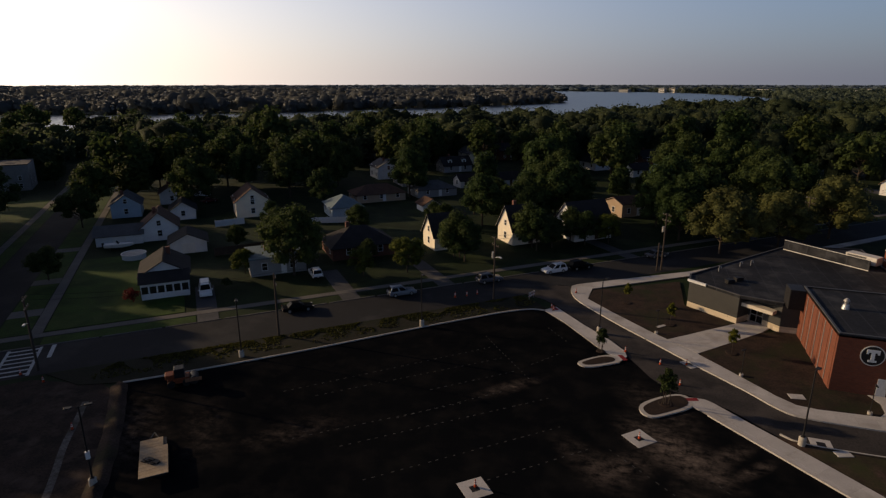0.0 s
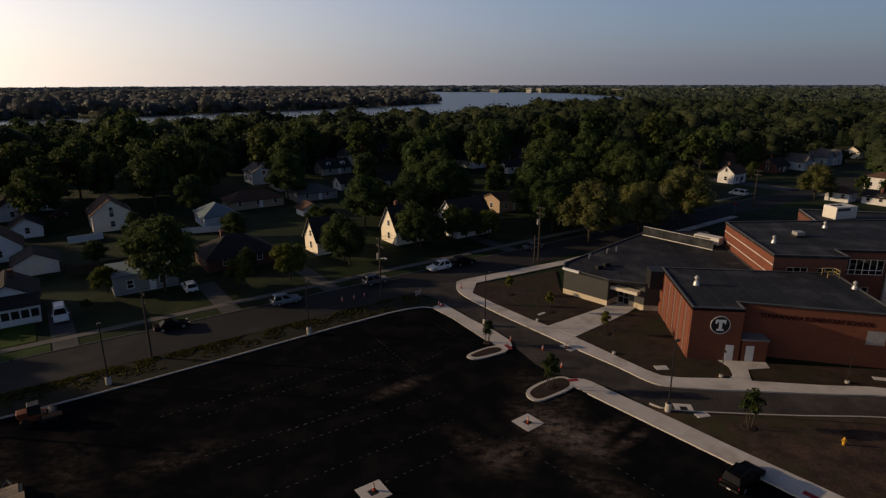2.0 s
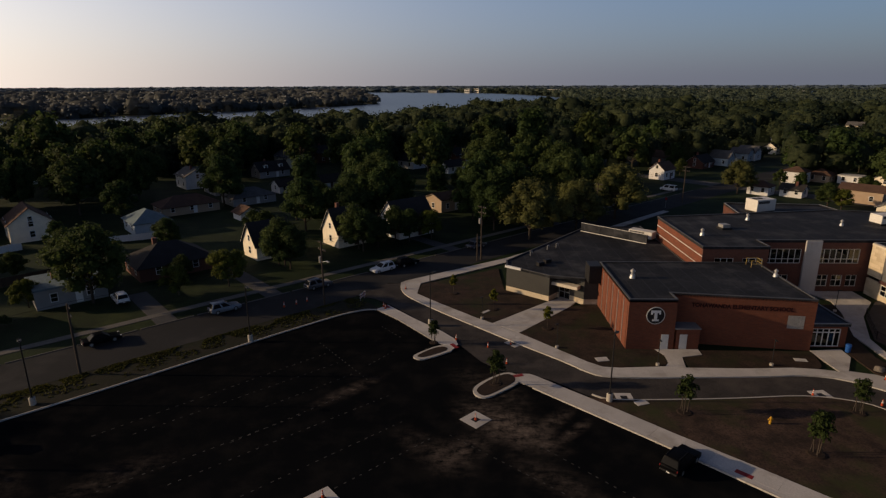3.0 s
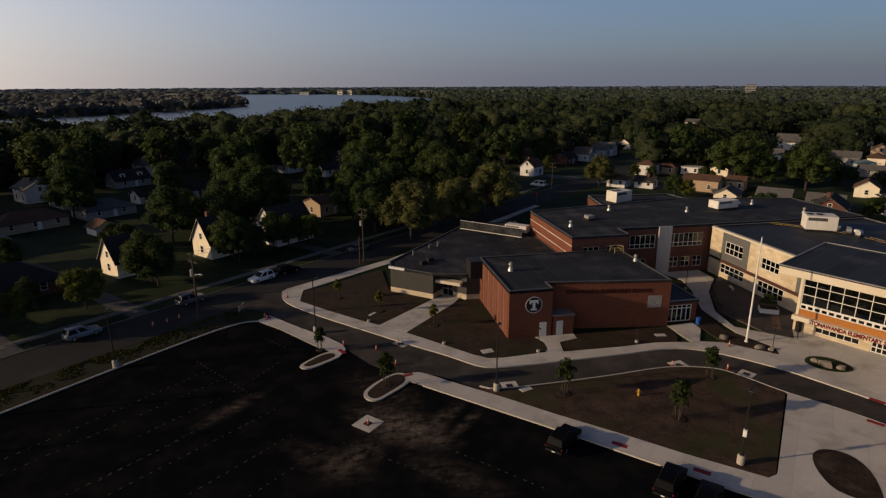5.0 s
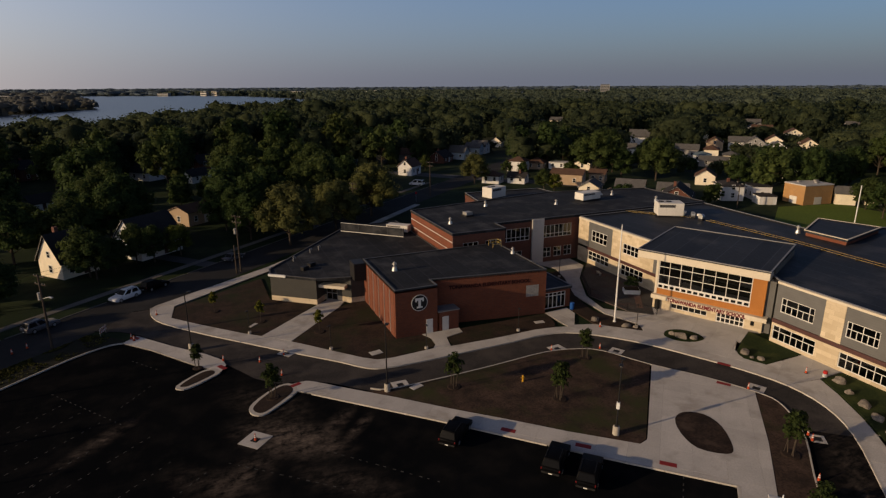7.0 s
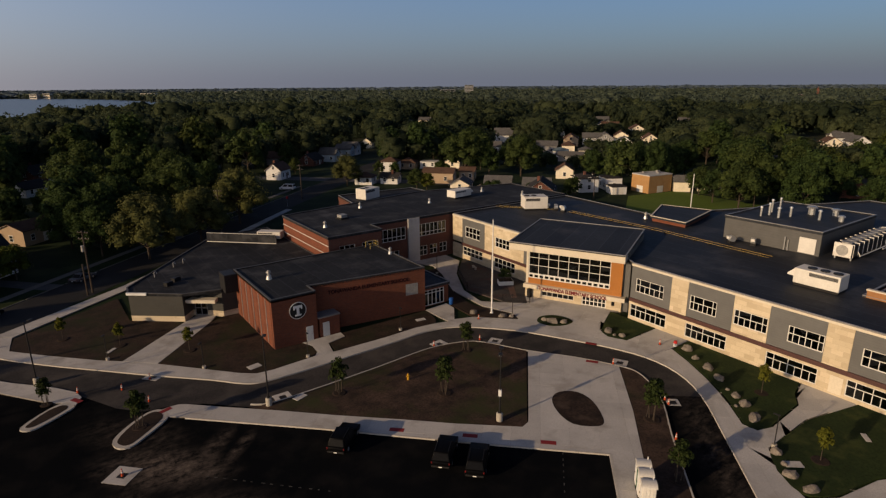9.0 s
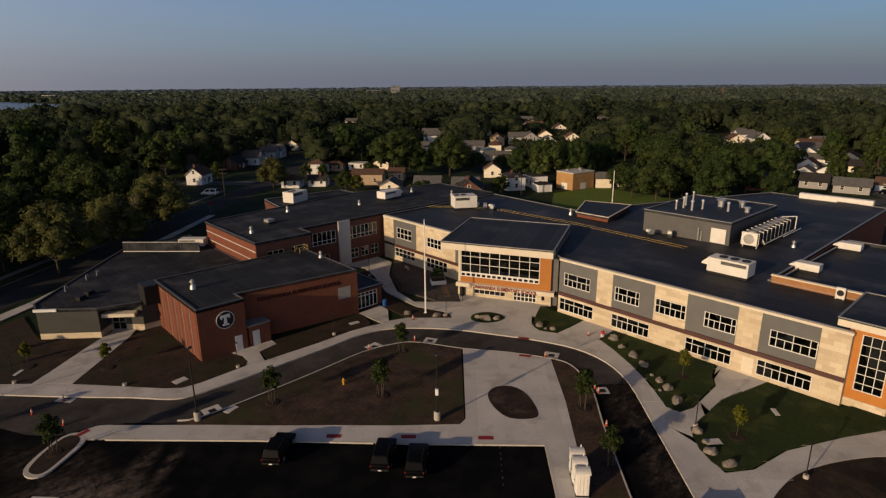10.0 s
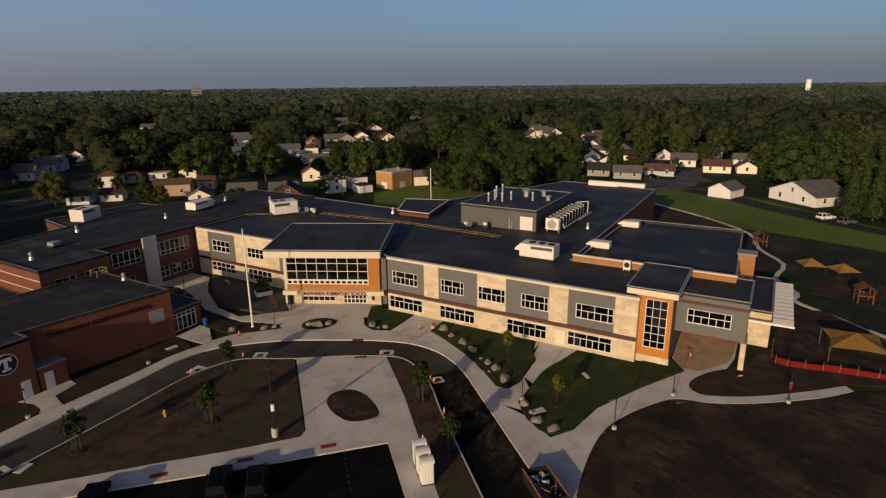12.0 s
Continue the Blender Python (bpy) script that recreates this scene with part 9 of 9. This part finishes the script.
# ducts and small plant
for i, (x, y, z) in enumerate(((86.6, 84.8, Z_ROOF), (87.6, 83.0, Z_ROOF), (87.9, 81.2, Z_ROOF), (91.8, 47.6, Z_ROOF), (93.2, 44.8, Z_ROOF))):
    t = thing("roof_fan", "galvanised exhaust fan with duct elbow", "exhaust fan", pose(x, y, z, rz=i * 50), "roof fans")
    part("curb", boxed(-0.5, 0.5, -0.4, 0.4, 0, 0.35), BLACKMETAL, t)
    part("housing", tubed(((0, -0.35, 0.75), (0, 0.35, 0.75), 0.5), n=14), STEEL, t)
    part("outlet", boxed(0.1, 0.8, -0.3, 0.3, 0.75, 1.2, bevel=0.03), UNITWHITE, t)


def vent(x, y, z, k=1.0):
    t = thing("roof_vent", "galvanised mushroom vent on the flat roof", "roof vent", pose(x, y, z) @ Matrix.Scale(k, 4), "roof vents")
    part("duct", tubed(((0, 0, -0.02), (0, 0, 0.5), 0.42, 0.30), n=14), STEEL, t)
    part("neck", tubed(((0, 0, 0.5), (0, 0, 0.9), 0.2), n=12), STEEL, t)
    part("cowl", tubed(((0, 0, 0.9), (0, 0, 1.1), 0.34, 0.28), ((0, 0, 1.1), (0, 0, 1.25), 0.2, 0.1), n=14), UNITGREY, t)


for a in ((25.3, 79.4, 7.0, 1.1), (46.0, 80.2, 7.0, 0.9), (42.0, 96.8, 8.8, 1.0), (55.2, 108.4, 8.8, 1.0), (95.7, 67.0, Z_ROOF, 1.1), (101.2, 28.2, Z_ROOF, 0.9), (92, 98, 8.8, 1.0), (88, 108, 8.8, 0.9), (70, 104, 8.8, 0.9)):
    vent(*a)
sq = thing("roof_hatch", "low square grey roof fan housing", "roof hatch", pose(47.8, 101.6, 8.8, rz=10))
part("curb", boxed(-0.9, 0.9, -0.9, 0.9, 0, 0.3), BLACKMETAL, sq)
part("hood", prism([(-0.7, -0.7), (0.7, -0.7), (0.7, 0.7), (-0.7, 0.7)], 0.3, 0.85), UNITGREY, sq)
for x, y, rz in ((14.2, 93.4, 40), (15.6, 95.0, 40)):
    t = thing("dark_vent", "dark sloping roof vent on the low wing", "roof vent", pose(x, y, 4.4, rz=rz), "dark vents")
    part("box", boxed(-0.7, 0.7, -0.35, 0.35, 0, 0.55, bevel=0.05), BLACKMETAL, t)
    part("lid", boxed(-0.75, 0.1, -0.4, 0.4, 0.55, 0.65), BLACKMETAL, t)
for x, y in ((16.8, 102.9), (18.6, 104.2), (13.2, 99.0)):
    t = thing("gooseneck_vent", "pale gooseneck pipe on the low roof", "roof vent", pose(x, y, 4.4), "gooseneck vents")
    part("pipe", tubed(((0, 0, 0), (0, 0, 0.8), 0.09), ((0, 0, 0.8), (0.3, 0.1, 0.85), 0.09), ((0.3, 0.1, 0.85), (0.35, 0.1, 0.5), 0.09), n=8), COPING, t)
# guard rail by the gym roof hatch
gr = thing("roof_guard_rail", "yellow guard rail at the roof hatch", "guard rail", pose(45.4, 85.3, 7.0))
for x, y in ((-0.8, -0.8), (0.8, -0.8), (0.8, 0.8), (-0.8, 0.8)):
    part("post", tubed(((x, y, 0), (x, y, 1.05), 0.04), n=6), YELLOW, gr)
for z in (0.55, 1.05):
    for a, b in (((-0.8, -0.8), (0.8, -0.8)), ((0.8, -0.8), (0.8, 0.8)), ((0.8, 0.8), (-0.8, 0.8))):
        part("rail", tubed(((*a, z), (*b, z), 0.035), n=6), YELLOW, gr)
# raised rooflight strip with red-brown front, stepped parapet of the low wing
cl = thing("clerestory", "low raised roof strip with red-brown front", "clerestory", pose(0, 0, 0))
part("wall", prism([(95.2, 58.2), (108.6, 61.4), (105.6, 70.2), (95.2, 65.2)], Z_ROOF - 0.05, 9.25), BRICK, cl)
roofed(cl, [(94.9, 57.9), (109.0, 61.2), (105.8, 70.6), (94.9, 65.4)], 9.35, ROOF, 0.3, 0.12, FASCIA)
sp = thing("roof_screen", "dark screen wall with a white capping rail", "roof screen", pose(0, 0, 0))
for a, b, h in (((25.8, 117.0), (36.2, 107.0), 1.75),):
    part("flashing", pierced((a[0] - 0.08, a[1] - 0.08), (b[0] - 0.08, b[1] - 0.08), 4.4, 4.52, 0.05, []), UNITWHITE, sp, "pale flashing strip")
    part("panel", pierced(a, b, 4.38, 4.4 + h, 0.15, []), ROOFOLD, sp)
    part("cap", pierced(a, b, 4.4 + h, 4.46 + h, 0.18, []), UNITWHITE, sp, "pale cap rail")

# ---------------------------------------------------------------- court, play yard and fences
fc = thing("court_fence", "black steel fence around the small court", "fence", pose(0, 0, 0))
FL = [(61.6, 82.4), (57.4, 74.0), (58.4, 66.0), (61.4, 62.9), (63.6, 65.4)]
for a, b in zip(FL, FL[1:]):
    a, b = Vector(a), Vector(b)
    for z in (0.35, 1.25):
        part("rail", tubed(((a.x, a.y, z), (b.x, b.y, z), 0.03), n=5), BLACKMETAL, fc)
    k = int((b - a).length / 0.28)
    bm = bmesh.new()
    for i in range(k):
        p = a.lerp(b, (i + 0.5) / k)
        tube(bm, (p.x, p.y, 0.2), (p.x, p.y, 1.3), 0.014, n=4)
    tagged(part("picket_infill", bm, BLACKMETAL, fc), kind="stuff")
    for p in (a, b):
        part("post", tubed(((p.x, p.y, 0.1), (p.x, p.y, 1.4), 0.05), n=6), BLACKMETAL, fc)
pk = thing("court_gate_post", "square black gate pier of the court", "gate pier", pose(63.2, 64.9, 0.13))
part("pier", boxed(-0.3, 0.3, -0.3, 0.3, 0, 1.5, bevel=0.03), BLACKMETAL, pk)
pt = thing("planter", "white planter box with green shrubs", "planter", pose(64.4, 72.2, 0.13, rz=-30))
part("box", boxed(-1.3, 1.3, -0.9, 0.9, 0, 0.7, bevel=0.03), WHITE, pt)
part("soil", boxed(-1.2, 1.2, -0.8, 0.8, 0.7, 0.74), MULCH, pt)
tree_proto("shrub", "green shrub growing in the white planter", pose(64.4, 72.2, 0.85), 2.1, 1.3, LEAF, 8, 320, 0.2, 0.1, 0.8, 3, "garden shrubs", "shrub")
bn = thing("bench", "pale steel bench in the fenced court", "bench", pose(65.4, 82.2, 0.13, rz=70))
part("seat", boxed(-0.9, 0.9, -0.22, 0.22, 0.42, 0.48, bevel=0.01), STEEL, bn)
for s in (-0.7, 0.7):
    part("leg", boxed(s - 0.04, s + 0.04, -0.2, 0.2, 0, 0.42), STEEL, bn)
tb = thing("bin", "blue plastic bin beside the annex doors", "bin", pose(51.0, 70.0, 0.14))
BLUEBIN = surface("blue_plastic", (0.02, 0.09, 0.32), None, 0.45, 1, 8)
part("body", tubed(((0, 0, 0), (0, 0, 0.95), 0.3, 0.36), n=14), BLUEBIN, tb)
part("lid", tubed(((0, 0, 0.95), (0, 0, 1.08), 0.38, 0.3), n=14), BLUEBIN, tb)
SAIL = surface("ochre_sail_cloth", (0.22, 0.125, 0.032), (0.18, 0.10, 0.026), 0.85, 0.6, 9, 1, 0.15, 0.2)


BELTPOST = surface("olive_post", (0.12, 0.11, 0.05), None, 0.6, 1, 8)


def sail(x, y, rz, size=6.5, h=3.0):
    t = thing("shade_sail", "ochre cloth shade roof on four posts", "shade sail", pose(x, y, 0, rz=rz), "shade sails")
    s = size / 2
    bm = bmesh.new()
    top = bm.verts.new((0, 0, h + 1.1))
    ring = [bm.verts.new(p) for p in ((-s, -s, h), (0, -s * 0.86, h - 0.05), (s, -s, h), (s * 0.86, 0, h - 0.05), (s, s, h), (0, s * 0.86, h - 0.05), (-s, s, h), (-s * 0.86, 0, h - 0.05))]
    for i in range(8):
        bm.faces.new((top, ring[i], ring[(i + 1) % 8]))
    r = bmesh.ops.extrude_face_region(bm, geom=bm.faces[:])
    bmesh.ops.translate(bm, verts=[v for v in r["geom"] if isinstance(v, bmesh.types.BMVert)], vec=(0, 0, 0.03))
    part("canopy", bm, SAIL, t)
    for px, py in ((-s, -s), (s, -s), (s, s), (-s, s)):
        part("post", tubed(((px, py, -0.05), (px, py, h), 0.055), n=8), BELTPOST if size > 6 else BLACKMETAL, t)


sail(83.6, -11.4, 6, 6.3, 2.3)
sail(119.6, -7.6, 20, 3.8, 1.9)
sail(118.4, -12.4, 30, 3.8, 1.9)
NET = surface("orange_mesh", (0.24, 0.016, 0.014), (0.17, 0.012, 0.011), 0.8, 1, 10)
net_n, net_l = NET.node_tree.nodes, NET.node_tree.links
net_mix, net_clear = net_n.new("ShaderNodeMixShader"), net_n.new("ShaderNodeBsdfTransparent")
net_mix.inputs[0].default_value = 0.45
net_l.new(net_n["Principled BSDF"].outputs[0], net_mix.inputs[1])
net_l.new(net_clear.outputs[0], net_mix.inputs[2])
net_l.new(net_mix.outputs[0], net_n["Material Output"].inputs["Surface"])
rf = thing("safety_fence", "sagging red plastic safety fence on stakes", "fence", pose(0, 0, 0))
line = smooth_line([(82.4, -2.6), (77.2, -3.0), (77.6, -8.0), (78.4, -13.6), (79.0, -22)], 3)
for a, b in zip(line, line[1:]):
    part("net", pierced(a, b, 0.08, 0.85 + rng.uniform(-0.18, 0.1), 0.02, []), NET, rf)
    part("stake", tubed(((*a, -0.05), (*a, 1.25), 0.025), n=5), STEEL, rf)
st = thing("traffic_tube", "slim orange channeliser tube beside the walk", "traffic tube", pose(70.6, -4.6, 0.14))
part("drum", tubed(((0, 0, 0), (0, 0, 1.0), 0.13, 0.10), n=12), CONEORANGE, st)
part("band", tubed(((0, 0, 0.7), (0, 0, 0.78), 0.125, 0.122), n=12), REFLECT, st)
PLAYW = surface("play_timber", (0.15, 0.07, 0.03), (0.10, 0.05, 0.022), 0.8, 1, 8)
PLAYY = surface("play_yellow", (0.55, 0.42, 0.04), None, 0.5, 1, 8)
for x, y, rz, h in ((136.5, 1.0, 20, 2.4), (107.5, -14.6, 10, 2.2)):
    t = thing("play_tower", "wooden climbing tower with yellow slide", "playground", pose(x, y, 0, rz=rz), "play towers")
    for px in (-1, 1):
        for py in (-1, 1):
            part("post", boxed(px - 0.08, px + 0.08, py - 0.08, py + 0.08, 0, h), PLAYW, t)
    part("deck", boxed(-1.1, 1.1, -1.1, 1.1, 1.2, 1.35), PLAYW, t)
    for s in (-1, 1):
        part("roof", roof_slab([(-1.3, s * 1.3, h), (1.3, s * 1.3, h), (1.3, 0, h + 0.8), (-1.3, 0, h + 0.8)], 0.06), PLAYW, t)
    part("slide", roof_slab([(1.1, -0.4, 1.3), (1.1, 0.4, 1.3), (3.6, 0.4, 0.1), (3.6, -0.4, 0.1)], 0.08), PLAYY, t)
lowfence = thing("field_fence", "low dark fence along the playing field", "fence", pose(0, 0, 0))
fl = [(154, 24), (153, 6), (134.5, -13.5), (120, -33)]
for a, b in zip(fl, fl[1:]):
    a, b = Vector(a), Vector(b)
    k = int((b - a).length / 2.5)
    for i in range(k + 1):
        p = a.lerp(b, i / k)
        part("post", tubed(((p.x, p.y, -0.05), (p.x, p.y, 1.1), 0.035), n=5), BLACKMETAL, lowfence)
    for z in (0.3, 0.7, 1.05):
        part("rail", tubed(((a.x, a.y, z), (b.x, b.y, z), 0.025), n=5), BLACKMETAL, lowfence)
# white fences, pool and boat of the gardens
for a, b, h, mat_, lab in (((-97, 111.6), (-92.5, 116.8), 1.6, WHITE, "white board fence between gardens"), ((-78, 122), (-66.5, 127.4), 1.5, WHITE, "white board fence between gardens"), ((-80.4, 91.4), (-72.6, 100.4), 1.7, POLEWOOD, "grey board fence behind the garage"), ((-72.6, 100.4), (-66, 98), 1.7, POLEWOOD, "grey board fence behind the garage"), ((104, 137), (122, 150), 1.7, PLANK, "tan board fence behind the school")):
    t = thing("garden_fence", lab, "fence", pose(0, 0, 0), "garden fences")
    a, b = Vector(a), Vector(b)
    k = max(2, int((b - a).length / 2.2))
    for i in range(k):
        p, q = a.lerp(b, i / k), a.lerp(b, (i + 1) / k)
        part("panel", pierced(tuple(p), tuple(q), 0.05, h, 0.05, []), mat_, t)
        part("post", boxed(p.x - 0.07, p.x + 0.07, p.y - 0.07, p.y + 0.07, -0.05, h + 0.12), mat_, t)
pool = thing("garden_pool", "round above-ground pool with white rim", "pool", pose(-95.0, 85.2, 0))
part("wall", tubed(((0, 0, -0.05), (0, 0, 1.0), 2.2), n=28), SIDINGS["blue"], pool)
bm = bmesh.new()
for i in range(28):
    a0, a1 = 2 * math.pi * i / 28, 2 * math.pi * (i + 1) / 28
    tube(bm, (2.25 * math.cos(a0), 2.25 * math.sin(a0), 1.02), (2.25 * math.cos(a1), 2.25 * math.sin(a1), 1.02), 0.09, n=6, cap=False)
part("rim", bm, WHITE, pool, "white rim")
part("cover", tubed(((0, 0, 1.0), (0, 0, 1.02), 2.16), n=28), WATER, pool)
boat = thing("boat", "white motor boat on the lawn", "boat", pose(-103.2, 89.0, 0.3, rz=38))
bm = bmesh.new()
rows = []
for x, w, z0 in ((-2.6, 0.85, 0.1), (-1, 1.0, 0.0), (0.8, 0.95, 0.0), (2.2, 0.55, 0.2), (3.0, 0.05, 0.5)):
    rows.append([bm.verts.new(p) for p in ((x, -w, 0.95), (x, -w * 0.7, z0 + 0.25), (x, 0, z0), (x, w * 0.7, z0 + 0.25), (x, w, 0.95))])
for r0, r1 in zip(rows, rows[1:]):
    for i in range(4):
        bm.faces.new((r0[i], r0[i + 1], r1[i + 1], r1[i]))
    bm.faces.new((r0[4], r0[0], r1[0], r1[4]))
bm.faces.new(rows[0])
part("hull", bm, WHITE, boat)
part("windscreen", roof_slab([(0.2, -0.7, 0.95), (0.2, 0.7, 0.95), (-0.3, 0.6, 1.5), (-0.3, -0.6, 1.5)], 0.03), HOUSEGLASS, boat)
part("engine", boxed(-3.0, -2.6, -0.25, 0.25, 0.5, 1.3, bevel=0.05), BLACKMETAL, boat)
for s in (-1, 1):
    part("cradle", boxed(-0.6 + s, -0.4 + s, -0.7, 0.7, -0.3, 0.12), POLEWOOD, boat)

# signs
sg = thing("road_barrier", "striped white and orange road barrier", "barrier", pose(-15.2, 88.4, 0, rz=70))
for z in (0.5, 0.95):
    part("board", boxed(-0.9, 0.9, -0.02, 0.02, z, z + 0.25), REFLECT, sg)
    for i in range(4):
        part("stripe", boxed(-0.8 + i * 0.45, -0.6 + i * 0.45, -0.026, -0.021, z + 0.01, z + 0.24), CONEORANGE, sg)
for s in (-0.7, 0.7):
    part("leg", boxed(s - 0.03, s + 0.03, -0.3, 0.3, 0, 0.05), BLACKMETAL, sg)
    part("upright", boxed(s - 0.03, s + 0.03, 0.02, 0.06, 0.05, 1.3), STEEL, sg)
ss = thing("stop_sign", "red octagonal stop sign at the crossing", "road sign", pose(58.8, 161.2, 0, rz=20))
part("post", tubed(((0, 0.05, -0.05), (0, 0.05, 2.9), 0.035), n=6), STEEL, ss)
bm = bmesh.new()
tube(bm, (0, 0.0, 2.6), (0, 0.02, 2.6), 0.42, n=8)
part("plate", bm, surface("sign_red", (0.45, 0.02, 0.025), None, 0.4, 1, 8), ss)

# ---------------------------------------------------------------- far landmarks
def far_block(name, label, x, y, w, d, h, mat_, category, rows=0, rz=0.0):
    t = thing(name, label, category, pose(x, y, 0, rz=rz))
    part("wall", boxed(-w / 2, w / 2, -d / 2, d / 2, -0.1, h), mat_, t)
    part("roof", boxed(-w / 2 - 0.4, w / 2 + 0.4, -d / 2 - 0.4, d / 2 + 0.4, h, h + 0.6), COPING, t)
    for i in range(rows):
        z = h * (i + 0.5) / rows
        part("window_band", boxed(-w / 2 + 1, w / 2 - 1, -d / 2 - 0.25, -d / 2 - 0.05, z, z + h / rows * 0.4), HOUSEGLASS, t)


far_block("tower_block", "pale high-rise block far above the woods", 1019, 1311, 24, 20, 30, UNITGREY, "tower block", 8, -38)
far_block("far_building", "long pale building across the woods", 960, 1330, 40, 14, 18, UNITGREY, "building", 3, -35)
far_block("church", "red brick church far in the woods", 1102, 478, 34, 16, 12, BRICK_OLD, "church", 0, -66)
sp_ = thing("church_spire", "brick church tower far in the woods", "church tower", pose(1098, 458, 0, rz=-66))
part("shaft", boxed(-1.7, 1.7, -1.7, 1.7, -0.1, 21), BRICK_OLD, sp_)
part("spire", tubed(((0, 0, 21), (0, 0, 25), 1.9, 0.2), n=4), BRICK_OLD, sp_)
wt = thing("water_tower", "white standpipe water tower on the horizon", "water tower", pose(1464, -36, 0))
part("tank", tubed(((0, 0, -0.1), (0, 0, 33), 5.2), n=24), WHITE, wt)
part("cap", tubed(((0, 0, 33), (0, 0, 34.5), 5.2, 2.0), n=24), WHITE, wt)
far_block("far_building", "low pale building near the water tower", 1460, -2, 30, 16, 10, FASCIA, "building", 1, -88)
for x, y, w, h, mat_ in ((-386, 1349, 34, 11, WHITE), (-335, 1372, 50, 15, COPING), (-300, 1380, 26, 12, WHITE), (-80, 2110, 38, 9, COPING), (40, 2075, 22, 13, UNITGREY), (72, 2070, 20, 14, FASCIA), (104, 2060, 18, 12, UNITGREY), (300, 1840, 46, 13, FASCIA), (330, 1700, 60, 7, COPING), (505, 1765, 40, 12, WHITE), (420, 1600, 40, 10, WHITE), (560, 1900, 30, 14, COPING), (-471, 985, 16, 7, WHITE), (640, 1500, 30, 12, FASCIA), (800, 1400, 36, 13, WHITE)):
    far_block("far_building", "pale waterside building across the river", x, y, w, 14, h, mat_, "building", 2, -math.degrees(math.atan2(x, y)) - 38)
